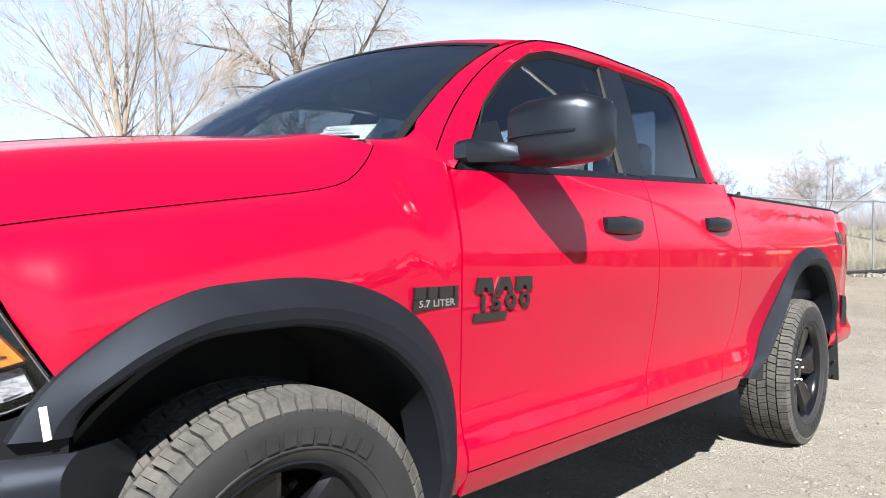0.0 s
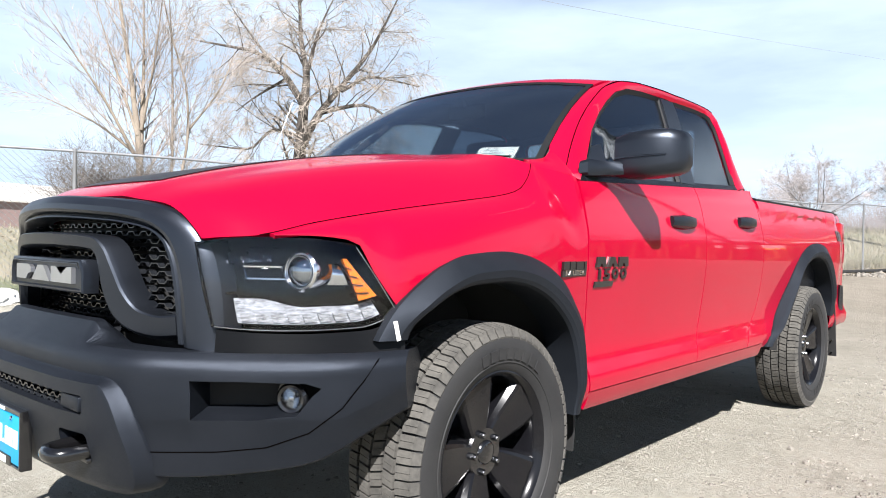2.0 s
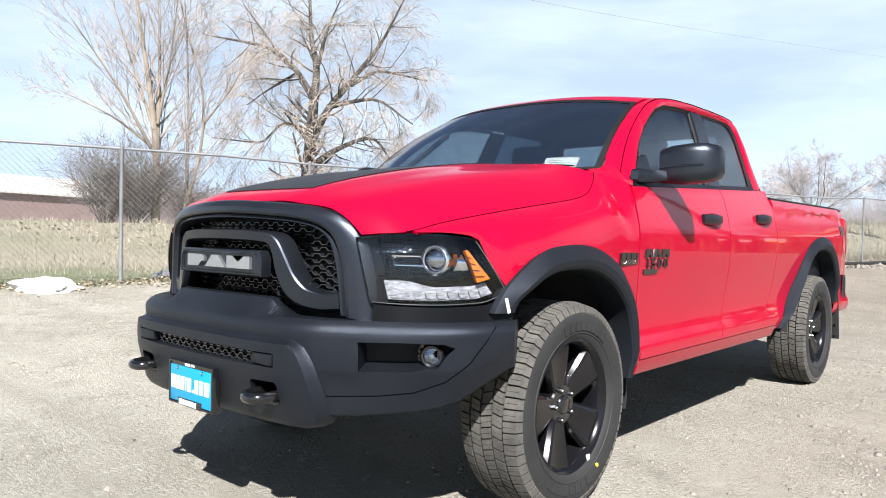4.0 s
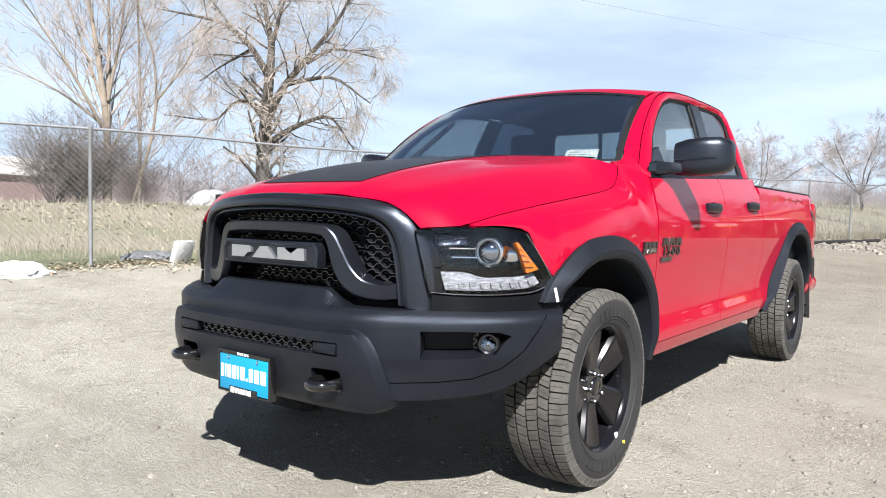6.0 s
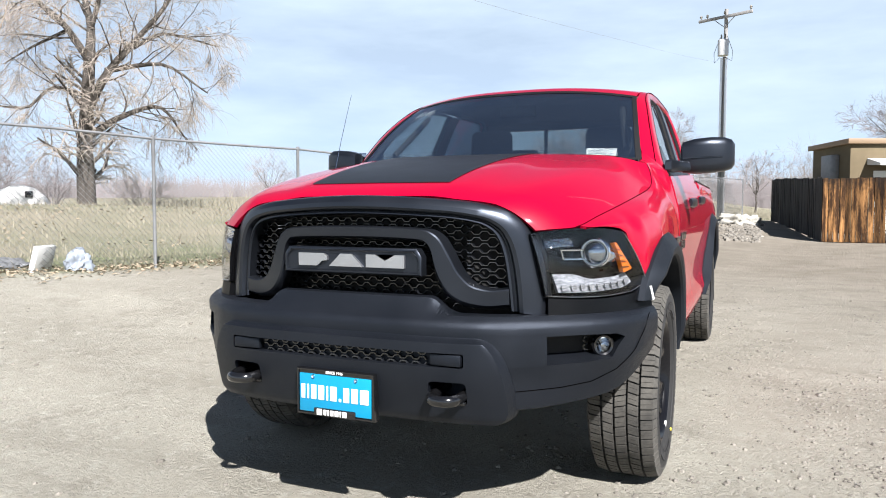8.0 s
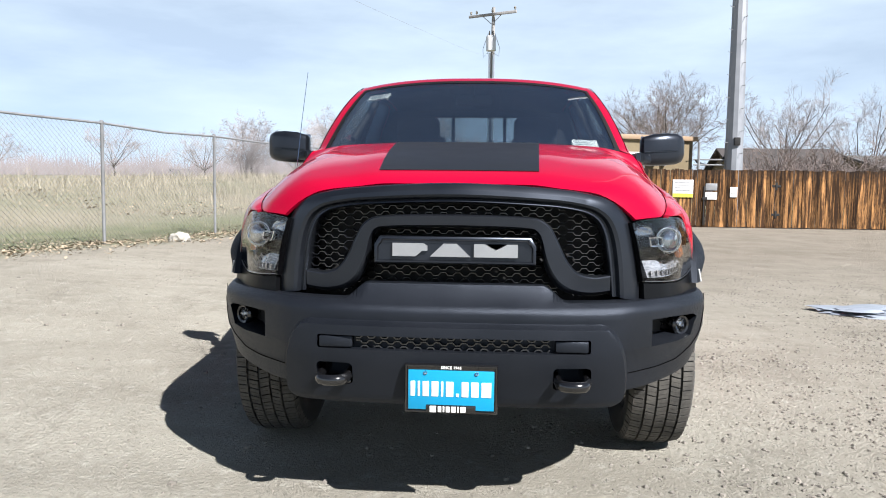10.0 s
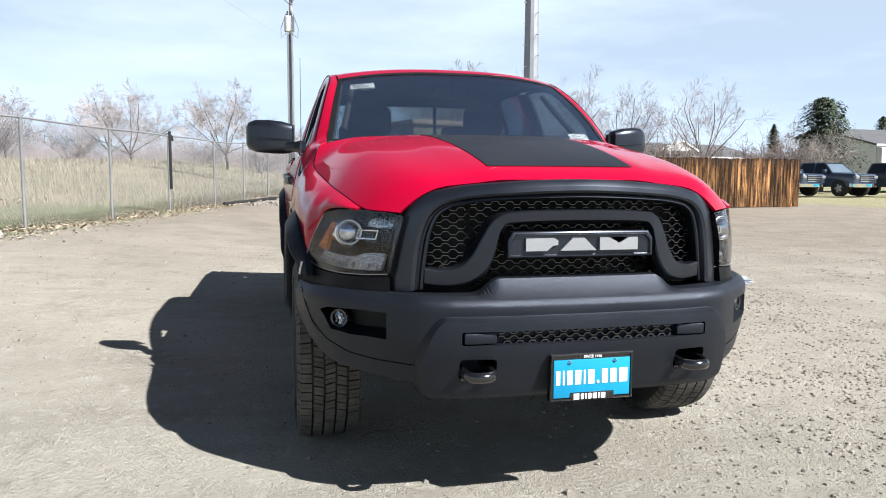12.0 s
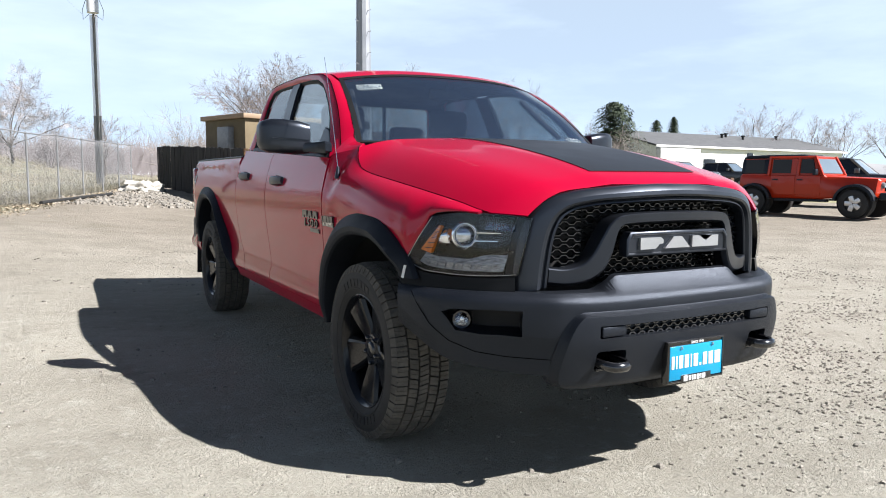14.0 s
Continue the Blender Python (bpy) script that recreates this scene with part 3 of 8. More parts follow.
# ---- fender ----
SEAM = path_through([(0.631, -0.842, 1.078), (0.690, -0.805, 1.084), (0.759, -0.742, 1.090), (0.808, -0.60, 1.126), (0.850, -0.36, 1.170), (0.876, -0.08, 1.212), (0.891, 0.14, 1.246), (0.894, 0.22, 1.268), (0.880, 0.30, 1.325), (0.857, 0.345, 1.372)])


def seam_at(y):
    lo, hi = 0.0, 1.0
    for _ in range(26):
        mid = (lo + hi) / 2
        if SEAM(mid).y < y:
            lo = mid
        else:
            hi = mid
    return SEAM((lo + hi) / 2)


HL_TOP = path_through([(0.631, -0.842, 1.072), (0.772, -0.744, 1.0895), (0.843, -0.640, 1.092), (0.893, -0.523, 1.079), (0.925, -0.475, 0.99), (0.967, -0.425, 0.897)])


def hl_top_at(y):
    lo, hi = 0.0, 1.0
    for _ in range(26):
        mid = (lo + hi) / 2
        if HL_TOP(mid).y < y:
            lo = mid
        else:
            hi = mid
    return HL_TOP((lo + hi) / 2)


def fender_low(y):
    """Lower edge of the fender at y: lamp, then wheel arch, then sill."""
    if y < -0.425:
        return hl_top_at(y)
    r = 0.610 - 0.115 * smooth01((y - 0.22) / 0.25)
    d = r * r - y * y
    z = AXLE_Z + math.sqrt(d) if d > 0 else 0.47
    z = max(z, 0.47) if y > 0 else max(z, 0.897)
    return Vector((SIDE(z) if y > -0.2 else 0.967 + (SIDE(z) - 0.967) * smooth01((y + 0.425) / 0.225), y, z))


def fender_high(y):
    if y < 0.345:
        return seam_at(y)
    t = (y - 0.345) / (0.525 - 0.345)
    return Vector((0.857 + 0.078 * smooth01(t), y, 1.372 - 0.035 * t))


bm = bmesh.new()
ys = [-0.712, -0.69, -0.66, -0.62, -0.58, -0.54, -0.51, -0.48, -0.455, -0.43, -0.40, -0.36, -0.31, -0.25, -0.18, -0.1, 0, 0.08, 0.15, 0.20, 0.24, 0.28, 0.315, 0.345, 0.38, 0.42, 0.46, 0.48, 0.50, 0.512, 0.525]


def fender_f(u, v):
    k = u * (len(ys) - 1)
    y = ys[int(round(k))]
    hi, lo = fender_high(y), fender_low(y + 0.04 * max(y - 0.45, 0) / 0.075)
    lo = lo.copy()
    out = max(SIDE(1.05) - 0.004, lo.x) if y > -0.43 else lo.x + 0.02 * (y + 0.74)
    c = Vector((out, y, hi.z - min(0.012, 0.3 * max(hi.z - lo.z, 0.0)) - 0.10 * (hi.z - lo.z)))
    t = 1 - v
    p = (1 - t) ** 2 * hi + 2 * t * (1 - t) * c + t * t * lo
    k = smooth01((y - 0.10) / 0.36)
    if k <= 0:
        return p.x, y, p.z
    # towards the door the panel takes on the door's own section
    z = lo.z + (hi.z - lo.z) * v
    x = SIDE(z) + (hi.x - SIDE(hi.z)) * smooth01((v - 0.55) / 0.45)
    yy = y + (DOOR_F(max(z, 0.5)) - GAP - 0.525) * max(y - 0.45, 0) / 0.075
    return p.x + (x - p.x) * k, yy, p.z + (z - p.z) * k


sheet(bm, fender_f, len(ys) - 1, 18)
both("fender", thick(outward(bm, (1, 0, 0.4)), 0.012), M_RED, truck, "glossy red front fender")

bm = bmesh.new()
tube(bm, [SEAM(0.13 + 0.87 * k / 30) + Vector((0.001, 0, 0.0005)) for k in range(31)], 0.0016, 6)
both("hood_gap", bm, M_GAP, truck, "dark gap beside the hood")

# red corner between the hood, the windscreen and the mirror
COWL_UP = path_through([(0.822, 0.352, 1.392), (0.820, 0.44, 1.402), (0.812, 0.50, 1.415), (0.800, 0.56, 1.452)])
bm = bmesh.new()


def corner_f(u, v):
    a, b2 = fender_high(0.340 + 0.185 * u), COWL_UP(u)
    p = a + (b2 - a) * v
    return p + Vector((0.6, 0, 0.8)) * 0.006 * math.sin(math.pi * v)


sheet(bm, corner_f, 12, 6)
both("cowl_corner", thick(outward(bm, (0.6, 0, 0.8)), 0.02), M_RED, truck)

# ---- bonnet ----
HOOD_ZC = curve_through((-0.888, -0.87, -0.82, -0.72, -0.50, -0.2, 0.1, 0.30), (1.192, 1.208, 1.236, 1.268, 1.322, 1.378, 1.418, 1.434))
HOOD_H = curve_through((0, 0.40, 0.48, 0.56, 0.66, 0.77, 0.87, 0.94, 1.0), (1.0, 0.993, 0.958, 0.900, 0.848, 0.765, 0.545, 0.290, 0.0))


def hood_point(u, v):
    s = SEAM(0.015 + 0.985 * v)
    yc = -0.888 + (0.25 + 0.888) * ((s.y + 0.842) / (0.345 + 0.842)) ** 1.0
    zc = HOOD_ZC(yc)
    x = s.x * u
    y = yc + (s.y - yc) * u ** 2.2
    z = s.z + (zc - s.z) * HOOD_H(u)
    return Vector((x, y, z))


bm = bmesh.new()
VS = [0, 0.006, 0.015, 0.03, 0.05, 0.08, 0.11, 0.15] + [0.19 + 0.81 * k / 24 for k in range(25)]
US = [k / 24 for k in range(-24, 25)]
rows = []
for v in VS:
    row = []
    for u in US:
        p = hood_point(abs(u), v)
        row.append(bm.verts.new((math.copysign(p.x, u) if u else 0.0, p.y, p.z)))
    rows.append(row)
for a, b in zip(rows, rows[1:]):
    for k in range(len(US) - 1):
        bm.faces.new((a[k], a[k + 1], b[k + 1], b[k]))
hood = part("hood", thick(outward(bm, (0, 0, 1)), 0.014), M_RED, truck, "glossy red hood with a raised middle")

# matte black decal on the bonnet
bm = bmesh.new()


def decal(u, v):
    vv = 0.125 + 0.865 * v
    half = 0.300 + 0.060 * v
    s = SEAM(0.015 + 0.985 * vv)
    p = hood_point(abs(2 * u - 1) * half / s.x, vv)
    return (2 * u - 1) * half, p.y, p.z + 0.0035


sheet(bm, decal, 20, 26)
part("hood_decal", thick(outward(bm, (0, 0, 1)), 0.002), M_STRIPE, hood, "matte black hood decal")

# ---- windscreen, cowl and roof ----


def ws_low(u):
    x = (2 * u - 1) * 0.812
    return Vector((x, 0.255 + 0.235 * (abs(x) / 0.812) ** 2.2, 1.392 + 0.012 * (abs(x) / 0.812) ** 2))


def ws_high(u):
    x = (2 * u - 1) * 0.695
    return Vector((x, 0.930 + 0.138 * (abs(x) / 0.695) ** 2.4, 1.850 - 0.040 * (abs(x) / 0.695) ** 2.6))


def ws(u, v, lift=0.0):
    a, b = ws_low(u), ws_high(u)
    p = a + (b - a) * v
    return p + Vector((0, -0.6, 0.8)) * (lift + 0.030 * math.sin(math.pi * v))


bm = bmesh.new()
sheet(bm, lambda u, v: ws(0.012 + 0.976 * u, 0.01 + 0.985 * v), 24, 12)
windscreen = part("windscreen", thick(outward(bm, (0, -1, 1)), 0.005), M_GLASS, truck, "clear windscreen with paper stickers")
windscreen.visible_shadow = False
bm = bmesh.new()
for lo_u, hi_u, lo_v, hi_v in ((0.0, 0.016, 0, 1), (0.984, 1.0, 0, 1), (0.016, 0.984, 0.955, 1.0), (0.016, 0.984, 0, 0.02)):
    sheet(bm, lambda u, v: ws(lo_u + (hi_u - lo_u) * u, lo_v + (hi_v - lo_v) * v, 0.0025), 12, 10)
part("windscreen_seal", outward(bm, (0, -1, 1)), M_SEAL, windscreen, "black windscreen border")

bm = bmesh.new()


def cowl(u, v):
    a = hood_point(abs(2 * u - 1) * 0.93, 1.0)
    a = Vector((math.copysign(a.x, 2 * u - 1), a.y - 0.01, a.z - 0.03))
    return a + (ws_low(u) + Vector((0, 0.03, -0.012)) - a) * v


sheet(bm, cowl, 24, 4)
part("cowl", thick(outward(bm, (0, 0, 1)), 0.01), M_PLASTIC, truck, "black plastic cowl")

for x0, x1, ang in ((-0.62, -0.02, 0), (0.08, 0.70, 0)):
    bm = bmesh.new()
    pts = []
    for k in range(9):
        x = x0 + (x1 - x0) * k / 8
        u = (x / 0.80 + 1) / 2
        pts.append(ws(u, 0.012 + 0.020 * math.sin(math.pi * k / 8), 0.014))
    tube(bm, pts, [0.004 + 0.004 * math.sin(math.pi * k / 8) for k in range(9)], 6)
    tube(bm, [ws((x0 / 0.8 + 1) / 2 + 0.1, -0.04, 0.01), pts[2], pts[4]], 0.007, 6)
    part("wiper", bm, M_GLOSSBLACK, truck, "black windscreen wiper")

ROOF_Y1 = 2.455


ROOF_Z = curve_through((0, 0.04, 0.12, 0.30, 0.55, 0.85, 1.0), (1.850, 1.874, 1.897, 1.921, 1.928, 1.918, 1.902))


def roof(u, v):
    w = 2 * u - 1
    a = ws_high(u)
    y = a.y + (ROOF_Y1 - a.y) * v
    edge = 0.695 + 0.018 * smooth01(v * 3)
    x = w * edge
    zc = ROOF_Z(v)
    side_drop = (0.040 * (1 - smooth01(v * 2.5)) + 0.034 * smooth01(v * 2.5))
    return Vector((x, y, zc - side_drop * abs(w) ** 2.6 - 0.012 * smooth01((v - 0.9) / 0.1)))


bm = bmesh.new()
sheet(bm, roof, 28, 22)
part("roof", thick(outward(bm, (0, 0, 1)), 0.03), M_RED, truck, "glossy red cab roof")

# side frames: pillars and roof rail round the side windows
WIN1 = [(0.70, 1.405), (0.81, 1.538), (0.92, 1.630), (1.03, 1.702), (1.15, 1.765), (1.30, 1.808), (1.47, 1.824), (1.655, 1.830), (1.632, 1.72), (1.607, 1.60), (1.58, 1.49), (1.557, 1.391), (1.30, 1.379), (1.0, 1.366)]
WIN2 = [(1.738, 1.400), (1.755, 1.50), (1.775, 1.62), (1.795, 1.74), (1.812, 1.834), (1.95, 1.842), (2.12, 1.844), (2.25, 1.840), (2.312, 1.822), (2.335, 1.76), (2.336, 1.64), (2.333, 1.52), (2.327, 1.445), (2.308, 1.428), (2.05, 1.415)]


def on_side(y, z, lift=0.0):
    return Vector((GREEN(z) + lift, y, z))


def rail_edge(y):
    """Where the roof meets the side frame."""
    if y < 1.08:
        t = (y - 0.49) / (1.08 - 0.49)
        p = ws(1.0, t)
        return p
    v = (y - 1.08) / (ROOF_Y1 - 1.08)
    p = roof(1.0, v)
    return Vector((p.x, y, p.z))


def frame_strip(t, lift):
    """Points along the side frame, t of the way from the windows to the roof's edge."""
    ins = [(0.62, 1.372)] + [(y - 0.012, z + 0.016) for y, z in WIN1[0:8]] + [(1.73, 1.850)] + [(y + 0.004, z + 0.012) for y, z in WIN2[4:9]]
    outs = (0.50, 0.57, 0.70, 0.82, 0.93, 1.03, 1.20, 1.40, 1.62, 1.73, 1.82, 1.96, 2.13, 2.27, 2.37)
    out = []
    for (yi, zi), yo in zip(ins, outs):
        a = on_side(yi, zi)
        b = rail_edge(yo) if yo > 0.51 else Vector((0.835, yo, 1.372))
        way = Vector((0.7, -0.15 if yo < 1.1 else 0, 0.7)).normalized()
        out.append(a + (b - a) * t + way * (0.020 * math.sin(math.pi * t) * (1.0 if yo > 0.5 else 0.2) + lift))
    return out


def frame_seam():
    return path_through([tuple(p) for p in frame_strip(0.52, 0.0005)])


def frame_side():
    """Pillar, rail and rear pillar as one ring of strips round the two windows."""
    bm = bmesh.new()
    # windscreen pillar and roof rail: from the roof's edge down to the window's upper edge
    ins = [(0.560, 1.328), (0.62, 1.372)] + [(y - 0.012, z + 0.016) for y, z in WIN1[0:8]] + [(1.73, 1.850)] + [(y + 0.004, z + 0.012) for y, z in WIN2[4:12]] + [(2.345, 1.45), (2.36, belt(2.36))]
    outs = [(0.46, 0), (0.50, 0)] + [(0.57, 0), (0.70, 0), (0.82, 0), (0.93, 0), (1.03, 0), (1.20, 0), (1.40, 0), (1.62, 0)] + [(1.73, 0)] + [(1.82, 0), (1.96, 0), (2.13, 0), (2.27, 0), (2.37, 0), (2.445, 0), (2.455, 1.72), (2.470, 1.58)] + [(2.505, 1.47), (2.525, belt(2.52))]
    rows = []
    for (yi, zi), (yo, zo) in zip(ins, outs):
        a = on_side(yi, zi)
        if zo:
            b = Vector((GREEN(zo) - 0.012, yo, zo))
        else:
            b = rail_edge(yo)
            if yo < 0.51:
                b = Vector((0.835, yo, 1.372))
        row = []
        for k in range(7):
            t = k / 6
            p = a + (b - a) * t
            bulge = 0.020 * math.sin(math.pi * t) * (1.0 if yo > 0.5 else 0.2)
            p += Vector((0.7, -0.15 if yo < 1.1 else 0, 0.7)).normalized() * bulge
            row.append(bm.verts.new(p))
        rows.append(row)
    for a, b in zip(rows, rows[1:]):
        for k in range(6):
            bm.faces.new((a[k], a[k + 1], b[k + 1], b[k]))
    return thick(outward(bm, (1, 0, 0.3)), 0.02)


both("cab_frame", frame_side(), M_RED, truck, "glossy red pillars and roof rail")
bm = frame_side()
bmesh.ops.translate(bm, verts=bm.verts, vec=(-0.030, 0, -0.008))
both("inner_pillar_trim", bm, M_CLOTH, truck, "dark pillar trim inside the cab")

# seam between the door frames and the roof rail
bm = bmesh.new()
seam = frame_seam()
tube(bm, [seam(k / 40) for k in range(41)], 0.0022, 6)
both("door_frame_gap", bm, M_GAP, truck, "dark seam above the doors")

# belt line under the windows
bm = bmesh.new()
sheet(bm, lambda u, v: (GREEN(belt(0.60 + 1.75 * u) + 0.026 * v) + 0.004 * (1 - v), 0.60 + 1.75 * u, belt(0.60 + 1.75 * u) + 0.002 + 0.024 * v), 16, 3)
both("belt_moulding", thick(outward(bm, (1, 0, 0)), 0.02), M_PLASTIC, truck, "black belt moulding")


def window_pane(outline, inset):
    bm = bmesh.new()
    bm.faces.new([bm.verts.new(on_side(y, z, -inset)) for y, z in outline])
    bmesh.ops.triangulate(bm, faces=bm.faces)
    bmesh.ops.subdivide_edges(bm, edges=bm.edges, cuts=3, use_grid_fill=True)
    for v in bm.verts:
        v.co.x = GREEN(v.co.z) - inset
    return thick(outward(bm, (1, 0, 0)), 0.004)


def window_rim(outline, wide, inset):
    bm = bmesh.new()
    c = Vector((sum(y for y, z in outline) / len(outline), sum(z for y, z in outline) / len(outline)))
    a, b = [], []
    n = len(outline)
    for k, (y, z) in enumerate(outline):
        p, q = Vector(outline[k - 1]), Vector(outline[(k + 1) % n])
        d = (q - p).normalized()
        out = Vector((d.y, -d.x))
        if out.dot(Vector((y, z)) - c) < 0:
            out = -out
        i, o = Vector((y, z)) - out * wide * 0.4, Vector((y, z)) + out * wide * 0.8
        a.append(bm.verts.new(on_side(i.x, i.y, -inset)))
        b.append(bm.verts.new(on_side(o.x, o.y, 0.002)))
    for k in range(n):
        bm.faces.new((a[k], a[(k + 1) % n], b[(k + 1) % n], b[k]))
    return thick(outward(bm, (1, 0, 0)), 0.006)


for ob in both("side_window", window_pane(WIN1, 0.016), M_SIDEGLASS, truck, "lightly tinted front door window"):
    ob.visible_shadow = False
for ob in both("side_window", window_pane(WIN2, 0.016), M_TINT, truck, "dark privacy glass of the rear door"):
    ob.visible_shadow = False
both("window_seal", window_rim(WIN1, 0.018, 0.016), M_SEAL, truck)
both("window_seal", window_rim(WIN2, 0.018, 0.016), M_SEAL, truck)
# black applique between the windows
bm = bmesh.new()
sheet(bm, lambda u, v: on_side(1.562 + 0.098 * v + (0.172 - 0.022 * v) * u, 1.395 + 0.447 * v, 0.004), 6, 10)
both("pillar_trim", thick(outward(bm, (1, 0, 0)), 0.03), M_TRIM, truck, "satin black trim between the door windows")
# black corner under the mirror
bm = bmesh.new()
prism(bm, [on_side(0.60, 1.345, 0.004), on_side(0.84, 1.372, 0.004), on_side(0.84, 1.50, 0.003), on_side(0.745, 1.475, 0.003), on_side(0.66, 1.395, 0.003)], (-0.03, 0, 0))
both("mirror_corner", solid(bm), M_TRIM, truck, "black corner panel")

# back of the cab
bm = bmesh.new()


def back_body(span):
    bm = bmesh.new()
    rings = []
    for y in span:
        ring = [(-0.92, y, 0.5), (0.92, y, 0.5), (0.92, y, 1.36), (0.81, y, 1.60), (0.73, y, 1.80), (0.64, y, 1.875), (-0.64, y, 1.875), (-0.73, y, 1.80), (-0.81, y, 1.60), (-0.92, y, 1.36)]
        rings.append(ring)
    loft(bm, rings)
    solid(bm)
    c = bmesh.new()
    block(c, (-0.62, 2.3, 1.44), (0.62, 2.6, 1.79), 0.03)
    return carve(bm, [solid(c)])


part("cab_back", back_body((2.414, 2.448)), M_RED, truck)
part("cab_back_trim", back_body((2.396, 2.412)), M_CLOTH, truck, "dark trim round the rear window")
bm = bmesh.new()
block(bm, (-0.63, 2.424, 1.43), (0.63, 2.430, 1.80))
ob = part("rear_window", bm, M_REARGLASS, truck, "sliding rear window")
ob.visible_shadow = False
for x in (-0.21, 0.21):
    bm = bmesh.new()
    block(bm, (x - 0.014, 2.416, 1.44), (x + 0.014, 2.440, 1.79), 0.004)
    part("slider_bar", bm, M_GLOSSBLACK, ob)

# ---- bed ----
BED0, BED1 = 2.535, 4.630


# upper edge of the rear wheel opening: a long slope ahead of the wheel, steep behind it
REAR_ARCH = curve_through((2.60, 2.74, 2.90, 3.06, 3.22, 3.40, 3.60, 3.78, 3.90, 3.97, 4.01, 4.035), (0.500, 0.590, 0.705, 0.840, 0.965, 1.048, 1.078, 1.062, 1.000, 0.900, 0.760, 0.500))


def bed_low(y):
    return max(REAR_ARCH(y), 0.505) if 2.60 < y < 4.035 else 0.505


def bed_x(y, z):
    return SIDE(z) - 0.004 - 0.045 * smooth01((y - 4.25) / 0.38) * (0.4 + 0.6 * smooth01((z - 0.5) / 0.5)) + (0.012 if z > 1.3 else 0)


bm = bmesh.new()
ys_bed = sorted({*np.linspace(BED0, BED1, 46).round(3), 2.60, 3.90, 3.93, 3.97, 3.99, 4.01, 4.02, 4.029, 4.0349})
rows = []
for y in ys_bed:
    z0 = bed_low(y)
    rows.append([bm.verts.new((bed_x(y, z0 + (1.368 - z0) * j / 22), y, z0 + (1.368 - z0) * j / 22)) for j in range(23)])
for a, b in zip(rows, rows[1:]):
    for j in range(22):
        bm.faces.new((a[j], a[j + 1], b[j + 1], b[j]))
both("bed_side", thick(outward(bm, (1, 0, 0)), 0.05), M_RED, truck, "glossy red bed side")
bm = bmesh.new()
sheet(bm, lambda u, v: (bed_x(BED0 + (BED1 - BED0) * u, 1.36) - 0.075 + 0.078 * v, BED0 + (BED1 - BED0) * u, 1.371 + 0.010 * math.sin(math.pi * v)), 14, 5)
both("bed_rail", thick(outward(bm, (0, 0, 1)), 0.012), M_PLASTIC, truck, "black bed rail cap")
bm = bmesh.new()
block(bm, (-0.90, BED0, 0.78), (0.90, BED1, 0.82))
block(bm, (-0.90, BED0, 0.80), (0.90, BED0 + 0.04, 1.36))
for s in (-1, 1):
    block(bm, (min(s * 0.55, s * 0.92), 3.15, 0.80), (max(s * 0.55, s * 0.92), 4.0, 1.05), 0.04)
part("bed_floor", bm, M_PLASTIC, truck, "black bed floor")
bm = bmesh.new()
block(bm, (-0.80, BED1 - 0.05, 0.74), (0.80, BED1 + 0.015, 1.372), 0.015)
part("tailgate", bm, M_RED, truck, "glossy red tailgate")
bm = bmesh.new()
block(bm, (0.80, BED1 - 0.10, 0.93), (0.948, BED1 + 0.012, 1.30), 0.02)
both("tail_lamp", bm, M_TAIL, truck, "red tail lamp")
bm = bmesh.new()
rings = []
for x in np.linspace(-0.97, 0.97, 21):
    y = 4.79 - 0.26 * (abs(x) / 0.97) ** 3.5
    rings.append([(x, y - 0.10, 0.81), (x, y - 0.01, 0.80), (x, y + 0.005, 0.74), (x, y, 0.62), (x, y - 0.03, 0.585), (x, y - 0.14, 0.60)])
loft(bm, rings)
part("rear_bumper", solid(bm), M_PLASTIC, truck, "black rear bumper")

# faint side decal near the tail
bm = bmesh.new()
for k in range(5):
    y0 = 4.22 + 0.062 * k
    z0 = 1.15
    q = [(y0 + 0.012, z0), (y0 + 0.055, z0), (y0 + 0.045, z0 + 0.075), (y0, z0 + 0.075)]
    prism(bm, [(bed_x(y, z) + 0.0035, y, z) for y, z in q], (-0.003, 0, 0))
both("bed_decal", solid(bm), M_GRAPHITE, truck, "dark lettering bars on the bed side")

# ---- wheel arches ----


def flare(outer, inner, base, n=56):
    """A flare between its upper and lower edges, each a smooth line of (y, z): a sloping face, a crease and an upright lip."""
    bm = bmesh.new()
    o_at, i_at = path_through([(0, y, z) for y, z in outer]), path_through([(0, y, z) for y, z in inner])
    rings = []
    for k in range(n + 1):
        t = k / n
        o, i = o_at(t), i_at(t)
        thin = 0.45 + 0.55 * min(smooth01(t / 0.10), smooth01((1 - t) / 0.10))
        ring = []
        for w, x in ((0.0, -0.02), (0.0, 0.005), (0.05, 0.011), (0.30, 0.031), (0.54, 0.047), (0.59, 0.050), (0.82, 0.048), (0.94, 0.042), (1.0, 0.030), (1.0, -0.09), (0.72, -0.09)):
            p = o + (i - o) * w
            b = base(p.y)
            if w < 0.3:
                b = min(b, SIDE(max(p.z, 0.6)))
            ring.append((b + (x * thin if x > 0 else x), p.y, p.z))
        rings.append(ring)
    loft(bm, rings)
    return solid(bm)


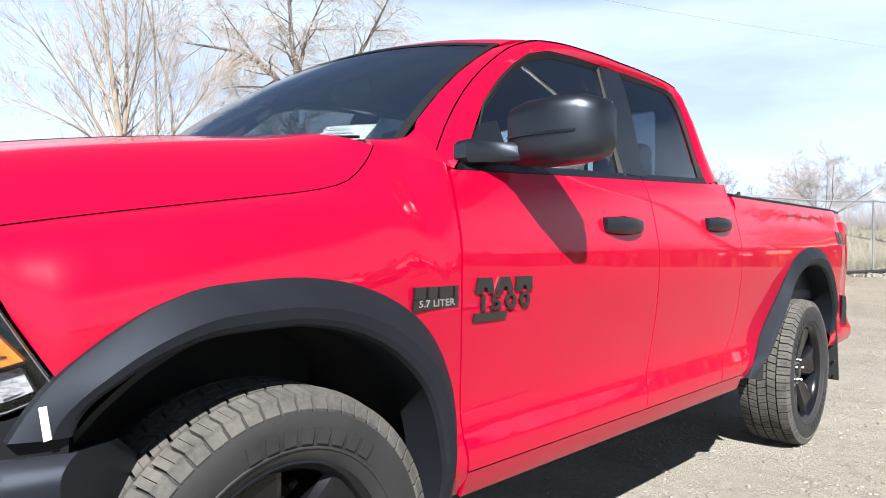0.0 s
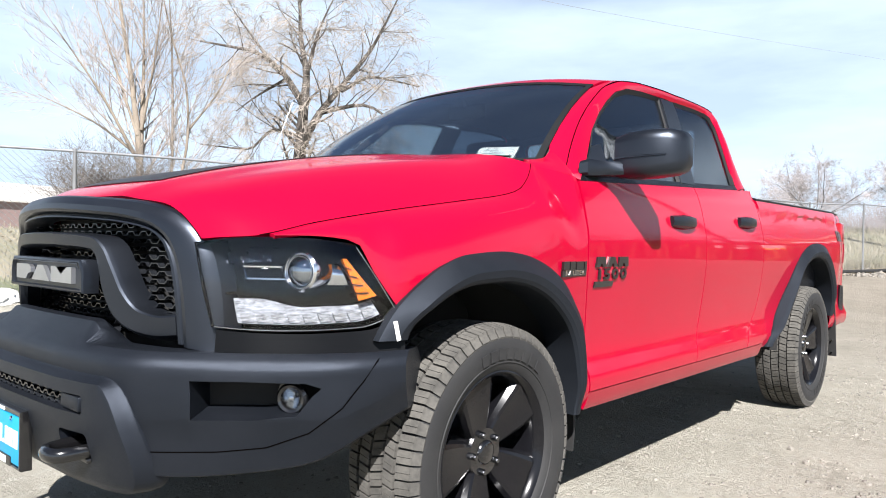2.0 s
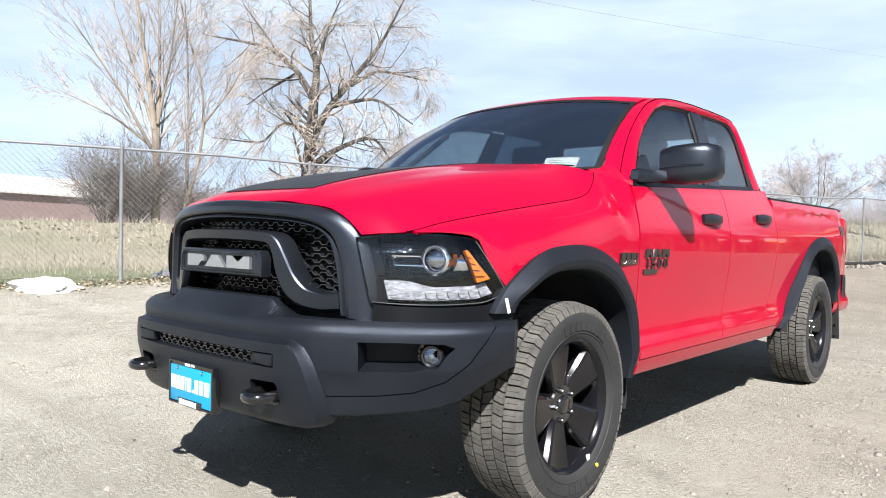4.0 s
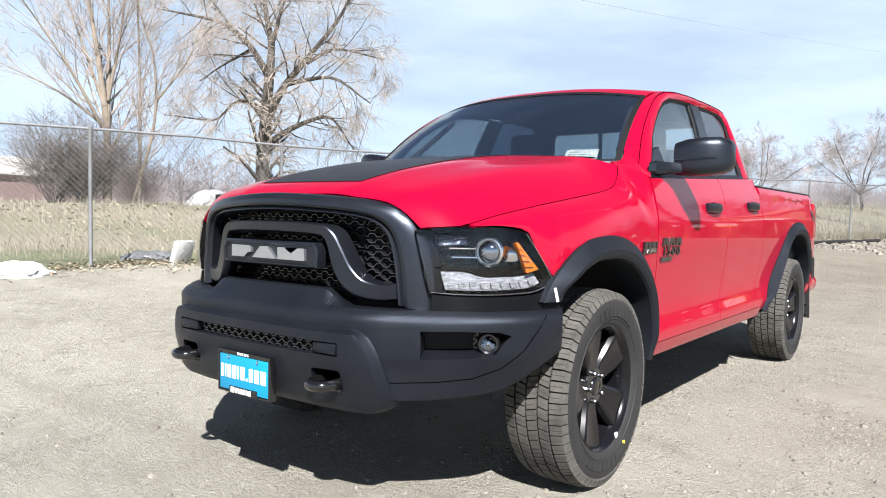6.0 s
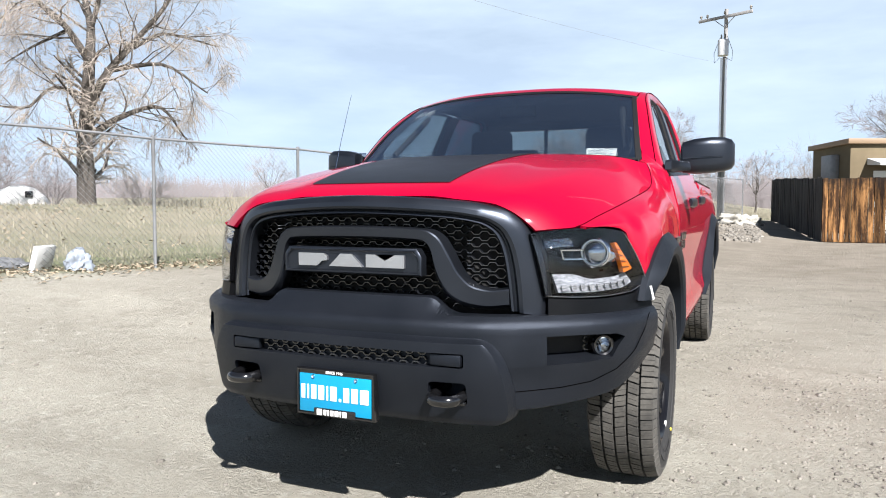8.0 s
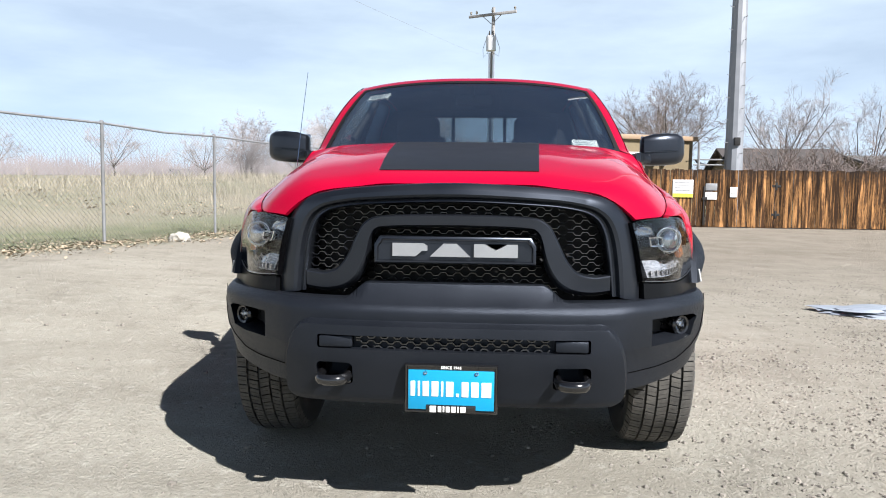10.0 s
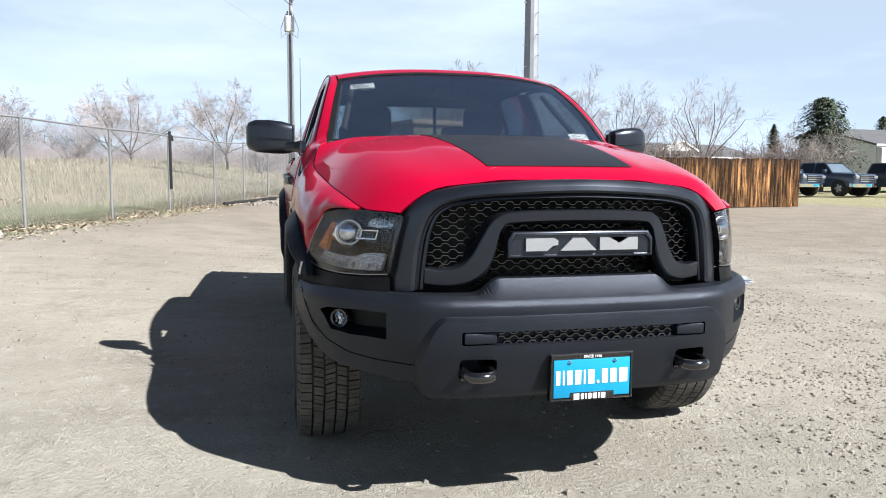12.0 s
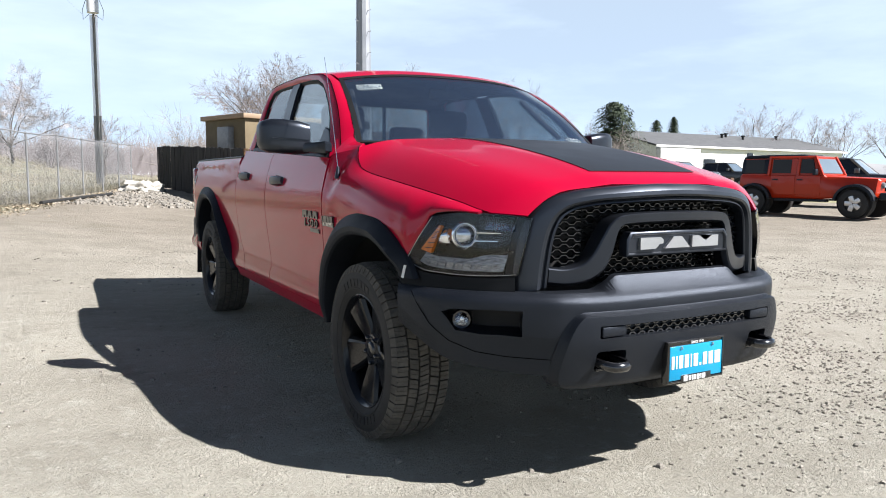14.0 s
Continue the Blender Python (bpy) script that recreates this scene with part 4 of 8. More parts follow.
both("wheel_flare", flare(
    ((-0.500, 0.815), (-0.470, 0.862), (-0.430, 0.910), (-0.360, 0.965), (-0.268, 1.017), (-0.167, 1.046), (0.005, 1.056), (0.112, 1.047), (0.230, 1.018), (0.361, 0.953), (0.447, 0.873), (0.494, 0.790), (0.508, 0.672), (0.503, 0.553), (0.492, 0.470)),
    ((-0.412, 0.815), (-0.405, 0.838), (-0.388, 0.862), (-0.350, 0.893), (-0.264, 0.935), (-0.162, 0.956), (-0.020, 0.960), (0.080, 0.948), (0.195, 0.911), (0.300, 0.845), (0.370, 0.770), (0.405, 0.690), (0.425, 0.600), (0.432, 0.530), (0.430, 0.470)),
    lambda y: 0.992 - 0.028 * smooth01((-0.25 - y) / 0.3)), M_FLARE, truck, "matt black wheel arch flare", 16)
both("wheel_flare", flare(
    ((2.600, 0.505), (2.690, 0.580), (2.790, 0.655), (2.905, 0.752), (3.050, 0.871), (3.180, 0.990), (3.320, 1.070), (3.477, 1.112), (3.640, 1.126), (3.800, 1.114), (3.935, 1.068), (4.030, 0.975), (4.090, 0.838), (4.105, 0.720), (4.105, 0.600)),
    ((2.660, 0.505), (2.735, 0.568), (2.830, 0.636), (2.942, 0.725), (3.070, 0.832), (3.186, 0.932), (3.330, 0.997), (3.440, 1.020), (3.560, 1.026), (3.700, 1.010), (3.826, 0.950), (3.915, 0.860), (3.965, 0.770), (3.990, 0.690), (3.995, 0.600)),
    lambda y: 0.992), M_FLARE, truck, "matt black wheel arch flare", 16)
for cy in (0.0, WHEELBASE):
    bm = bmesh.new()
    end, rad, ahead = (0.985, 0.635, 0.93) if cy > 1 else (0.86, 0.555, 0.97)
    sheet(bm, lambda u, v: (0.42 + 0.52 * v, cy + ahead * rad * math.cos(math.pi * ((end + 0.06) * u - 0.06)), AXLE_Z + rad * math.sin(math.pi * ((end + 0.06) * u - 0.06))), 28, 3)
    disc = [bm.verts.new((0.42, cy + ahead * rad * math.cos(a), AXLE_Z + rad * math.sin(a))) for a in np.linspace(-0.19, math.pi * end, 20)]
    bm.faces.new(disc)
    both("wheel_liner", thick(outward(bm, (0.3, 0, -1)), 0.012), M_DARK, truck, "black wheel arch liner")
    for a in (8, 22, 34):
        bm = bmesh.new()
        turned(bm, [(0.93, 0.001), (0.93, 0.010), (0.945, 0.010), (0.948, 0.001)], 8, "x", (0, cy + ahead * (rad - 0.012) * math.cos(radians(a)), AXLE_Z + (rad - 0.012) * math.sin(radians(a))))
        both("liner_clip", solid(bm), M_GRAPHITE, truck)
# mud flaps behind the rear wheels
bm = bmesh.new()
prism(bm, [(0.78, 4.17, 0.74), (0.995, 4.16, 0.74), (1.000, 4.18, 0.50), (1.004, 4.20, 0.28), (0.78, 4.22, 0.28)], (0, 0.012, 0))
for fl in both("mud_flap", solid(bm), M_DARK, truck, "black rubber mud flap"):
    s = 1 if fl.name == "mud_flap" else -1
    for z in (0.31, 0.40):
        bm = bmesh.new()
        turned(bm, [(4.178, 0.0005), (4.178, 0.007), (4.20, 0.007)], 8, "y", (s * 0.975, 0.0, z))
        part("rivet", solid(bm), M_CHROME, fl)

# ---- wheels ----


def build_wheel():
    hub = new("wheel")
    hub.parent = truck
    hub["label"] = "gloss black five-spoke wheel with all-terrain tyre"
    # tyre carcass: axis along x, outside towards +x
    bm = bmesh.new()
    prof = [(-0.112, 0.262), (-0.130, 0.290), (-0.137, 0.330), (-0.134, 0.370), (-0.120, 0.392), (-0.095, 0.399), (0.095, 0.399), (0.120, 0.392), (0.134, 0.370), (0.137, 0.330), (0.130, 0.290), (0.121, 0.272), (0.112, 0.262), (0.10, 0.255), (-0.10, 0.255)]
    n = 72
    rings = [[(x, r * math.cos(2 * math.pi * i / n), r * math.sin(2 * math.pi * i / n)) for x, r in prof] for i in range(n)]
    made = loft(bm, rings + [rings[0]], True, False)
    bmesh.ops.remove_doubles(bm, verts=bm.verts, dist=1e-5)
    tyre = part("tyre", solid(bm), M_RUBBER, hub, "black rubber tyre")
    # tread blocks in five ribs with shoulder lugs
    bm = bmesh.new()
    count = 60
    for rib, (xa, xb, skew) in enumerate(((-0.126, -0.080, 0.10), (-0.070, -0.030, 0.55), (-0.021, 0.021, -0.55), (0.030, 0.070, 0.55), (0.080, 0.126, -0.10))):
        for k in range(count * 2):
            # each block is slit by a fine sipe into two halves
            pitch = 2 * math.pi / count
            a0 = pitch * (k // 2 + 0.5 * (rib % 2)) + (k % 2) * pitch * 0.45
            w = pitch * (0.415 if k % 2 == 0 else 0.40)
            ta, tb = TYRE_R - (0.010 if rib == 0 else 0), TYRE_R - (0.010 if rib == 4 else 0)
            ring = []
            for r_in in (True, False):
                for x, aa in ((xa, a0), (xb, a0 + skew * w), (xb, a0 + w + skew * w), (xa, a0 + w)):
                    r = (0.394 if r_in else (ta if x == xa else tb))
                    xx = x * (1.0 if r_in else 0.975)
                    ring.append(bm.verts.new((xx, r * math.cos(aa), r * math.sin(aa))))
            i, o = ring[:4], ring[4:]
            bm.faces.new(o)
            for j in range(4):
                bm.faces.new((i[j], i[(j + 1) % 4], o[(j + 1) % 4], o[j]))
    # shoulder lugs down the sidewalls
    for s in (-1, 1):
        for k in range(count):
            a0 = 2 * math.pi * k / count
            w = 2 * math.pi / count * 0.83
            q = [(s * 0.122, 0.403, a0), (s * 0.122, 0.403, a0 + w), (s * 0.1365, 0.376, a0 + w), (s * 0.1365, 0.376, a0)]
            q2 = [(s * 0.112, 0.39, a0), (s * 0.112, 0.39, a0 + w), (s * 0.13, 0.36, a0 + w), (s * 0.13, 0.36, a0)]
            o = [bm.verts.new((x, r * math.cos(a), r * math.sin(a))) for x, r, a in q]
            i = [bm.verts.new((x, r * math.cos(a), r * math.sin(a))) for x, r, a in q2]
            bm.faces.new(o)
            for j in range(4):
                bm.faces.new((i[j], i[(j + 1) % 4], o[(j + 1) % 4], o[j]))
    tread = part("tread", solid(bm), M_TREAD, tyre, "dusty grey tread blocks", 20)
    # moulded marks on the sidewall, as plain raised bars
    bm = bmesh.new()
    for start, num in ((58, 8), (238, 8)):
        for k in range(num):
            a = radians(start + k * 7.6)
            w = radians(5.2)
            q = []
            for r, aa in ((0.305, a), (0.305, a + w), (0.340, a + w), (0.340, a)):
                q.append((0.1350 + (0.0022 if r > 0.32 else 0.0), r * math.cos(aa), r * math.sin(aa)))
            prism(bm, q, (0.0025, 0, 0))
    turned(bm, [(0.130, 0.292), (0.1335, 0.294), (0.1335, 0.297), (0.131, 0.299)], 60, "x", (0, 0, 0), False)
    part("sidewall_mark", solid(bm), M_RUBBER, tyre)
    # rim barrel and lip
    bm = bmesh.new()
    prof = [(-0.11, 0.240), (-0.11, 0.262), (-0.10, 0.262), (-0.06, 0.236), (0.06, 0.236), (0.100, 0.252), (0.108, 0.268), (0.116, 0.268), (0.118, 0.262), (0.108, 0.250), (0.085, 0.240), (-0.09, 0.225), (-0.10, 0.2)]
    rings = [[(x, r * math.cos(2 * math.pi * i / n), r * math.sin(2 * math.pi * i / n)) for x, r in prof] for i in range(n)]
    loft(bm, rings + [rings[0]], True, False)
    bmesh.ops.remove_doubles(bm, verts=bm.verts, dist=1e-5)
    rim = part("rim", solid(bm), M_WHEEL, hub, "gloss black rim")
    # five broad spokes, each dished along its middle
    for k in range(5):
        bm = bmesh.new()
        rings = []
        turn = 2 * math.pi * k / 5 + math.pi / 2 + 0.15
        for r, half, xf, dip in ((0.040, 0.030, 0.064, 0.0), (0.085, 0.050, 0.070, 0.0), (0.125, 0.064, 0.078, 0.002), (0.17, 0.078, 0.088, 0.004), (0.215, 0.090, 0.096, 0.005), (0.250, 0.100, 0.100, 0.005)):
            ring = [(xf - 0.020, -half, r), (xf - 0.004, -half * 0.86, r), (xf, -half * 0.70, r), (xf - dip, -half * 0.30, r), (xf - dip, half * 0.30, r), (xf, half * 0.70, r), (xf - 0.004, half * 0.86, r), (xf - 0.020, half, r), (xf - 0.105, half * 0.72, r), (xf - 0.105, -half * 0.72, r)]
            rings.append([(x, y * math.cos(turn) - z * math.sin(turn), y * math.sin(turn) + z * math.cos(turn)) for x, y, z in ring])
        loft(bm, rings)
        part("spoke", solid(bm), M_WHEEL, rim, "", 18)
    bm = bmesh.new()
    turned(bm, [(-0.02, 0.075), (0.060, 0.082), (0.068, 0.076), (0.070, 0.040), (0.078, 0.036), (0.081, 0.030), (0.082, 0.001)], 32, "x")
    part("centre_cap", solid(bm), M_GLOSSBLACK, rim, "black centre cap")
    for k in range(5):
        bm = bmesh.new()
        a = 2 * math.pi * k / 5 + math.pi / 2 + 0.15
        turned(bm, [(0.050, 0.011), (0.078, 0.011), (0.084, 0.007), (0.085, 0.001)], 8, "x", (0, -0.062 * math.sin(a), 0.062 * math.cos(a)))
        part("lug_nut", solid(bm), M_NUT, rim, "dark chrome lug nut")
    bm = bmesh.new()
    turned(bm, [(-0.08, 0.01), (-0.08, 0.165), (-0.055, 0.17), (-0.05, 0.01)], 32, "x")
    part("brake_disc", solid(bm), M_POLESTEEL, hub, "dull steel brake disc")
    return hub


wheel = build_wheel()
spots = [(1, 0.0, -7), (-1, 0.0, 9), (1, WHEELBASE, 38), (-1, WHEELBASE, 5)]
for k, (s, y, spin) in enumerate(spots):
    m = pose(s * 0.872, y, AXLE_Z + 0.003) @ pose(0, 0, 0, 0, 0, 0 if s > 0 else 180) @ pose(0, 0, 0, spin, 0, 0)
    if k == 0:
        first = m
    else:
        copy_thing(wheel, m)
wheel.matrix_basis = first
# bright stickers on the left front tyre and rim
bm = bmesh.new()
turned(bm, [(1.005, 0.0005), (1.005, 0.008), (1.0105, 0.008), (1.0106, 0.0005)], 10, "x", (0, 0.165, AXLE_Z - 0.262))
part("tyre_dot", solid(bm), M_YELLOW, truck, "yellow paint dot on the tyre")
bm = bmesh.new()
block(bm, (0.984, 0.115, AXLE_Z - 0.238), (0.992, 0.135, AXLE_Z - 0.215), 0.001)
part("wheel_sticker", bm, M_PAPER, truck, "white sticker on the rim")

# ---- underbody ----
bm = bmesh.new()
for s in (-1, 1):
    block(bm, (s * 0.46 - 0.05, -0.6, 0.40), (s * 0.46 + 0.05, 4.7, 0.56), 0.01)
block(bm, (-0.90, 0.56, 0.46), (0.90, 2.46, 0.54), 0.02)
block(bm, (-0.5, -0.75, 0.40), (0.5, 0.5, 0.50), 0.03)
tube(bm, [(-0.85, 0, 0.40), (0.85, 0, 0.40)], 0.05, 12)
tube(bm, [(-0.85, WHEELBASE, 0.40), (0.85, WHEELBASE, 0.40)], 0.055, 12)
turned(bm, [(-0.16, 0.02), (-0.12, 0.13), (0.12, 0.13), (0.16, 0.02)], 20, "x", (0, WHEELBASE, 0.40))
tube(bm, [(0.35, 0.8, 0.36), (0.38, 2.4, 0.36), (0.40, 2.9, 0.38)], 0.09, 12)
tube(bm, [(0.74, 2.62, 0.42), (0.70, 2.95, 0.44)], 0.05, 10)
part("chassis", solid(bm), M_DARK, truck, "dark underbody frame")
bm = bmesh.new()
block(bm, (-0.56, -0.70, 0.50), (0.56, 0.40, 1.04), 0.05)
part("engine_bay", bm, M_DARK, truck)

# ---- front end ----


def face_y(x):
    return -0.972 + 0.36 * x * x


OUTER = path_through([(-0.682, 0, 0.782), (-0.676, 0, 0.90), (-0.655, 0, 1.02), (-0.612, 0, 1.105), (-0.53, 0, 1.158), (-0.36, 0, 1.186), (0, 0, 1.203), (0.36, 0, 1.186), (0.53, 0, 1.158), (0.612, 0, 1.105), (0.655, 0, 1.02), (0.676, 0, 0.90), (0.682, 0, 0.782)])
INNER = path_through([(-0.562, 0, 0.800), (-0.552, 0, 0.90), (-0.536, 0, 1.00), (-0.508, 0, 1.068), (-0.452, 0, 1.103), (-0.32, 0, 1.122), (0, 0, 1.134), (0.32, 0, 1.122), (0.452, 0, 1.103), (0.508, 0, 1.068), (0.536, 0, 1.00), (0.552, 0, 0.90), (0.562, 0, 0.800)])
bm = bmesh.new()
rings = []
for k in range(73):
    t = k / 72
    o, i = OUTER(t), INNER(t)
    mid = (o + i) / 2
    ring = []
    for w, d in ((0.0, 0.10), (0.0, 0.024), (0.06, 0.010), (0.18, 0.000), (0.36, -0.009), (0.58, -0.012), (0.70, -0.006), (0.76, 0.006), (0.80, 0.014), (0.84, 0.015), (0.88, 0.006), (0.94, 0.005), (0.98, 0.012), (1.02, 0.085), (0.9, 0.10)):
        p = o + (i - o) * w
        ring.append((p.x, face_y(p.x) + d, p.z))
    rings.append(ring)
loft(bm, rings)
grille = part("grille_surround", solid(bm), M_TRIM, truck, "satin black grille surround", 22)

# inner horseshoe that frames the badge
H_OUT = path_through([(-0.560, 0, 0.878), (-0.505, 0, 0.872), (-0.445, 0, 0.885), (-0.400, 0, 0.930), (-0.362, 0, 1.005), (-0.330, 0, 1.058), (-0.285, 0, 1.082), (-0.15, 0, 1.090), (0, 0, 1.092), (0.15, 0, 1.090), (0.285, 0, 1.082), (0.330, 0, 1.058), (0.362, 0, 1.005), (0.400, 0, 0.930), (0.445, 0, 0.885), (0.505, 0, 0.872), (0.560, 0, 0.878)])
H_IN = path_through([(-0.560, 0, 0.806), (-0.490, 0, 0.800), (-0.410, 0, 0.812), (-0.350, 0, 0.850), (-0.312, 0, 0.930), (-0.300, 0, 1.010), (-0.275, 0, 1.036), (-0.15, 0, 1.044), (0, 0, 1.046), (0.15, 0, 1.044), (0.275, 0, 1.036), (0.300, 0, 1.010), (0.312, 0, 0.930), (0.350, 0, 0.850), (0.410, 0, 0.812), (0.490, 0, 0.800), (0.560, 0, 0.806)])
bm = bmesh.new()
rings = []
for k in range(81):
    t = k / 80
    o, i = H_OUT(t), H_IN(t)
    ring = []
    for w, d in ((0.0, 0.075), (0.0, 0.020), (0.04, 0.008), (0.10, 0.004), (0.78, 0.008), (0.86, 0.014), (1.0, 0.036), (1.0, 0.075)):
        p = o + (i - o) * w
        ring.append((p.x, face_y(p.x) + d - 0.022 * (1 - smooth01((abs(p.x) - 0.30) / 0.2)), p.z))
    rings.append(ring)
loft(bm, rings)
part("grille_horseshoe", solid(bm), M_TRIM, grille, "satin black inner grille frame", 22)

# honeycomb mesh


def honeycomb(bm, inside, y_of, x0, x1, z0, z1, pw=0.054, ph=0.022, t=0.0012, depth=0.020):
    """Wavy honeycomb wires over a field, kept where inside(x, z)."""
    nx, nz = int((x1 - x0) / pw) + 2, int((z1 - z0) / ph) + 2
    for j in range(nz):
        for i in range(nx):
            cx, cz = x0 + (i + 0.5 * (j % 2)) * pw, z0 + j * ph
            a, b = pw * 0.17, ph * 0.5
            pts = [(cx - pw * 0.33, cz), (cx - a, cz + b), (cx + a, cz + b), (cx + pw * 0.33, cz), (cx + pw * 0.67, cz)]
            for p, q in zip(pts, pts[1:]):
                mx, mz = (p[0] + q[0]) / 2, (p[1] + q[1]) / 2
                if not inside(mx, mz):
                    continue
                d = Vector((q[0] - p[0], q[1] - p[1])).normalized()
                nrm = Vector((-d.y, d.x)) * t
                quad = [(p[0] + nrm.x, p[1] + nrm.y), (q[0] + nrm.x, q[1] + nrm.y), (q[0] - nrm.x, q[1] - nrm.y), (p[0] - nrm.x, p[1] - nrm.y)]
                f = [bm.verts.new((x, y_of(x), z)) for x, z in quad]
                g = [bm.verts.new((x, y_of(x) + depth, z)) for x, z in quad]
                bm.faces.new(f)
                for k in range(4):
                    bm.faces.new((f[k], g[k], g[(k + 1) % 4], f[(k + 1) % 4]))


bm = bmesh.new()
honeycomb(bm, lambda x, z: abs(x) < 0.556 and 0.80 < z < 1.125 and not (abs(x) > 0.45 and z > 1.125 - (abs(x) - 0.45) * 0.7), lambda x: face_y(x) + 0.048 + 0.050 * (1 - smooth01((abs(x) - 0.37) / 0.05)), -0.56, 0.56, 0.80, 1.125)
part("grille_mesh", solid(bm), M_MESH, grille, "black honeycomb mesh", 20)
bm = bmesh.new()
sheet(bm, lambda u, v: (-0.60 + 1.2 * u, face_y(-0.60 + 1.2 * u) + 0.13, 0.76 + 0.40 * v), 12, 2)
part("grille_backing", thick(outward(bm, (0, -1, 0)), 0.01), M_DARK, grille)

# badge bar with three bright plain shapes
bm = bmesh.new()
rings = []
for y, inx, inz in ((-0.938, 0.0, 0.0), (-0.980, 0.0, 0.0), (-0.984, 0.004, 0.004), (-0.984, 0.010, 0.008), (-0.976, 0.014, 0.012)):
    hx, zt, zb = 0.283 - inx, 1.014 - inz, 0.920 + inz
    rings.append([(-hx, y, zb), (hx, y, zb), (hx, y, zt - 0.028), (hx - 0.018, y, zt), (-hx + 0.018, y, zt), (-hx, y, zt - 0.028)])
loft(bm, rings)
bar = part("badge_bar", solid(bm), M_TRIM, grille, "black badge bar")
zc, hh, yb = 0.968, 0.0255, -0.980
shapes = [
    [(-0.238, zc - hh), (-0.150, zc - hh), (-0.126, zc - hh * 0.2), (-0.104, zc - hh * 0.1), (-0.104, zc + hh * 0.6), (-0.120, zc + hh), (-0.238, zc + hh)],
    [(-0.094, zc - hh), (0.060, zc - hh), (0.008, zc + hh), (-0.042, zc + hh)],
    [(0.074, zc - hh), (0.240, zc - hh), (0.240, zc + hh), (0.200, zc + hh), (0.158, zc + hh * 0.1), (0.116, zc + hh), (0.074, zc + hh)],
]
for s in shapes:
    bm = bmesh.new()
    prism(bm, [(x * 0.915, yb - 0.008, zc + (z - zc) * 0.9) for x, z in s], (0, 0.016, 0))
    bmesh.ops.triangulate(bm, faces=[f for f in bm.faces if len(f.verts) > 4])
    part("badge_emblem", solid(bm), M_EMBLEM, bar, "bright silver emblem shape")
for z in (1.003,):
    bm = bmesh.new()
    tube(bm, [(-0.262, -0.986, z - 0.012), (-0.25, -0.986, z), (0.25, -0.986, z), (0.262, -0.986, z - 0.012)], 0.0018, 6)
    part("badge_edge", bm, M_GRAPHITE, bar)

# ---- front bumper ----
B_Y = curve_through((0, 0.30, 0.48, 0.58, 0.70, 0.82, 0.92, 0.98, 1.012), (-1.048, -1.040, -1.018, -0.985, -0.900, -0.790, -0.670, -0.560, -0.440))
WING = curve_through((0.50, 0.58, 0.62, 0.66, 0.72, 0.80, 0.90, 0.96, 1.012), (0.480, 0.474, 0.470, 0.470, 0.474, 0.482, 0.500, 0.545, 0.625))
PANEL = curve_through((0.424, 0.432, 0.45, 0.48, 0.55, 0.62, 0.66, 0.69, 0.708, 0.720, 0.726), (0.556, 0.584, 0.606, 0.616, 0.612, 0.598, 0.582, 0.564, 0.546, 0.522, 0.500))


def bumper_normal(x):
    return Vector((math.copysign(0.62 * smooth01((abs(x) - 0.55) / 0.4), x), -1, 0)).normalized()


bm = bmesh.new()
rings = []
stations = sorted({*np.linspace(-1.012, 1.012, 69).round(4), *[round(s * a, 4) for s in (-1, 1) for a in np.linspace(0.495, 0.615, 25)], *[round(s * a, 4) for s in (-1, 1) for a in np.linspace(0.295, 0.415, 13)]})
for x in stations:
    a = abs(x)
    y = B_Y(a)
    hump = 1 - smooth01((a - 0.305) / 0.10)             # raised shelf under the grille
    wing = smooth01((a - 0.60) / 0.40)
    top = 0.788 - 0.004 * wing
    zb = WING(a)
    n = bumper_normal(x)

    def at(d, z):
        p = Vector((x, y, z)) - n * d
        p.x = max(-1.018, min(1.018, p.x))
        return p

    z5 = max(0.62, min(0.70, zb + 0.07))
    ring = [
        at(0.20, 0.74), at(0.14, top + 0.030 * hump), at(0.105, top + 0.062 * hump), at(0.080, top + 0.058 * hump),
        at(0.040, top + 0.004), at(0.018, top - 0.008), at(0.004, top - 0.022), at(0.0, top - 0.036),
        at(0.001, 0.732), at(0.002, 0.706), at(0.003, z5 + 0.012), at(0.006, z5), at(0.024, (z5 + zb) / 2),
        at(0.030, zb + 0.02), at(0.034, zb + 0.008), at(0.060, zb), at(0.20, zb + 0.01),
    ]
    rings.append(ring)
loft(bm, rings)
solid(bm)
cut, cut_panel = [], []
c = bmesh.new()
block(c, (-0.470, -1.20, 0.628), (0.470, -1.022, 0.676), 0.008)
cut_panel.append(solid(c))
for s in (-1, 1):
    c = bmesh.new()
    block(c, (min(s * 0.345, s * 0.475), -1.20, 0.498), (max(s * 0.345, s * 0.475), -0.93, 0.578), 0.014)
    cut_panel.append(solid(c))
    c = bmesh.new()
    block(c, (min(s * 0.345, s * 0.475), -1.20, 0.498), (max(s * 0.345, s * 0.475), -0.93, 0.578), 0.014)
    cut.append(solid(c))
    c = bmesh.new()
    o = []
    # the pocket narrows inwards, with a sill that slopes up to the back
    for x, z, dx, dz in ((0.700, 0.727, 0.014, -0.004), (0.80, 0.727, 0, -0.004), (0.905, 0.721, -0.008, -0.004), (0.930, 0.706, -0.016, 0), (0.892, 0.622, -0.006, 0.036), (0.82, 0.609, 0, 0.044), (0.700, 0.605, 0.020, 0.048)):
        o.append(((s * (x + 0.06), B_Y(x) - 0.085, z), (s * (x + 0.06 + dx - 0.135), B_Y(x) - 0.085 + 0.205, z + dz)))
    loft(c, [[p for p, q in o], [q for p, q in o]])
    cut.append(solid(c))
bumper = part("front_bumper", carve(bm, cut), M_PLASTIC, truck, "textured black plastic front bumper", 30)
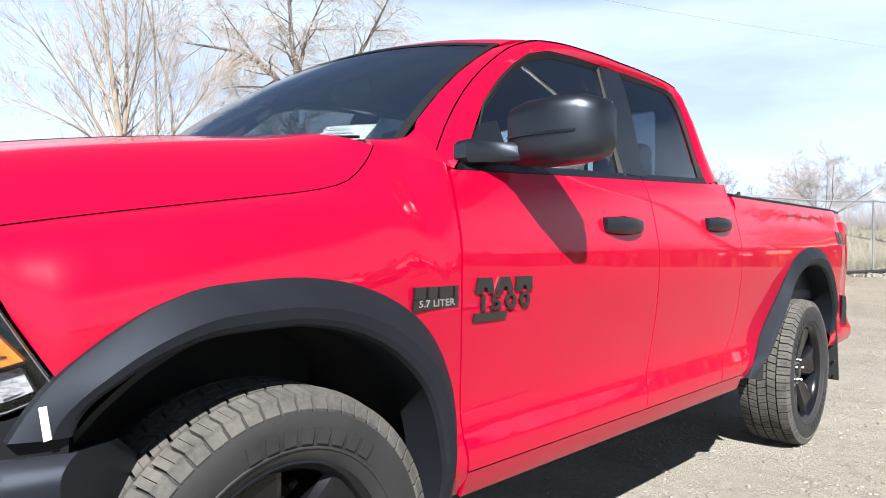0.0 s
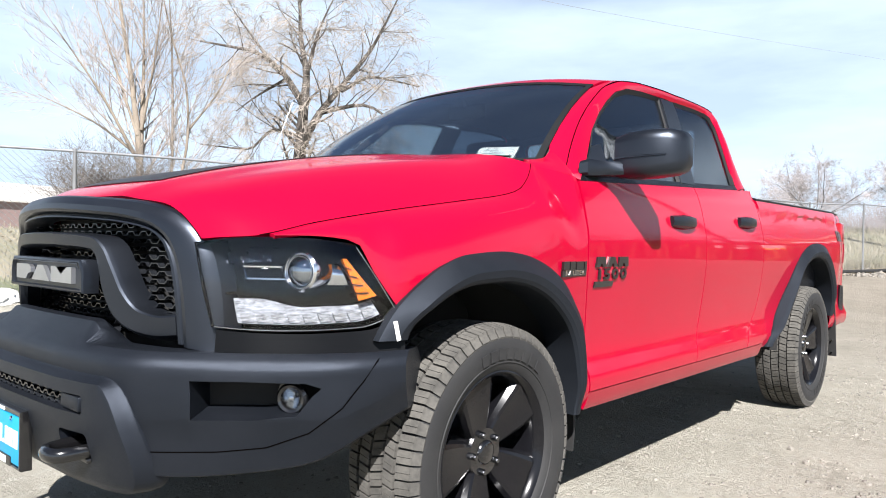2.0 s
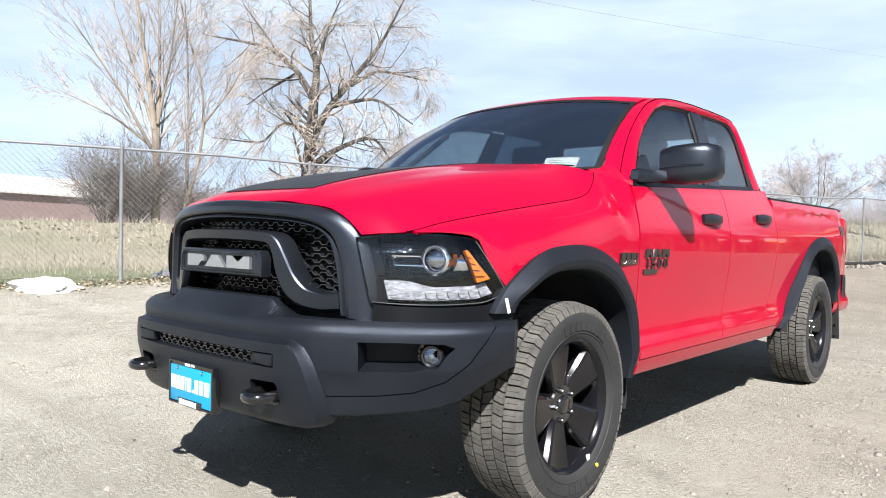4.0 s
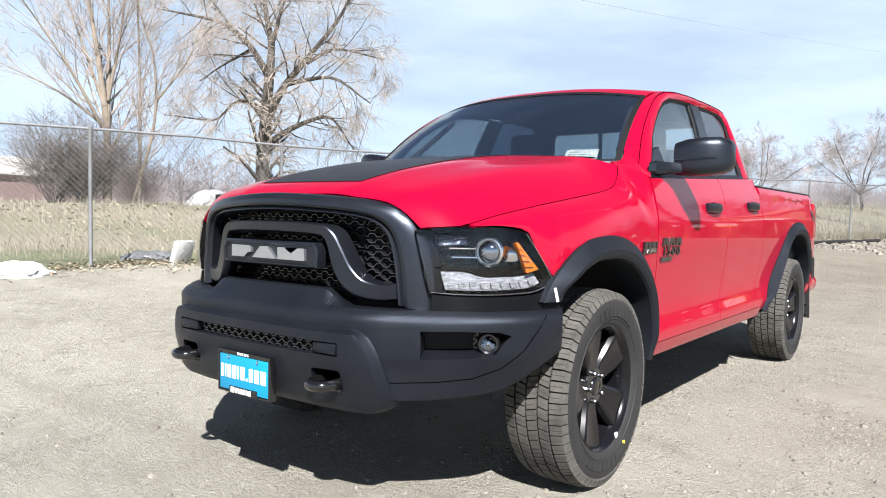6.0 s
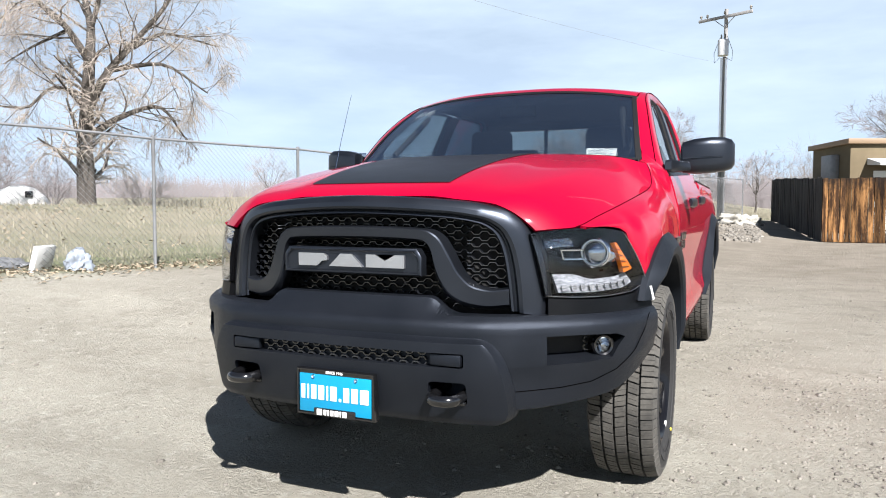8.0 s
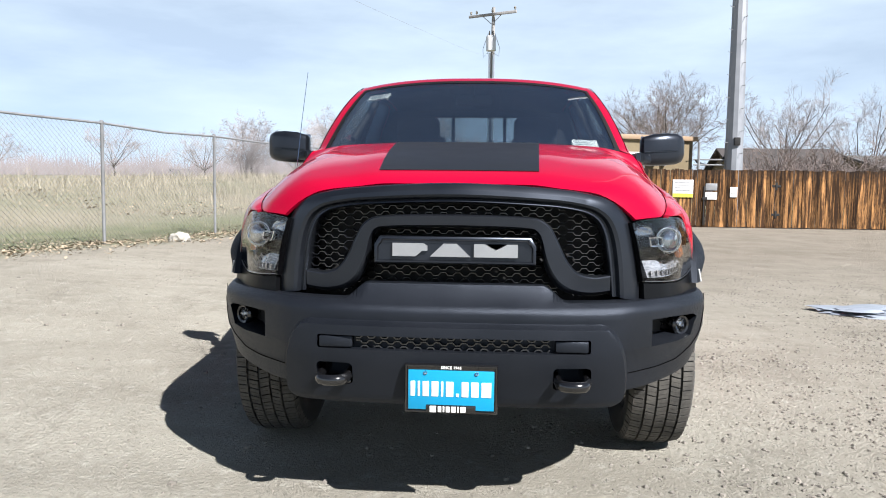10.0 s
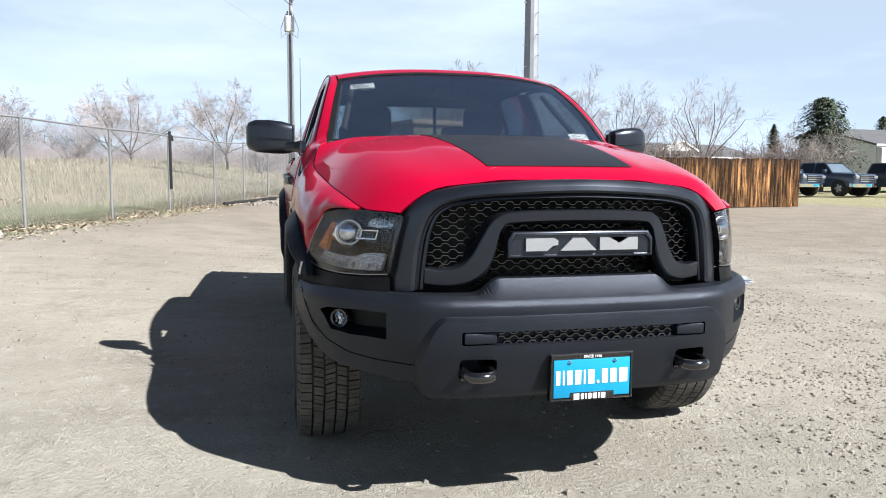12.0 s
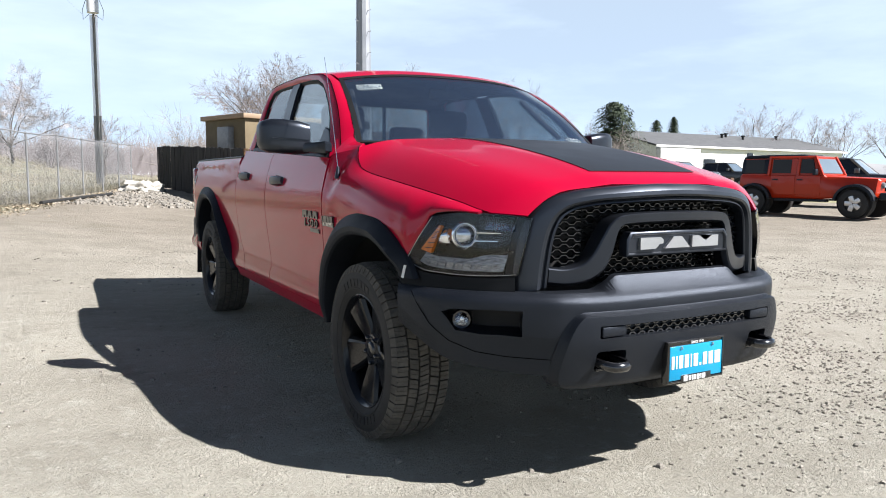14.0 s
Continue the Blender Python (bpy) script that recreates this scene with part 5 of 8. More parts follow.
bm = bmesh.new()
rings = []
levels = [0.724, 0.7225, 0.718, 0.710, 0.698, 0.675, 0.64, 0.60, 0.55, 0.50, 0.47, 0.45, 0.440, 0.432, 0.428]
for q in range(-30, 31):
    u = math.copysign(1 - (1 - abs(q) / 30) ** 1.6, q)
    front, back = [], []
    for z in levels:
        h = PANEL(z)
        x = u * h
        e = (1 - abs(u)) * h
        side = smooth01(e / 0.016)
        top = smooth01((0.7245 - z) / 0.016)
        under = smooth01((z - 0.420) / 0.035)
        lift = 0.036 * side * top - 0.045 * (1 - smooth01((z - 0.40) / 0.24)) - 0.014 * (1 - under)
        n = bumper_normal(x)
        y = B_Y(abs(x))
        front.append(Vector((x, y, z)) + n * lift)
        back.append(Vector((x, y + 0.075, z)))
    rings.append(front + back[::-1])
loft(bm, rings)
panel = part("bumper_panel", carve(solid(bm), cut_panel), M_PLASTIC, bumper, "raised black middle panel", 30)
for s in (-1, 1):
    bm = bmesh.new()
    o = []
    for x, z in ((0.680, 0.722), (0.80, 0.722), (0.905, 0.716), (0.925, 0.706), (0.886, 0.630), (0.82, 0.621), (0.698, 0.617)):
        o.append((s * (x + 0.06 - 0.105), B_Y(x) - 0.085 + 0.172, z))
    prism(bm, o, (-s * 0.02, 0.028, 0))
    part("fog_pocket", solid(bm), M_DARK, bumper, "dark fog lamp pocket")
# groove along the lower wing
for s in (-1, 1):
    pts = []
    for k in range(33):
        t = k / 32
        a = 0.612 + 0.380 * t
        z = float(np.interp(a, (0.60, 0.75, 0.84, 0.91, 0.955, 0.98, 0.992), (0.540, 0.545, 0.556, 0.592, 0.65, 0.72, 0.775)))
        z5 = max(0.62, min(0.70, WING(a) + 0.07))
        d = float(np.interp(z, (WING(a) + 0.02, (z5 + WING(a)) / 2, z5, z5 + 0.012, 0.76, 0.78), (0.030, 0.024, 0.006, 0.003, 0.0, 0.006))) - 0.0008
        pts.append(Vector((s * a, B_Y(a), z)) - bumper_normal(s * a) * d)
    bm = bmesh.new()
    tube(bm, pts, 0.0015, 6)
    part("bumper_groove", bm, M_GAP, bumper)
# recessed honeycomb strip and end pads
bm = bmesh.new()
honeycomb(bm, lambda x, z: abs(x) < 0.338 and 0.630 < z < 0.674, lambda x: -1.058 + 0.10 * x * x, -0.35, 0.35, 0.628, 0.678, pw=0.046, ph=0.018, t=0.0022, depth=0.02)
part("bumper_mesh", solid(bm), M_MESH, bumper, "black honeycomb strip", 20)
for s in (-1, 1):
    bm = bmesh.new()
    block(bm, (min(s * 0.350, s * 0.462), -1.062, 0.632), (max(s * 0.345, s * 0.462), -0.99, 0.672), 0.006)
    part("bumper_pad", bm, M_PLASTIC, bumper)
    # tow hook
    bm = bmesh.new()
    loop = path_through([(s * 0.362, -0.93, 0.535), (s * 0.362, -1.04, 0.531), (s * 0.366, -1.085, 0.529), (s * 0.384, -1.108, 0.528), (s * 0.412, -1.113, 0.528), (s * 0.440, -1.106, 0.528), (s * 0.456, -1.080, 0.529), (s * 0.460, -1.03, 0.531), (s * 0.460, -0.93, 0.535)])
    tube(bm, [loop(q / 24) for q in range(25)], 0.0165, 10)
    bmesh.ops.scale(bm, vec=(1, 1, 1.15), verts=bm.verts, space=Matrix.Translation((0, 0, -0.53)))
    block(bm, (s * 0.412 - 0.058, -1.04, 0.500), (s * 0.412 + 0.058, -0.95, 0.512), 0.003)
    part("tow_hook", bm, M_GLOSSBLACK, bumper, "black tow hook")
    # fog lamp in its pocket
    bm = bmesh.new()
    turned(bm, [(0.03, 0.026), (0.0, 0.039), (-0.020, 0.041), (-0.027, 0.035), (-0.024, 0.028), (-0.004, 0.026)], 28, "y", (0, 0, 0), False)
    bmesh.ops.rotate(bm, verts=bm.verts, cent=(0, 0, 0), matrix=Matrix.Rotation(s * 0.55, 3, "Z"))
    bmesh.ops.translate(bm, verts=bm.verts, vec=(s * 0.846, -0.678, 0.676))
    lamp = part("fog_lamp", solid(bm), M_GLOSSBLACK, bumper, "round fog lamp")
    bm = bmesh.new()
    turned(bm, [(0.02, 0.005), (0.005, 0.020), (-0.006, 0.027)], 28, "y", (0, 0, 0), False)
    turned(bm, [(-0.004, 0.008), (-0.014, 0.007), (-0.016, 0.001)], 12, "y")
    bmesh.ops.rotate(bm, verts=bm.verts, cent=(0, 0, 0), matrix=Matrix.Rotation(s * 0.55, 3, "Z"))
    bmesh.ops.translate(bm, verts=bm.verts, vec=(s * 0.848, -0.682, 0.676))
    part("reflector", solid(bm), M_PROJECTOR, lamp, "smoked chrome reflector")
    bm = bmesh.new()
    turned(bm, [(-0.018, 0.0275), (-0.023, 0.020), (-0.025, 0.001)], 24, "y")
    bmesh.ops.rotate(bm, verts=bm.verts, cent=(0, 0, 0), matrix=Matrix.Rotation(s * 0.55, 3, "Z"))
    bmesh.ops.translate(bm, verts=bm.verts, vec=(s * 0.846, -0.678, 0.676))
    lens = part("lens", solid(bm), M_CLEAR, lamp, "clear lens")
    lens.visible_shadow = False
    bm = bmesh.new()
    honeycomb(bm, lambda x, z: s * 0.69 < s * x < s * 0.80 if s > 0 else -0.80 < x < -0.69, lambda x: -0.735 + 0.55 * (abs(x) - 0.69), min(s * 0.69, s * 0.80), max(s * 0.69, s * 0.80), 0.650, 0.700, pw=0.03, ph=0.014, t=0.003)
    part("pocket_mesh", solid(bm), M_GLOSSBLACK, bumper, "", 20)

# plate with its frame
bm = bmesh.new()
rings = []
for y, i in ((-1.062, 0.0), (-1.090, 0.0), (-1.094, 0.003), (-1.094, 0.008), (-1.088, 0.010)):
    rings.append([(-0.158 + i, y, 0.420 + i), (0.158 - i, y, 0.420 + i), (0.158 - i, y, 0.588 - i), (-0.158 + i, y, 0.588 - i)])
loft(bm, rings)
plate = part("plate_frame", solid(bm), M_GLOSSBLACK, truck, "black dealer plate frame")
bm = bmesh.new()
block(bm, (-0.146, -1.0925, 0.432), (0.146, -1.086, 0.568), 0.002)
part("plate", bm, M_BLUE, plate, "bright cyan dealer plate")
words("SINCE 1946", M_WHITE, plate, pose(0, -1.0945, 0.578, 90), 0.014, 0.0008, "white small words")
bm = bmesh.new()
x = -0.138
for w in (0.016, 0.008, 0.022, 0.024, 0.008, 0.026, 0.010, 0.024, 0.026, 0.034):
    h = 0.052 if w > 0.011 else (0.052 if w < 0.009 else 0.012)
    block(bm, (x, -1.0945, 0.478), (x + w, -1.0915, 0.478 + h), 0.0012, 1)
    x += w + 0.0085
part("plate_mark", bm, M_WHITE, plate, "white bar lettering")
bm = bmesh.new()
block(bm, (-0.085, -1.0955, 0.420), (0.085, -1.088, 0.450), 0.004)
part("plate_tab", bm, M_GLOSSBLACK, plate)
bm = bmesh.new()
block(bm, (-0.072, -1.0975, 0.424), (-0.050, -1.094, 0.446), 0.001, 1)
x = -0.044
for w in (0.012, 0.006, 0.014, 0.016, 0.006, 0.018):
    block(bm, (x, -1.0975, 0.425), (x + w, -1.094, 0.445), 0.001, 1)
    x += w + 0.0045
part("plate_mark", bm, M_WHITE, plate, "white bar mark")
for x in (-0.087, 0.087):
    bm = bmesh.new()
    turned(bm, [(-1.090, 0.001), (-1.0965, 0.0065), (-1.092, 0.007)], 10, "y", (x, 0, 0.560))
    part("screw", solid(bm), M_CHROME, plate)

# ---- headlamps ----
HT = path_through([(0.634, -0.846, 1.070), (0.70, -0.806, 1.080), (0.759, -0.750, 1.086), (0.83, -0.652, 1.086), (0.893, -0.522, 1.072)])
HB = path_through([(0.682, -0.822, 0.852), (0.76, -0.772, 0.846), (0.85, -0.655, 0.842), (0.915, -0.520, 0.846), (0.968, -0.424, 0.884)])


def lamp_at(u, v, back=0.0):
    """A point on the lamp's lens: u outwards, v up."""
    a, b = HB(u), HT(u)
    p = a + (b - a) * v
    n = Vector((0.55 + 0.25 * u, -0.75 + 0.3 * u, 0.12)).normalized()
    return p + n * (0.010 * math.sin(math.pi * v) - back)


def lamp_strip(u0, u1, v0, v1, back, depth, nu=10, nv=4):
    bm = bmesh.new()
    sheet(bm, lambda u, v: lamp_at(u0 + (u1 - u0) * u, v0 + (v1 - v0) * v, back), nu, nv)
    return thick(outward(bm, (0.6, -0.8, 0)), depth)


housing = both("headlamp", lamp_strip(0, 1, 0, 1, 0.085, 0.02, 20, 10), M_LAMPBLACK, truck, "dark headlamp with projector, white strip and amber corner")
lenses = both("lens", lamp_strip(0.0, 1.0, 0.0, 1.0, 0.0, 0.003, 24, 12), M_CLEAR, None, "clear lens")
for k in (0, 1):
    s = 1 if k == 0 else -1
    lamp = housing[k]
    lenses[k].parent = lamp
    lenses[k].visible_shadow = False

    def put(name, bm, material, label="", sharp=38.0, parent=None):
        if s < 0:
            bm = flipped(bm)
        return part(name, bm, material, parent or lamp, label, sharp)
    # rim wall between lens and housing
    bm = bmesh.new()
    loop = [(u / 12, 0) for u in range(12)] + [(1, v / 6) for v in range(6)] + [(1 - u / 12, 1) for u in range(12)] + [(0, 1 - v / 6) for v in range(6)]
    a = [bm.verts.new(lamp_at(u, v, 0.003)) for u, v in loop]
    b = [bm.verts.new(lamp_at(u, v, 0.09)) for u, v in loop]
    i = [bm.verts.new(lamp_at(0.5 + (u - 0.5) * 0.98, 0.5 + (v - 0.5) * 0.955, 0.010)) for u, v in loop]
    m = len(loop)
    for q in range(m):
        bm.faces.new((a[q], a[(q + 1) % m], b[(q + 1) % m], b[q]))
        bm.faces.new((i[q], i[(q + 1) % m], a[(q + 1) % m], a[q]))
    put("bezel", solid(bm), M_LAMPBLACK, "gloss black bezel")
    # projector: barrel, ring, glass ball
    c = lamp_at(0.60, 0.655, 0.048)
    ax = Vector((0.18, -0.97, 0.02)).normalized()
    rot = Vector((0, -1, 0)).rotation_difference(ax).to_matrix().to_4x4()
    place = Matrix.Translation(c) @ rot

    def turn_at(profile, n=32):
        b2 = bmesh.new()
        turned(b2, [(-q, r) for q, r in profile], n, "y")
        b2.transform(place)
        return solid(b2)
    put("projector_ring", turn_at([(-0.05, 0.053), (0.006, 0.056), (0.016, 0.056), (0.021, 0.051), (0.014, 0.045), (-0.05, 0.0445)]), M_CHROME, "chrome projector ring")
    put("projector_lens", turn_at([(-0.03, 0.044), (0.012, 0.0435), (0.026, 0.038), (0.036, 0.026), (0.041, 0.012), (0.042, 0.001)]), M_PROJECTOR, "bright glass projector lens")
    put("projector_bezel", turn_at([(0.0, 0.0465), (0.015, 0.0465), (0.017, 0.0445), (0.010, 0.044)]), M_SILVER)
    bm = bmesh.new()
    sheet(bm, lambda u, v: lamp_at(0.70 + 0.13 * u, 0.50 + (0.30 - 0.08 * u) * v, 0.048 - 0.012 * math.sin(math.pi * v)), 6, 6)
    put("projector_wing", thick(outward(bm, (0.6, -0.8, 0)), 0.02), M_CHROME, "chrome wing of the projector")
    bm = bmesh.new()
    loop = [(0.25, 0.575), (0.47, 0.565), (0.47, 0.70), (0.25, 0.71)]
    tube(bm, [lamp_at(u, v, 0.045) for u, v in loop + loop[:1]], 0.004, 6)
    put("turn_signal_frame", bm, M_CHROME, "thin chrome frame")
    put("turn_signal", lamp_strip(0.27, 0.45, 0.60, 0.68, 0.060, 0.01), M_LAMPBLACK, "dark turn signal")
    # silver bead added as the highlight along the lens rim
    bm = bmesh.new()
    tube(bm, [lamp_at(0.02 + 0.97 * q / 20, 0.012, -0.001) for q in range(21)] + [lamp_at(0.992, 0.05 + 0.90 * q / 8, -0.001) for q in range(9)], 0.0011, 6)
    put("lens_highlight", bm, M_SILVER, "thin silver line drawn as the lens rim's highlight")
    # row of small white cells along the bottom
    bm = bmesh.new()
    sheet(bm, lambda u, v: lamp_at(0.13 + 0.79 * u, 0.08 + (0.19 + 0.09 * (1 - smooth01((u - 0.18) / 0.30))) * v, 0.040 + 0.018 * v), 20, 4)
    tray = put("light_strip", thick(outward(bm, (0.6, -0.8, 0)), 0.02), M_LEDW, "white running light strip")
    for q in range(9):
        bm = bmesh.new()
        u0 = 0.16 + 0.084 * q
        sheet(bm, lambda u, v: lamp_at(u0 + 0.066 * u, 0.10 + 0.09 * v, 0.034 + 0.006 * u), 2, 2)
        put("light_cell", thick(outward(bm, (0.6, -0.8, 0)), 0.004), M_LEDW, "", 38, tray)
    # fluted bright reflector above the turn signal
    for v0, v1, du in ((0.76, 0.89, 0.03),):
        bm = bmesh.new()
        sheet(bm, lambda u, v: lamp_at(0.09 + du + (0.34 - du) * u, v0 + (v1 - v0) * v, 0.066 + 0.0035 * math.sin(44 * u) + 0.0015 * math.sin(97 * u + 9 * v) + 0.008 * v), 48, 5)
        put("fluted_reflector", thick(outward(bm, (0.6, -0.8, 0)), 0.006), M_PROJECTOR, "fluted bright reflector", 20)
    # amber corner in slanting bars
    bm = bmesh.new()
    sheet(bm, lambda u, v: lamp_at(0.842 + 0.030 * v + (0.110 - 0.085 * v) * u, 0.30 + 0.50 * v, 0.030), 6, 8)
    corner = put("amber_corner", thick(outward(bm, (0.6, -0.8, 0)), 0.02), M_AMBER, "amber side reflector")
    for q in range(4):
        bm = bmesh.new()
        v0 = 0.38 + 0.10 * q
        sheet(bm, lambda u, v: lamp_at(0.846 + 0.006 * q + (0.070 - 0.014 * q) * u, v0 + 0.016 * v - 0.03 * u, 0.026), 3, 1)
        put("amber_rib", thick(outward(bm, (0.6, -0.8, 0)), 0.005), M_GLOSSBLACK, "", 38, corner)
    bm = bmesh.new()
    sheet(bm, lambda u, v: lamp_at(0.03 + 0.94 * u, 0.40 + 0.03 * v, 0.055), 12, 2)
    put("lamp_shelf", thick(outward(bm, (0, 0, 1)), 0.02), M_LAMPBLACK)

# black filler under the headlamps
bm = bmesh.new()


def filler(u, v):
    a = HB(min(u, 1.0))
    out = Vector((a.x + 0.006, a.y + 0.012, a.z - 0.006))
    low = Vector((a.x + 0.010 + 0.012 * u, a.y + 0.004, 0.772))
    return out + (low - out) * v


sheet(bm, filler, 16, 4)
both("lamp_filler", thick(outward(bm, (0.6, -0.8, 0)), 0.04), M_SEMIGLOSS, truck, "satin black panel under the headlamp")
bm = bmesh.new()
prism(bm, [(0.984, -0.462, 0.866), (0.989, -0.452, 0.868), (1.000, -0.448, 0.818), (0.995, -0.458, 0.815)], (-0.006, 0.004, 0))
both("paper_tag", solid(bm), M_PAPER, truck, "white paper tag on the flare")

# ---- mirrors ----
bm = bmesh.new()
rings = []
for x, y0, y1, z0, z1, r in ((0.975, 0.755, 0.80, 1.362, 1.490, 0.02), (0.986, 0.730, 0.825, 1.350, 1.508, 0.030), (1.040, 0.722, 0.850, 1.344, 1.524, 0.042), (1.120, 0.738, 0.872, 1.348, 1.532, 0.042), (1.186, 0.765, 0.890, 1.356, 1.532, 0.042), (1.222, 0.795, 0.893, 1.370, 1.520, 0.040), (1.236, 0.825, 0.888, 1.392, 1.498, 0.028)):
    ring = []
    for cy, cz, a0 in ((y1 - r * 0.4, z1 - r * 0.4, 0), (y0 + r, z1 - r, 90), (y0 + r, z0 + r, 180), (y1 - r * 0.4, z0 + r * 0.4, 270)):
        rr = r if cy < (y0 + y1) / 2 else r * 0.4
        for q in range(5):
            a = radians(a0 + 90 * q / 4)
            ring.append((x, cy + rr * math.cos(a), cz + rr * math.sin(a)))
    rings.append(ring)
loft(bm, rings)
heads = both("mirror", solid(bm), M_TRIM, truck, "big black tow mirror")
bm = bmesh.new()
rings = []
for x, y0, y1, z0, z1 in ((0.915, 0.585, 0.72, 1.345, 1.405), (0.945, 0.60, 0.73, 1.348, 1.412), (0.965, 0.655, 0.765, 1.352, 1.408), (0.99, 0.70, 0.80, 1.356, 1.408), (1.05, 0.74, 0.83, 1.358, 1.408)):
    rings.append([(x, y0, z0 + 0.012), (x, y0 + 0.012, z0), (x, y1 - 0.012, z0), (x, y1, z0 + 0.012), (x, y1, z1 - 0.012), (x, y1 - 0.012, z1), (x, y0 + 0.012, z1), (x, y0, z1 - 0.012)])
loft(bm, rings)
arms = [solid(bm), None]
arms[1] = flipped(arms[0])
for k in (0, 1):
    part("mirror_arm", arms[k], M_TRIM, heads[k], "black mirror arm")
    s = 1 - 2 * k
    bm = bmesh.new()
    block(bm, (1.000, 0.896, 1.372), (1.216, 0.902, 1.522), 0.002)
    if s < 0:
        bm = flipped(bm)
    part("mirror_glass", bm, M_CHROME, heads[k], "mirror glass")
    bm = bmesh.new()
    prism(bm, [(0.990, 0.727, 1.418), (1.040, 0.721, 1.420), (1.120, 0.737, 1.424), (1.183, 0.764, 1.428), (1.183, 0.764, 1.433), (1.120, 0.737, 1.430), (1.040, 0.721, 1.426), (0.990, 0.727, 1.424)], (0, -0.006, 0))
    if s < 0:
        bm = flipped(bm)
    part("mirror_crease", solid(bm), M_TRIM, heads[k])

# ---- door handles ----
for y, z in ((1.392, 1.196), (2.258, 1.222)):
    x = SIDE(z)
    bm = bmesh.new()
    rings = []
    for q in range(13):
        t = q / 12
        yy = y - 0.128 + 0.256 * t
        lift = 0.036 * math.sin(math.pi * min(max(0.08 + 0.84 * t, 0), 1)) ** 0.6
        h = 0.025 + 0.005 * math.sin(math.pi * t)
        rings.append([(x + lift - 0.016, yy, z - h), (x + lift, yy, z - h * 0.7), (x + lift + 0.004, yy, z), (x + lift, yy, z + h * 0.8), (x + lift - 0.016, yy, z + h)])
    loft(bm, rings)
    hs = both("door_handle", solid(bm), M_TRIM, truck, "black door handle")
    bm = bmesh.new()
    turned(bm, [(x - 0.03, 0.046), (x + 0.0012, 0.048), (x - 0.010, 0.040), (x - 0.022, 0.001)], 24, "x", (0, y + 0.01, z))
    bmesh.ops.scale(bm, vec=(1, 1.3, 0.72), verts=bm.verts, space=Matrix.Translation((0, -y, -z)))
    for ob, b2 in zip(hs, (bm, flipped(bm))):
        part("handle_cup", solid(b2), M_RED, ob)

# ---- side badges: plain dark shapes ----
for s in (1, -1):
    y0 = 0.575
    for y, w, cut in ((y0, 0.076, 0.010), (y0 + 0.086, 0.078, 0.020), (y0 + 0.174, 0.080, 0.004)):
        bm = bmesh.new()
        q = [(y, 1.000), (y + w * 0.36, 1.000), (y + w * 0.44, 1.012), (y + w * 0.58, 1.012), (y + w * 0.66, 1.000), (y + w, 1.000), (y + w - cut, 1.038), (y + cut, 1.038)]
        prism(bm, [(SIDE(c) + 0.008, a, c) for a, c in q], (-0.012, 0, 0))
        solid(bm)
        part("side_badge", bm if s > 0 else flipped(bm), M_GRAPHITE, truck, "dark raised badge shape")
    for k, digit in enumerate("1500"):
        words(digit, M_GRAPHITE, truck, pose(s * (SIDE(0.97) + 0.003), y0 + 0.127 + s * (-0.092 + (0.0, 0.056, 0.121, 0.187)[k]), 0.970, 90, 0, 90 * s), 0.057, 0.004, "dark raised digit", "number_badge", 1.85)
    bm = bmesh.new()
    prism(bm, [(SIDE(c) + 0.006, a, c) for a, c in ((y0, 0.922), (y0 + 0.140, 0.924), (y0 + 0.146, 0.944), (y0 + 0.004, 0.944))], (-0.010, 0, 0))
    solid(bm)
    part("side_badge", bm if s > 0 else flipped(bm), M_GRAPHITE, truck, "dark slim badge")
    # engine badge on the fender
    bm = bmesh.new()
    prism(bm, [(SIDE(c) + 0.003, a, c) for a, c in ((0.350, 0.966), (0.512, 0.970), (0.512, 0.994), (0.350, 0.990))], (-0.008, 0, 0))
    y = 0.350
    for w in (0.036, 0.032, 0.046, 0.014):
        prism(bm, [(SIDE(c) + 0.007, a, c) for a, c in ((y, 0.992), (y + w, 0.993), (y + w, 1.022), (y, 1.021))], (-0.010, 0, 0))
        y += w + 0.009
    solid(bm)
    fb = part("fender_badge", bm if s > 0 else flipped(bm), M_GRAPHITE, truck, "dark engine badge")
    words("5.7 LITER", M_CHROME, fb, pose(s * (SIDE(0.98) + 0.0038), 0.431, 0.980, 90, 0, 90 * s), 0.024, 0.0006, "silver engine size", stretch=1.38)

# ---- antenna on the right fender ----
bm = bmesh.new()
tube(bm, [(-0.955, 0.395, 1.215), (-0.950, 0.40, 1.275)], [0.016, 0.007], 10)
antenna = part("antenna_base", bm, M_TRIM, truck, "black antenna base")
bm = bmesh.new()
tube(bm, [(-0.950, 0.40, 1.27), (-0.945, 0.50, 1.56), (-0.940, 0.615, 1.85)], [0.0022, 0.0018, 0.0014], 6)
part("antenna", bm, M_CHROME, antenna, "thin steel antenna")

# ---- cab inside ----
bm = bmesh.new()
rings = []
for x in np.linspace(-0.80, 0.80, 13):
    k = 0.05 * (1 - abs(x) / 0.8)
    bump = 0.035 * smooth01(1 - abs(abs(x) - 0.38) / 0.2) if x > 0 else 0.0
    rings.append([(x, 0.32 - k, 1.30), (x, 0.50, 1.345), (x, 0.72, 1.352 + bump), (x, 0.86, 1.325 + bump), (x, 0.92, 1.22), (x, 0.86, 1.0), (x, 0.5, 0.95)])
loft(bm, rings)
part("dashboard", solid(bm), M_DASH, truck, "dark plastic dashboard")
bm = bmesh.new()
block(bm, (-0.88, 0.6, 0.55), (0.88, 2.42, 0.62))
part("cab_floor", bm, M_DASH, truck)
bm = bmesh.new()
ctr, tilt = Vector((0.38, 1.02, 1.20)), radians(24)
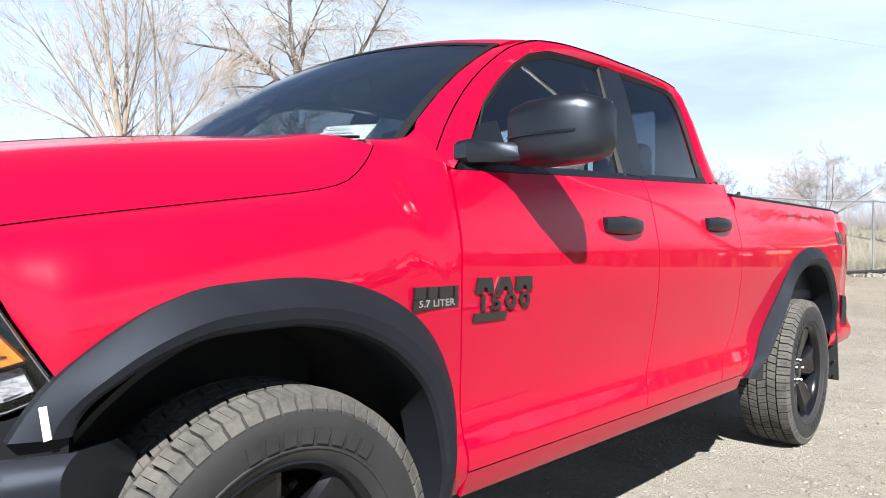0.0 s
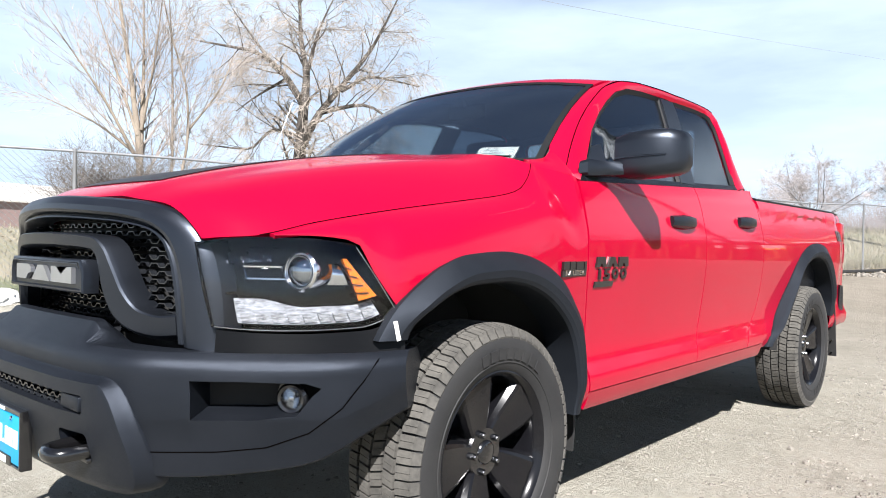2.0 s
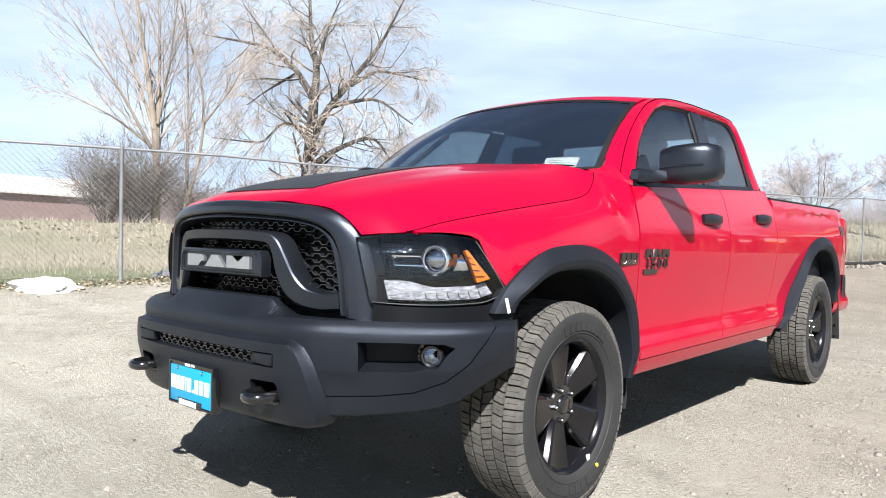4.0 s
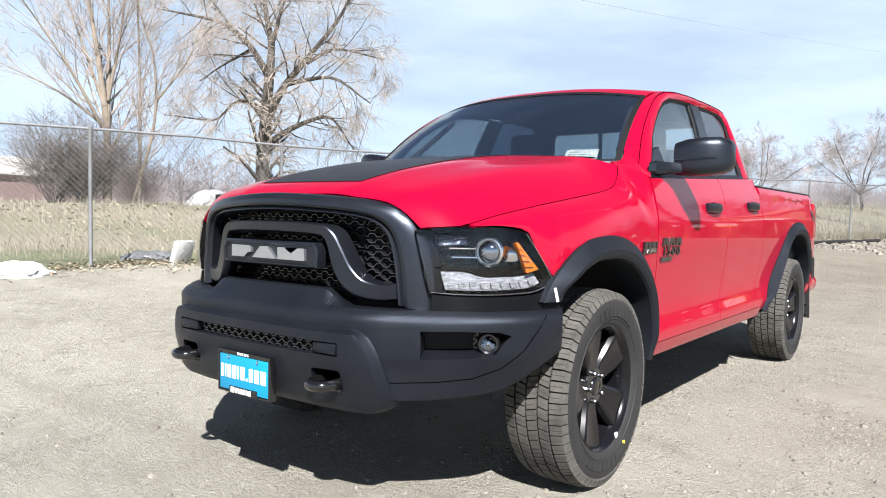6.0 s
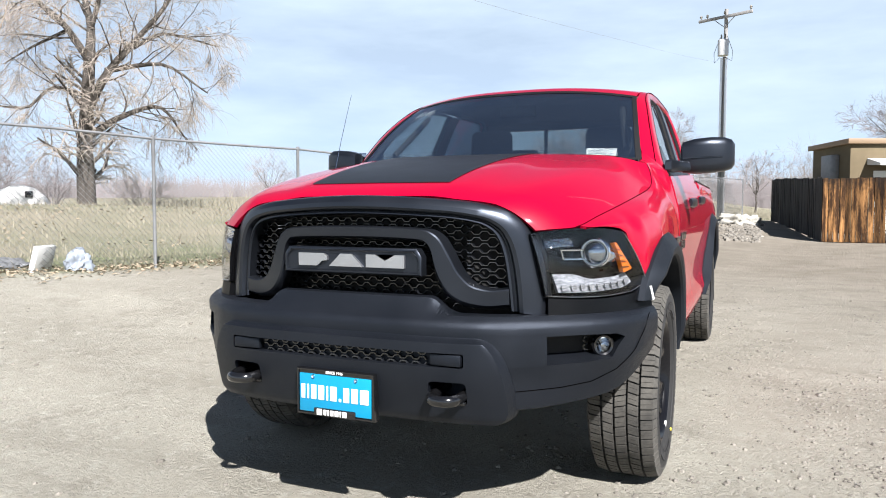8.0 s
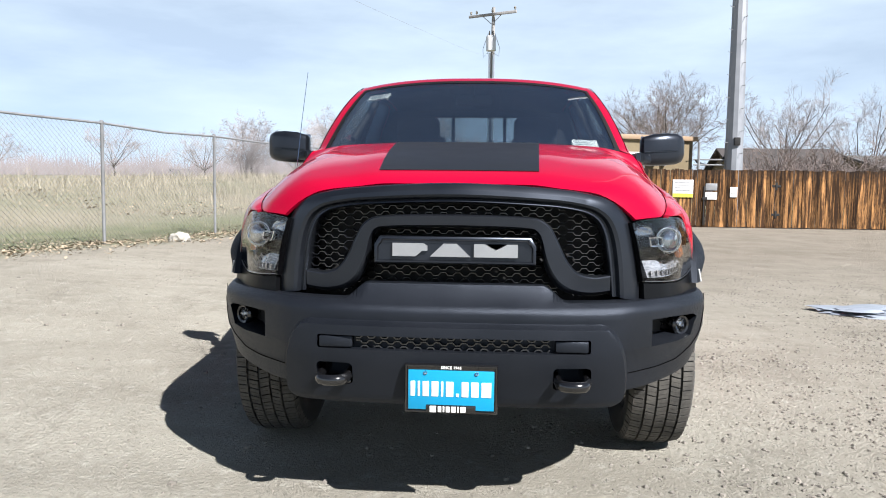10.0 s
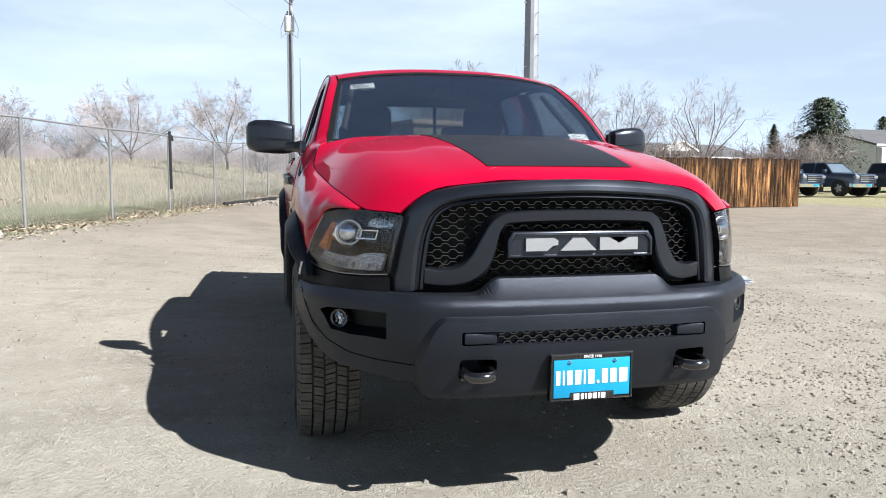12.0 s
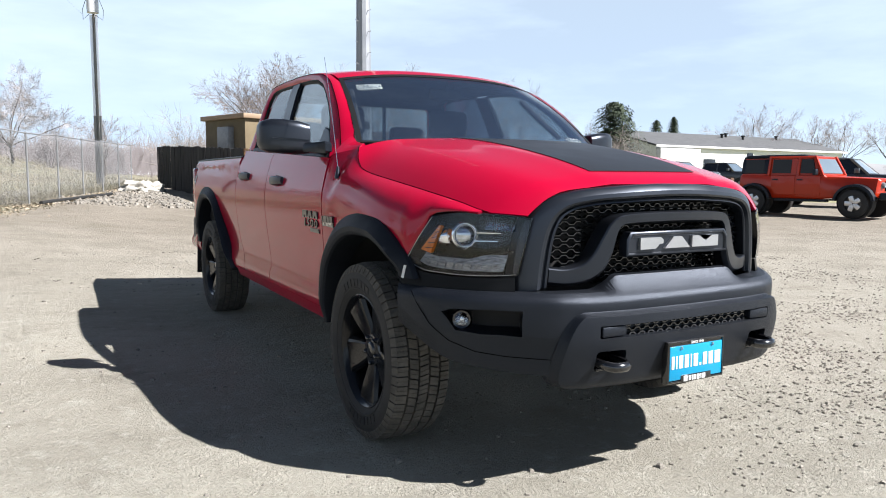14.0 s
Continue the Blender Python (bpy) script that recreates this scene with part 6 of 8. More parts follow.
ring = [ctr + 0.19 * Vector((math.cos(a), -math.sin(a) * math.sin(tilt), math.sin(a) * math.cos(tilt))) for a in np.linspace(0, 2 * math.pi, 29)]
tube(bm, ring, 0.016, 8, False)
for a in (0.2, math.pi - 0.2, -math.pi / 2):
    tube(bm, [ctr, ctr + 0.19 * Vector((math.cos(a), -math.sin(a) * math.sin(tilt), math.sin(a) * math.cos(tilt)))], 0.02, 8)
tube(bm, [ctr, ctr + Vector((0, -0.3, -0.08))], 0.035, 8)
part("steering_wheel", bm, M_DASH, truck, "black steering wheel")


def seat(x, y, z, w, back_h):
    bm = bmesh.new()
    block(bm, (x - w / 2, y, z), (x + w / 2, y + 0.50, z + 0.16), 0.05)
    s = part("seat", bm, M_CLOTH, truck, "dark cloth seat")
    bm = bmesh.new()
    rings = []
    for t in (0, 0.15, 0.5, 0.85, 1.0):
        ww = w / 2 * (1 - 0.18 * t * t)
        yy, zz = y + 0.46 + 0.16 * t, z + 0.10 + back_h * t
        rings.append([(x - ww, yy - 0.03, zz), (x - ww * 0.75, yy - 0.075, zz), (x + ww * 0.75, yy - 0.075, zz), (x + ww, yy - 0.03, zz), (x + ww * 0.85, yy + 0.07, zz), (x - ww * 0.85, yy + 0.07, zz)])
    loft(bm, rings)
    part("seat_back", solid(bm), M_CLOTH, s)
    bm = bmesh.new()
    block(bm, (x - 0.155, y + 0.58, z + back_h + 0.13), (x + 0.155, y + 0.69, z + back_h + 0.34), 0.05, 3)
    for q in (-0.06, 0.06):
        tube(bm, [(x + q, y + 0.63, z + back_h + 0.05), (x + q, y + 0.635, z + back_h + 0.2)], 0.008, 6)
    part("headrest", bm, M_CLOTH, s)


for x in (-0.42, 0.42):
    seat(x, 1.08, 0.80, 0.52, 0.58)
    seat(x, 1.80, 0.80, 0.62, 0.50)
bm = bmesh.new()
block(bm, (-0.115, 0.985, 1.715), (0.115, 1.02, 1.785), 0.015)
mirror = part("inside_mirror", bm, M_GLOSSBLACK, truck, "inside mirror")
bm = bmesh.new()
block(bm, (-0.10, 1.0205, 1.722), (0.10, 1.0235, 1.778), 0.001)
tube(bm, [(0, 1.0, 1.76), (0, 0.955, 1.83)], 0.012, 8)
part("mirror_mount", bm, M_DASH, mirror)
for x in (-0.36, 0.36):
    bm = bmesh.new()
    block(bm, (x - 0.20, 0.99, 1.80), (x + 0.20, 1.15, 1.822), 0.008)
    part("sun_visor", bm, M_CLOTH, truck, "sun visor")
bm = bmesh.new()
sheet(bm, lambda u, v: Vector(roof(0.04 + 0.92 * u, 0.02 + 0.96 * v)) + Vector((0, 0, -0.045)), 10, 8)
part("headliner", thick(outward(bm, (0, 0, -1)), 0.008), M_CLOTH, truck)
# grab handle pillars
bm = bmesh.new()
tube(bm, [(0.70, 0.72, 1.48), (0.655, 0.90, 1.62), (0.62, 1.05, 1.74)], 0.018, 8)
both("grab_handle", bm, M_DASH, truck, "dark grab handle")

# papers behind the windscreen
for u0, u1, v0, v1, nm in ((0.842, 0.932, 0.035, 0.150, "window sheet"), (0.055, 0.150, 0.755, 0.850, "window sticker")):
    bm = bmesh.new()
    sheet(bm, lambda u, v: ws(u0 + (u1 - u0) * u, v0 + (v1 - v0) * v, -0.010), 4, 3)
    sticker = part("window_paper", thick(outward(bm, (0, -1, 1)), 0.001), M_PAPER, windscreen, "white paper on the windscreen")
    bm = bmesh.new()
    for q in range(3):
        v2 = v0 + (v1 - v0) * (0.25 + 0.22 * q)
        sheet(bm, lambda u, v: ws(u0 + (u1 - u0) * (0.12 + (0.7 - 0.15 * q) * u), v2 + 0.008 * v, -0.0085), 3, 1)
    part("paper_print", thick(outward(bm, (0, -1, 1)), 0.0006), M_GALV, sticker, "pale grey print bars")


# ---- chain-link fence along the field ----
FENCE_TOP = 1.83


def fence_at(y):
    return Vector((-7.19 + 0.277 * (y - 1.78), y))


POST_Y = [-11.3, -8.7, -6.1, -3.5, -0.85, 1.86, 4.45, 6.95, 9.5, 12.25, 14.95, 17.9, 20.45, 23.1, 25.75, 28.45, 31.0]
chain_fence = thing("chain_link_fence", "galvanised steel chain-link fence between the yard and field", "fence")
post_mesh = None
for y in POST_Y:
    p = fence_at(y)
    z = ground_z(p.x, p.y)
    if post_mesh is None:
        bm = bmesh.new()
        turned(bm, [(-0.1, 0.025), (FENCE_TOP - 0.03, 0.025), (FENCE_TOP - 0.02, 0.031), (FENCE_TOP + 0.025, 0.031), (FENCE_TOP + 0.04, 0.012)], 12, "z")
        ob = part("post", solid(bm), M_GALV, chain_fence)
        post_mesh = ob.data
    else:
        ob = new("post", post_mesh)
        ob.parent = chain_fence
    ob.location = (p.x, p.y, z)
rail_pts = []
for k in range(len(POST_Y) * 2 - 1):
    y = POST_Y[k // 2] if k % 2 == 0 else (POST_Y[k // 2] + POST_Y[k // 2 + 1]) / 2
    p = fence_at(y)
    rail_pts.append((p.x, p.y, ground_z(p.x, p.y) + FENCE_TOP - 0.005))
bm = bmesh.new()
tube(bm, rail_pts, 0.018, 10)
part("top_rail", bm, M_GALV, chain_fence)
verts, faces = [], []
y0, y1 = POST_Y[0], POST_Y[-1]
run = (fence_at(y1) - fence_at(y0)).length
step, nseg = 0.078, 6
for d in (1, -1):
    for k in range(int(run / step)):
        start = k * step
        idx = len(verts)
        for j in range(nseg + 1):
            s = start + d * (FENCE_TOP - 0.06) * j / nseg
            s = min(max(s, 0.0), run)
            yy = y0 + (y1 - y0) * s / run
            p = fence_at(yy)
            z = ground_z(p.x, p.y) + 0.04 + (FENCE_TOP - 0.06) * j / nseg
            off = 0.006 * d
            for a in (0, 2.1, 4.2):
                verts.append((p.x + off + 0.0026 * math.cos(a), p.y + 0.0026 * math.sin(a) * 0.5, z + 0.0026 * math.sin(a)))
        for j in range(nseg):
            for q in range(3):
                a, b = idx + j * 3 + q, idx + j * 3 + (q + 1) % 3
                faces.append((a, b, b + 3, a + 3))
from_lists("wire_mesh", verts, faces, M_GALV, chain_fence, "thin diamond wire mesh")["kind"] = "stuff"
# dark stake tied to one post
p = fence_at(14.95)
stake = thing("stake", "dark weathered stake with a rag tied to fence post", "stake", (p.x + 0.05, p.y, ground_z(p.x, p.y)))
bm = bmesh.new()
block(bm, (-0.03, -0.03, 0.55), (0.03, 0.03, 1.93), 0.006)
part("shaft", bm, M_DARK, stake)
bm = bmesh.new()
tube(bm, [(-0.16, 0, 1.83), (-0.05, 0.03, 1.86), (0.03, 0.02, 1.80), (0.06, 0.03, 1.70)], [0.015, 0.04, 0.05, 0.02], 7)
part("rag", bm, M_DARK, stake)

# ---- wooden enclosure ----
W_CORNER, W_RIGHT, W_BACK = Vector((3.15, 19.85)), Vector((18.45, 20.12)), Vector((2.1, 31.7))
wood_fence = thing("wooden_fence", "stained cedar board fence round a pole compound", "fence")
plank_meshes = []
for k in range(4):
    bm = bmesh.new()
    w, h = 0.130 + 0.004 * k, 1.82 + 0.012 * k
    block(bm, (-w / 2, -0.011, 0.02), (w / 2, 0.011, h), 0.003, 1)
    me = bpy.data.meshes.new("plank")
    bm.to_mesh(me)
    bm.free()
    me.materials.append(M_PLANK)
    plank_meshes.append(me)
rng = random.Random(4)
# near-black plank copies for the run that faces away from the sun
shade_planks = []
for me in plank_meshes:
    other = me.copy()
    other.materials.clear()
    other.materials.append(M_SHADEPLANK)
    shade_planks.append(other)
for a, b, boards in ((W_CORNER, W_RIGHT, plank_meshes), (W_BACK, W_CORNER, shade_planks)):
    d = (b - a).normalized()
    length = (b - a).length
    n = int(length / 0.143)
    ang = math.degrees(math.atan2(d.y, d.x))
    for k in range(n):
        q = a + d * (k + 0.5) * length / n
        ob = new("plank", boards[rng.randrange(4)])
        ob.parent = wood_fence
        out = Vector((d.y, -d.x)) * rng.uniform(0, 0.024)
        base = a + d * (int((k + 0.5) * length / n / 2.4) * 2.4 + 1.2)
        ob.matrix_basis = pose(q.x + out.x, q.y + out.y, 0.5 * (ground_z(base.x, base.y) + ground_z(q.x, q.y)) + rng.uniform(-0.012, 0.012), 0, rng.uniform(-0.35, 0.35), ang)
    for h in (0.35, 0.95, 1.55):
        bm = bmesh.new()
        inn = Vector((-d.y, d.x)) * 0.035
        p0, p1 = a + inn, b + inn
        tube(bm, [(p0.x, p0.y, ground_z(p0.x, p0.y) + h), (p1.x, p1.y, ground_z(p1.x, p1.y) + h)], 0.03, 4)
        part("fence_rail", bm, M_POLEWOOD, wood_fence)
# gate irons on the front
for x, z in ((5.05, 0.45), (5.05, 1.35), (9.05, 0.45), (9.05, 1.35)):
    bm = bmesh.new()
    y = W_CORNER.y + (W_RIGHT.y - W_CORNER.y) * (x - W_CORNER.x) / (W_RIGHT.x - W_CORNER.x) - 0.03
    block(bm, (x - 0.13, y - 0.012, z + 0.18), (x + 0.13, y, z + 0.25), 0.004)
    block(bm, (x - 0.03, y - 0.02, z + 0.10), (x + 0.03, y, z + 0.33), 0.004)
    part("gate_hinge", bm, M_DARK, wood_fence, "black gate hinge")
bm = bmesh.new()
block(bm, (6.78, 19.855, 0.30), (6.82, 19.88, 1.55), 0.003)
block(bm, (6.74, 19.84, 1.10), (6.90, 19.87, 1.20), 0.01)
part("gate_latch", bm, M_DARK, wood_fence, "dark gate latch")


def sign(x, z, w, h, material, label, band=None, bars=4):
    y = W_CORNER.y + (W_RIGHT.y - W_CORNER.y) * (x - W_CORNER.x) / (W_RIGHT.x - W_CORNER.x) - 0.052
    s = thing("sign", label, "sign", (x, y, z))
    bm = bmesh.new()
    block(bm, (-w / 2, -0.006, -h / 2), (w / 2, 0.030, h / 2), 0.003)
    part("board", bm, material, s)
    if band:
        bm = bmesh.new()
        block(bm, (-w / 2 + 0.004, -0.010, -h / 2 + 0.004), (w / 2 - 0.004, -0.0065, -h / 2 + h * 0.22), 0.001, 1)
        part("band", bm, band, s)
    for k in range(bars):
        bm = bmesh.new()
        zz = h * (0.34 - 0.15 * k)
        ww = w * (0.36 if k % 2 else 0.42)
        block(bm, (-ww, -0.0095, zz - h * 0.022), (ww, -0.0065, zz + h * 0.022), 0.0008, 1)
        part("print_bar", bm, M_GALV, s)


sign(6.13, 1.46, 0.64, 0.56, M_WHITE, "white notice board with yellow lower band on gate", M_YELLOW)
sign(7.02, 1.52, 0.36, 0.22, M_GALV, "small grey notice above another on gate", None, 3)
sign(7.02, 1.24, 0.36, 0.24, M_WHITE, "small white notice on wooden gate", None, 3)
sign(7.72, 1.36, 0.22, 0.32, M_WHITE, "narrow white notice on wooden gate", None, 4)

# ---- equipment shelter inside the compound ----
shelter = thing("equipment_shelter", "tan stucco equipment shelter with flat brown-edged roof", "building", (4.3, 24.4, 0.30), 19.2)
bm = bmesh.new()
block(bm, (0, 0, 0), (3.87, 2.86, 3.10), 0.02)
part("wall", bm, M_STUCCO, shelter)
bm = bmesh.new()
block(bm, (-0.14, -0.14, 3.10), (4.01, 3.0, 3.28), 0.02)
part("roof", bm, M_ROOFCAP, shelter)
bm = bmesh.new()
prism(bm, [(0.55, -0.003, 2.62), (0.55, -0.85, 2.42), (0.55, -0.85, 2.34), (0.55, -0.003, 2.40)], (1.75, 0, 0))
part("awning", solid(bm), M_WHITE, shelter, "pale awning over the door")
bm = bmesh.new()
block(bm, (0.75, -0.04, 0.1), (1.75, 0.002, 2.2), 0.01)
part("door", bm, M_SIDING, shelter)
bm = bmesh.new()
block(bm, (2.45, -0.14, 2.1), (2.62, 0.002, 2.4), 0.01)
part("wall_lamp", bm, M_GALV, shelter)
bm = bmesh.new()
block(bm, (-0.30, 0.75, 1.85), (0.002, 1.5, 2.80), 0.03)
tube(bm, [(-0.12, 1.1, 1.9), (-0.12, 1.1, 0.0)], 0.04, 8)
part("cooling_unit", bm, M_GALV, shelter, "grey wall cooling unit")

# ---- steel monopole with climbing pegs ----
monopole = thing("steel_monopole", "tall grey tapered steel antenna pole with climbing pegs", "pole", (9.2, 24.6, 0.25))
bm = bmesh.new()
rings = []
for z, r in ((0.0, 0.48), (0.12, 0.48), (0.125, 0.355), (3, 0.328), (7, 0.286), (14, 0.230), (26, 0.18)):
    rings.append([(r * math.cos(2 * math.pi * i / 12), r * math.sin(2 * math.pi * i / 12), z) for i in range(12)])
loft(bm, rings)
part("shaft", solid(bm), M_POLESTEEL, monopole, "", 25)
for k in range(52):
    bm = bmesh.new()
    z = 2.6 + 0.42 * k
    r = 0.350 - 0.0094 * min(z, 7) - 0.0086 * max(min(z, 14) - 7, 0) - 0.0046 * max(z - 14, 0)
    a = radians(205 if k % 2 else 290)
    tube(bm, [(r * math.cos(a), r * math.sin(a), z), ((r + 0.16) * math.cos(a), (r + 0.16) * math.sin(a), z), ((r + 0.16) * math.cos(a), (r + 0.16) * math.sin(a), z + 0.03)], 0.012, 5)
    part("climbing_peg", bm, M_GALV, monopole)
bm = bmesh.new()
block(bm, (-0.12, -0.41, 2.9), (0.10, -0.30, 3.2), 0.02)
part("port_cover", bm, M_DARK, monopole)
bridge = thing("cable_bridge", "galvanised cable bridge with dark cables beside the pole", "cable bridge", (8.0, 24.6, 0.28))
bm = bmesh.new()
for x in (-0.1, 0.9):
    tube(bm, [(x, 0, 0), (x, 0, 3.0)], 0.05, 8)
part("mast", bm, M_GALV, bridge)
for z in (2.15, 2.35):
    bm = bmesh.new()
    tube(bm, [(-0.3, 0, z), (1.05, 0, z)], 0.03, 6)
    part("beam", bm, M_GALV, bridge)
for k in range(4):
    bm = bmesh.new()
    tube(bm, [(-0.2, 0.05 * k, 2.25 + 0.03 * k), (0.4, 0.05 * k, 2.12 - 0.02 * k), (0.8, 0.05 * k, 2.3), (1.0, 0.04 * k, 2.75)], 0.018, 6)
    part("cable", bm, M_DARK, bridge)

# ---- utility pole ----
upole = thing("utility_pole", "weathered wooden utility pole with crossarm and grey transformer", "utility pole", (-0.12, 34.7, 0.7), -25)
bm = bmesh.new()
tube(bm, [(-0.02, 0, -0.5), (0.0, 0, 4), (0.03, 0, 8), (0.06, 0, 10.25)], [0.115, 0.105, 0.095, 0.085], 14)
part("pole", bm, M_POLEWOOD, upole)
bm = bmesh.new()
block(bm, (-1.30, -0.20, 9.80), (1.42, -0.09, 9.93), 0.01)
part("crossarm", bm, M_POLEWOOD, upole)
for s in (-1, 1):
    bm = bmesh.new()
    tube(bm, [(0.05, -0.15, 9.35), (0.05 + s * 0.55, -0.17, 9.82)], 0.02, 5)
    part("brace", bm, M_GALV, upole)
for x in (-1.18, -0.85, 0.06, 1.34):
    bm = bmesh.new()
    turned(bm, [(9.93, 0.02), (9.98, 0.02), (10.0, 0.06), (10.06, 0.05), (10.08, 0.07), (10.14, 0.03)], 10, "z", (x, -0.145, 0))
    part("insulator", solid(bm), M_STONE, upole, "grey insulator")
bm = bmesh.new()
turned(bm, [(7.92, 0.10), (7.95, 0.25), (8.62, 0.26), (8.70, 0.24), (8.76, 0.08)], 20, "z", (0.12, -0.38, 0))
tr = part("transformer", solid(bm), M_CAN, upole, "pale grey transformer can")
for x in (0.02, 0.22):
    bm = bmesh.new()
    turned(bm, [(8.74, 0.03), (8.80, 0.05), (8.86, 0.03), (8.92, 0.045), (8.98, 0.015)], 8, "z", (x, -0.38, 0))
    part("bushing", solid(bm), M_STONE, tr)
for x in (-0.07, 0.19):
    bm = bmesh.new()
    tube(bm, [(x, -0.17, 3.3), (x * 0.98, -0.17, 5.0), (x * 0.95, -0.16, 7.9)], 0.06, 8)
    part("conduit", bm, M_CONDUIT, upole, "pale riser conduit")
    bm = bmesh.new()
    tube(bm, [(x, -0.17, 0.0), (x, -0.17, 3.3)], 0.062, 8)
    part("conduit_guard", bm, M_POLEWOOD, upole, "dark guard round the conduit foot")
for k, (x, yb) in enumerate(((-0.22, -0.4), (0.38, -0.3))):
    bm = bmesh.new()
    tube(bm, [(x * 0.4, -0.3, 7.9), (x * 1.4, yb, 7.65), (x * 1.5, yb, 8.1), (x * 0.6, -0.2, 8.9)], 0.012, 5)
    part("jumper_wire", bm, M_DARK, upole)
# overhead line crossing the sky
line = thing("overhead_wire", "thin pale overhead wire running from the utility pole", "wire", (0, 0, 0))
bm = bmesh.new()
drop = path_through([(-0.35, 34.4, 8.35), (-1.6, 21.0, 6.35), (-3.7, 0.0, 3.75), (-5.0, -13.0, 3.0), (-7.0, -32.0, 4.2)])
tube(bm, [drop(k / 24) for k in range(25)], 0.0025, 4)
part("span", bm, M_GALV, line)


# ---- bare trees ----
def limbs(rng, base, stems, levels, up, droop=0.0, gnarl=0.16, least=0.006, guides=(), fine=False):
    """Grows branches; gives rows of (level, points, radii). levels: (count, length share, angle, radius share) for each level; guides are ready-made main limbs."""
    out = []
    todo = [(0, Vector(base), d, ln, r, None) for d, ln, r in stems] + [(0, None, None, 0, 0, gd) for gd in guides]
    while todo:
        lev, p, d, ln, r, gd = todo.pop()
        if gd:
            pts, rad = gd
            n = len(pts) - 1
            dirs = [(pts[min(k + 1, n)] - pts[max(k - 1, 0)]).normalized() for k in range(n + 1)]
            ln = sum((b - a).length for a, b in zip(pts, pts[1:]))
        else:
            n = 6 if lev == 0 else (5 if lev < 2 else (4 if lev < len(levels) else 1 if fine else 2 if not droop else 3))
            pts, rad, dirs = [p.copy()], [r], [d.copy()]
            tip = 0.35 if lev < len(levels) else 0.3
            for k in range(n):
                d = d + Vector((rng.gauss(0, gnarl), rng.gauss(0, gnarl), rng.gauss(0, gnarl * 0.6)))
                d.z += up if lev < 3 else up * 0.4
                if lev >= 2:
                    d.z -= droop * (lev - 1) * (k + 1) / n
                d.normalize()
                p = p + d * ln / n
                pts.append(p.copy())
                rad.append(r * (1 - (1 - tip) * (k + 1) / n))
                dirs.append(d.copy())
        out.append((lev, pts, rad))
        if lev < len(levels):
            count, share, angle, thin = levels[lev]
            first = 0.28 if not gd else 0.16
            for c in range(max(int(count * (min(ln, 6.0) / 5.0 if gd else 1)), 2)):
                t = first + (1 - first) * (c + rng.random()) / max(int(count * (min(ln, 6.0) / 5.0 if gd else 1)), 2)
                k = min(int(t * n), n - 1)
                q = pts[k].lerp(pts[k + 1], t * n - k)
                side = dirs[k + 1].orthogonal()
                side.rotate(Matrix.Rotation(rng.uniform(0, 2 * math.pi), 3, dirs[k + 1]))
                a = radians(rng.uniform(0.7, 1.25) * angle)
                nd = (dirs[k + 1] * math.cos(a) + side.normalized() * math.sin(a)).normalized()
                base_ln = 4.2 if gd else ln
                todo.append((lev + 1, q, nd, base_ln * share * rng.uniform(0.6, 1.25) * (1.15 - 0.45 * t), max(rad[k] * thin, least), None))
    return out


def branch_mesh(rows, sides):
    verts, faces = [], []
    for lev, pts, rad in rows:
        n = sides(lev)
        start = len(verts)
        side = None
        for k, p in enumerate(pts):
            d = (pts[min(k + 1, len(pts) - 1)] - pts[max(k - 1, 0)]).normalized()
            side = d.orthogonal().normalized() if side is None else (side - d * side.dot(d)).normalized()
            up = d.cross(side)
            for i in range(n):
                a = 2 * math.pi * i / n
                verts.append(p + rad[k] * (math.cos(a) * side + math.sin(a) * up))
        for k in range(len(pts) - 1):
            for i in range(n):
                a, b = start + k * n + i, start + k * n + (i + 1) % n
                faces.append((a, b, b + n, a + n))
    return [tuple(v) for v in verts], faces


def guide_limb(right, r0, r1, line, depth):
    """A main limb through (sideways, up) places, leaning by depth to the far side."""
    away = Vector((-right.y, right.x, 0))
    path = path_through([right * s + Vector((0, 0, h)) + away * depth * k / (len(line) - 1) for k, (s, h) in enumerate(line)])
    n = 4 * (len(line) - 1)
    return [path(k / n) for k in range(n + 1)], [r0 + (r1 - r0) * (k / n) ** 0.8 for k in range(n + 1)]


def bare_tree(name, label, at, stems, levels, seed, up=0.03, droop=0.0, gnarl=0.14, twig=None, wood_levels=2, category="tree", bark=None, least=0.006, guides=(), foot=(0, 0, -0.2), fine=False):
    t = thing(name, label, category, at)
    rows = limbs(random.Random(seed), foot, stems, levels, up, droop, gnarl, least, guides, fine)
    v, f = branch_mesh([r for r in rows if r[0] < wood_levels], lambda lev: 10 if lev == 0 else 7)
    from_lists("trunk", v, f, bark or M_BARK, t, "", 60)
    v, f = branch_mesh([r for r in rows if r[0] >= wood_levels], lambda lev: 4 if lev <= wood_levels else 3)
    from_lists("crown", v, f, twig or M_TWIG, t, "bare twigs", 60)
    return t


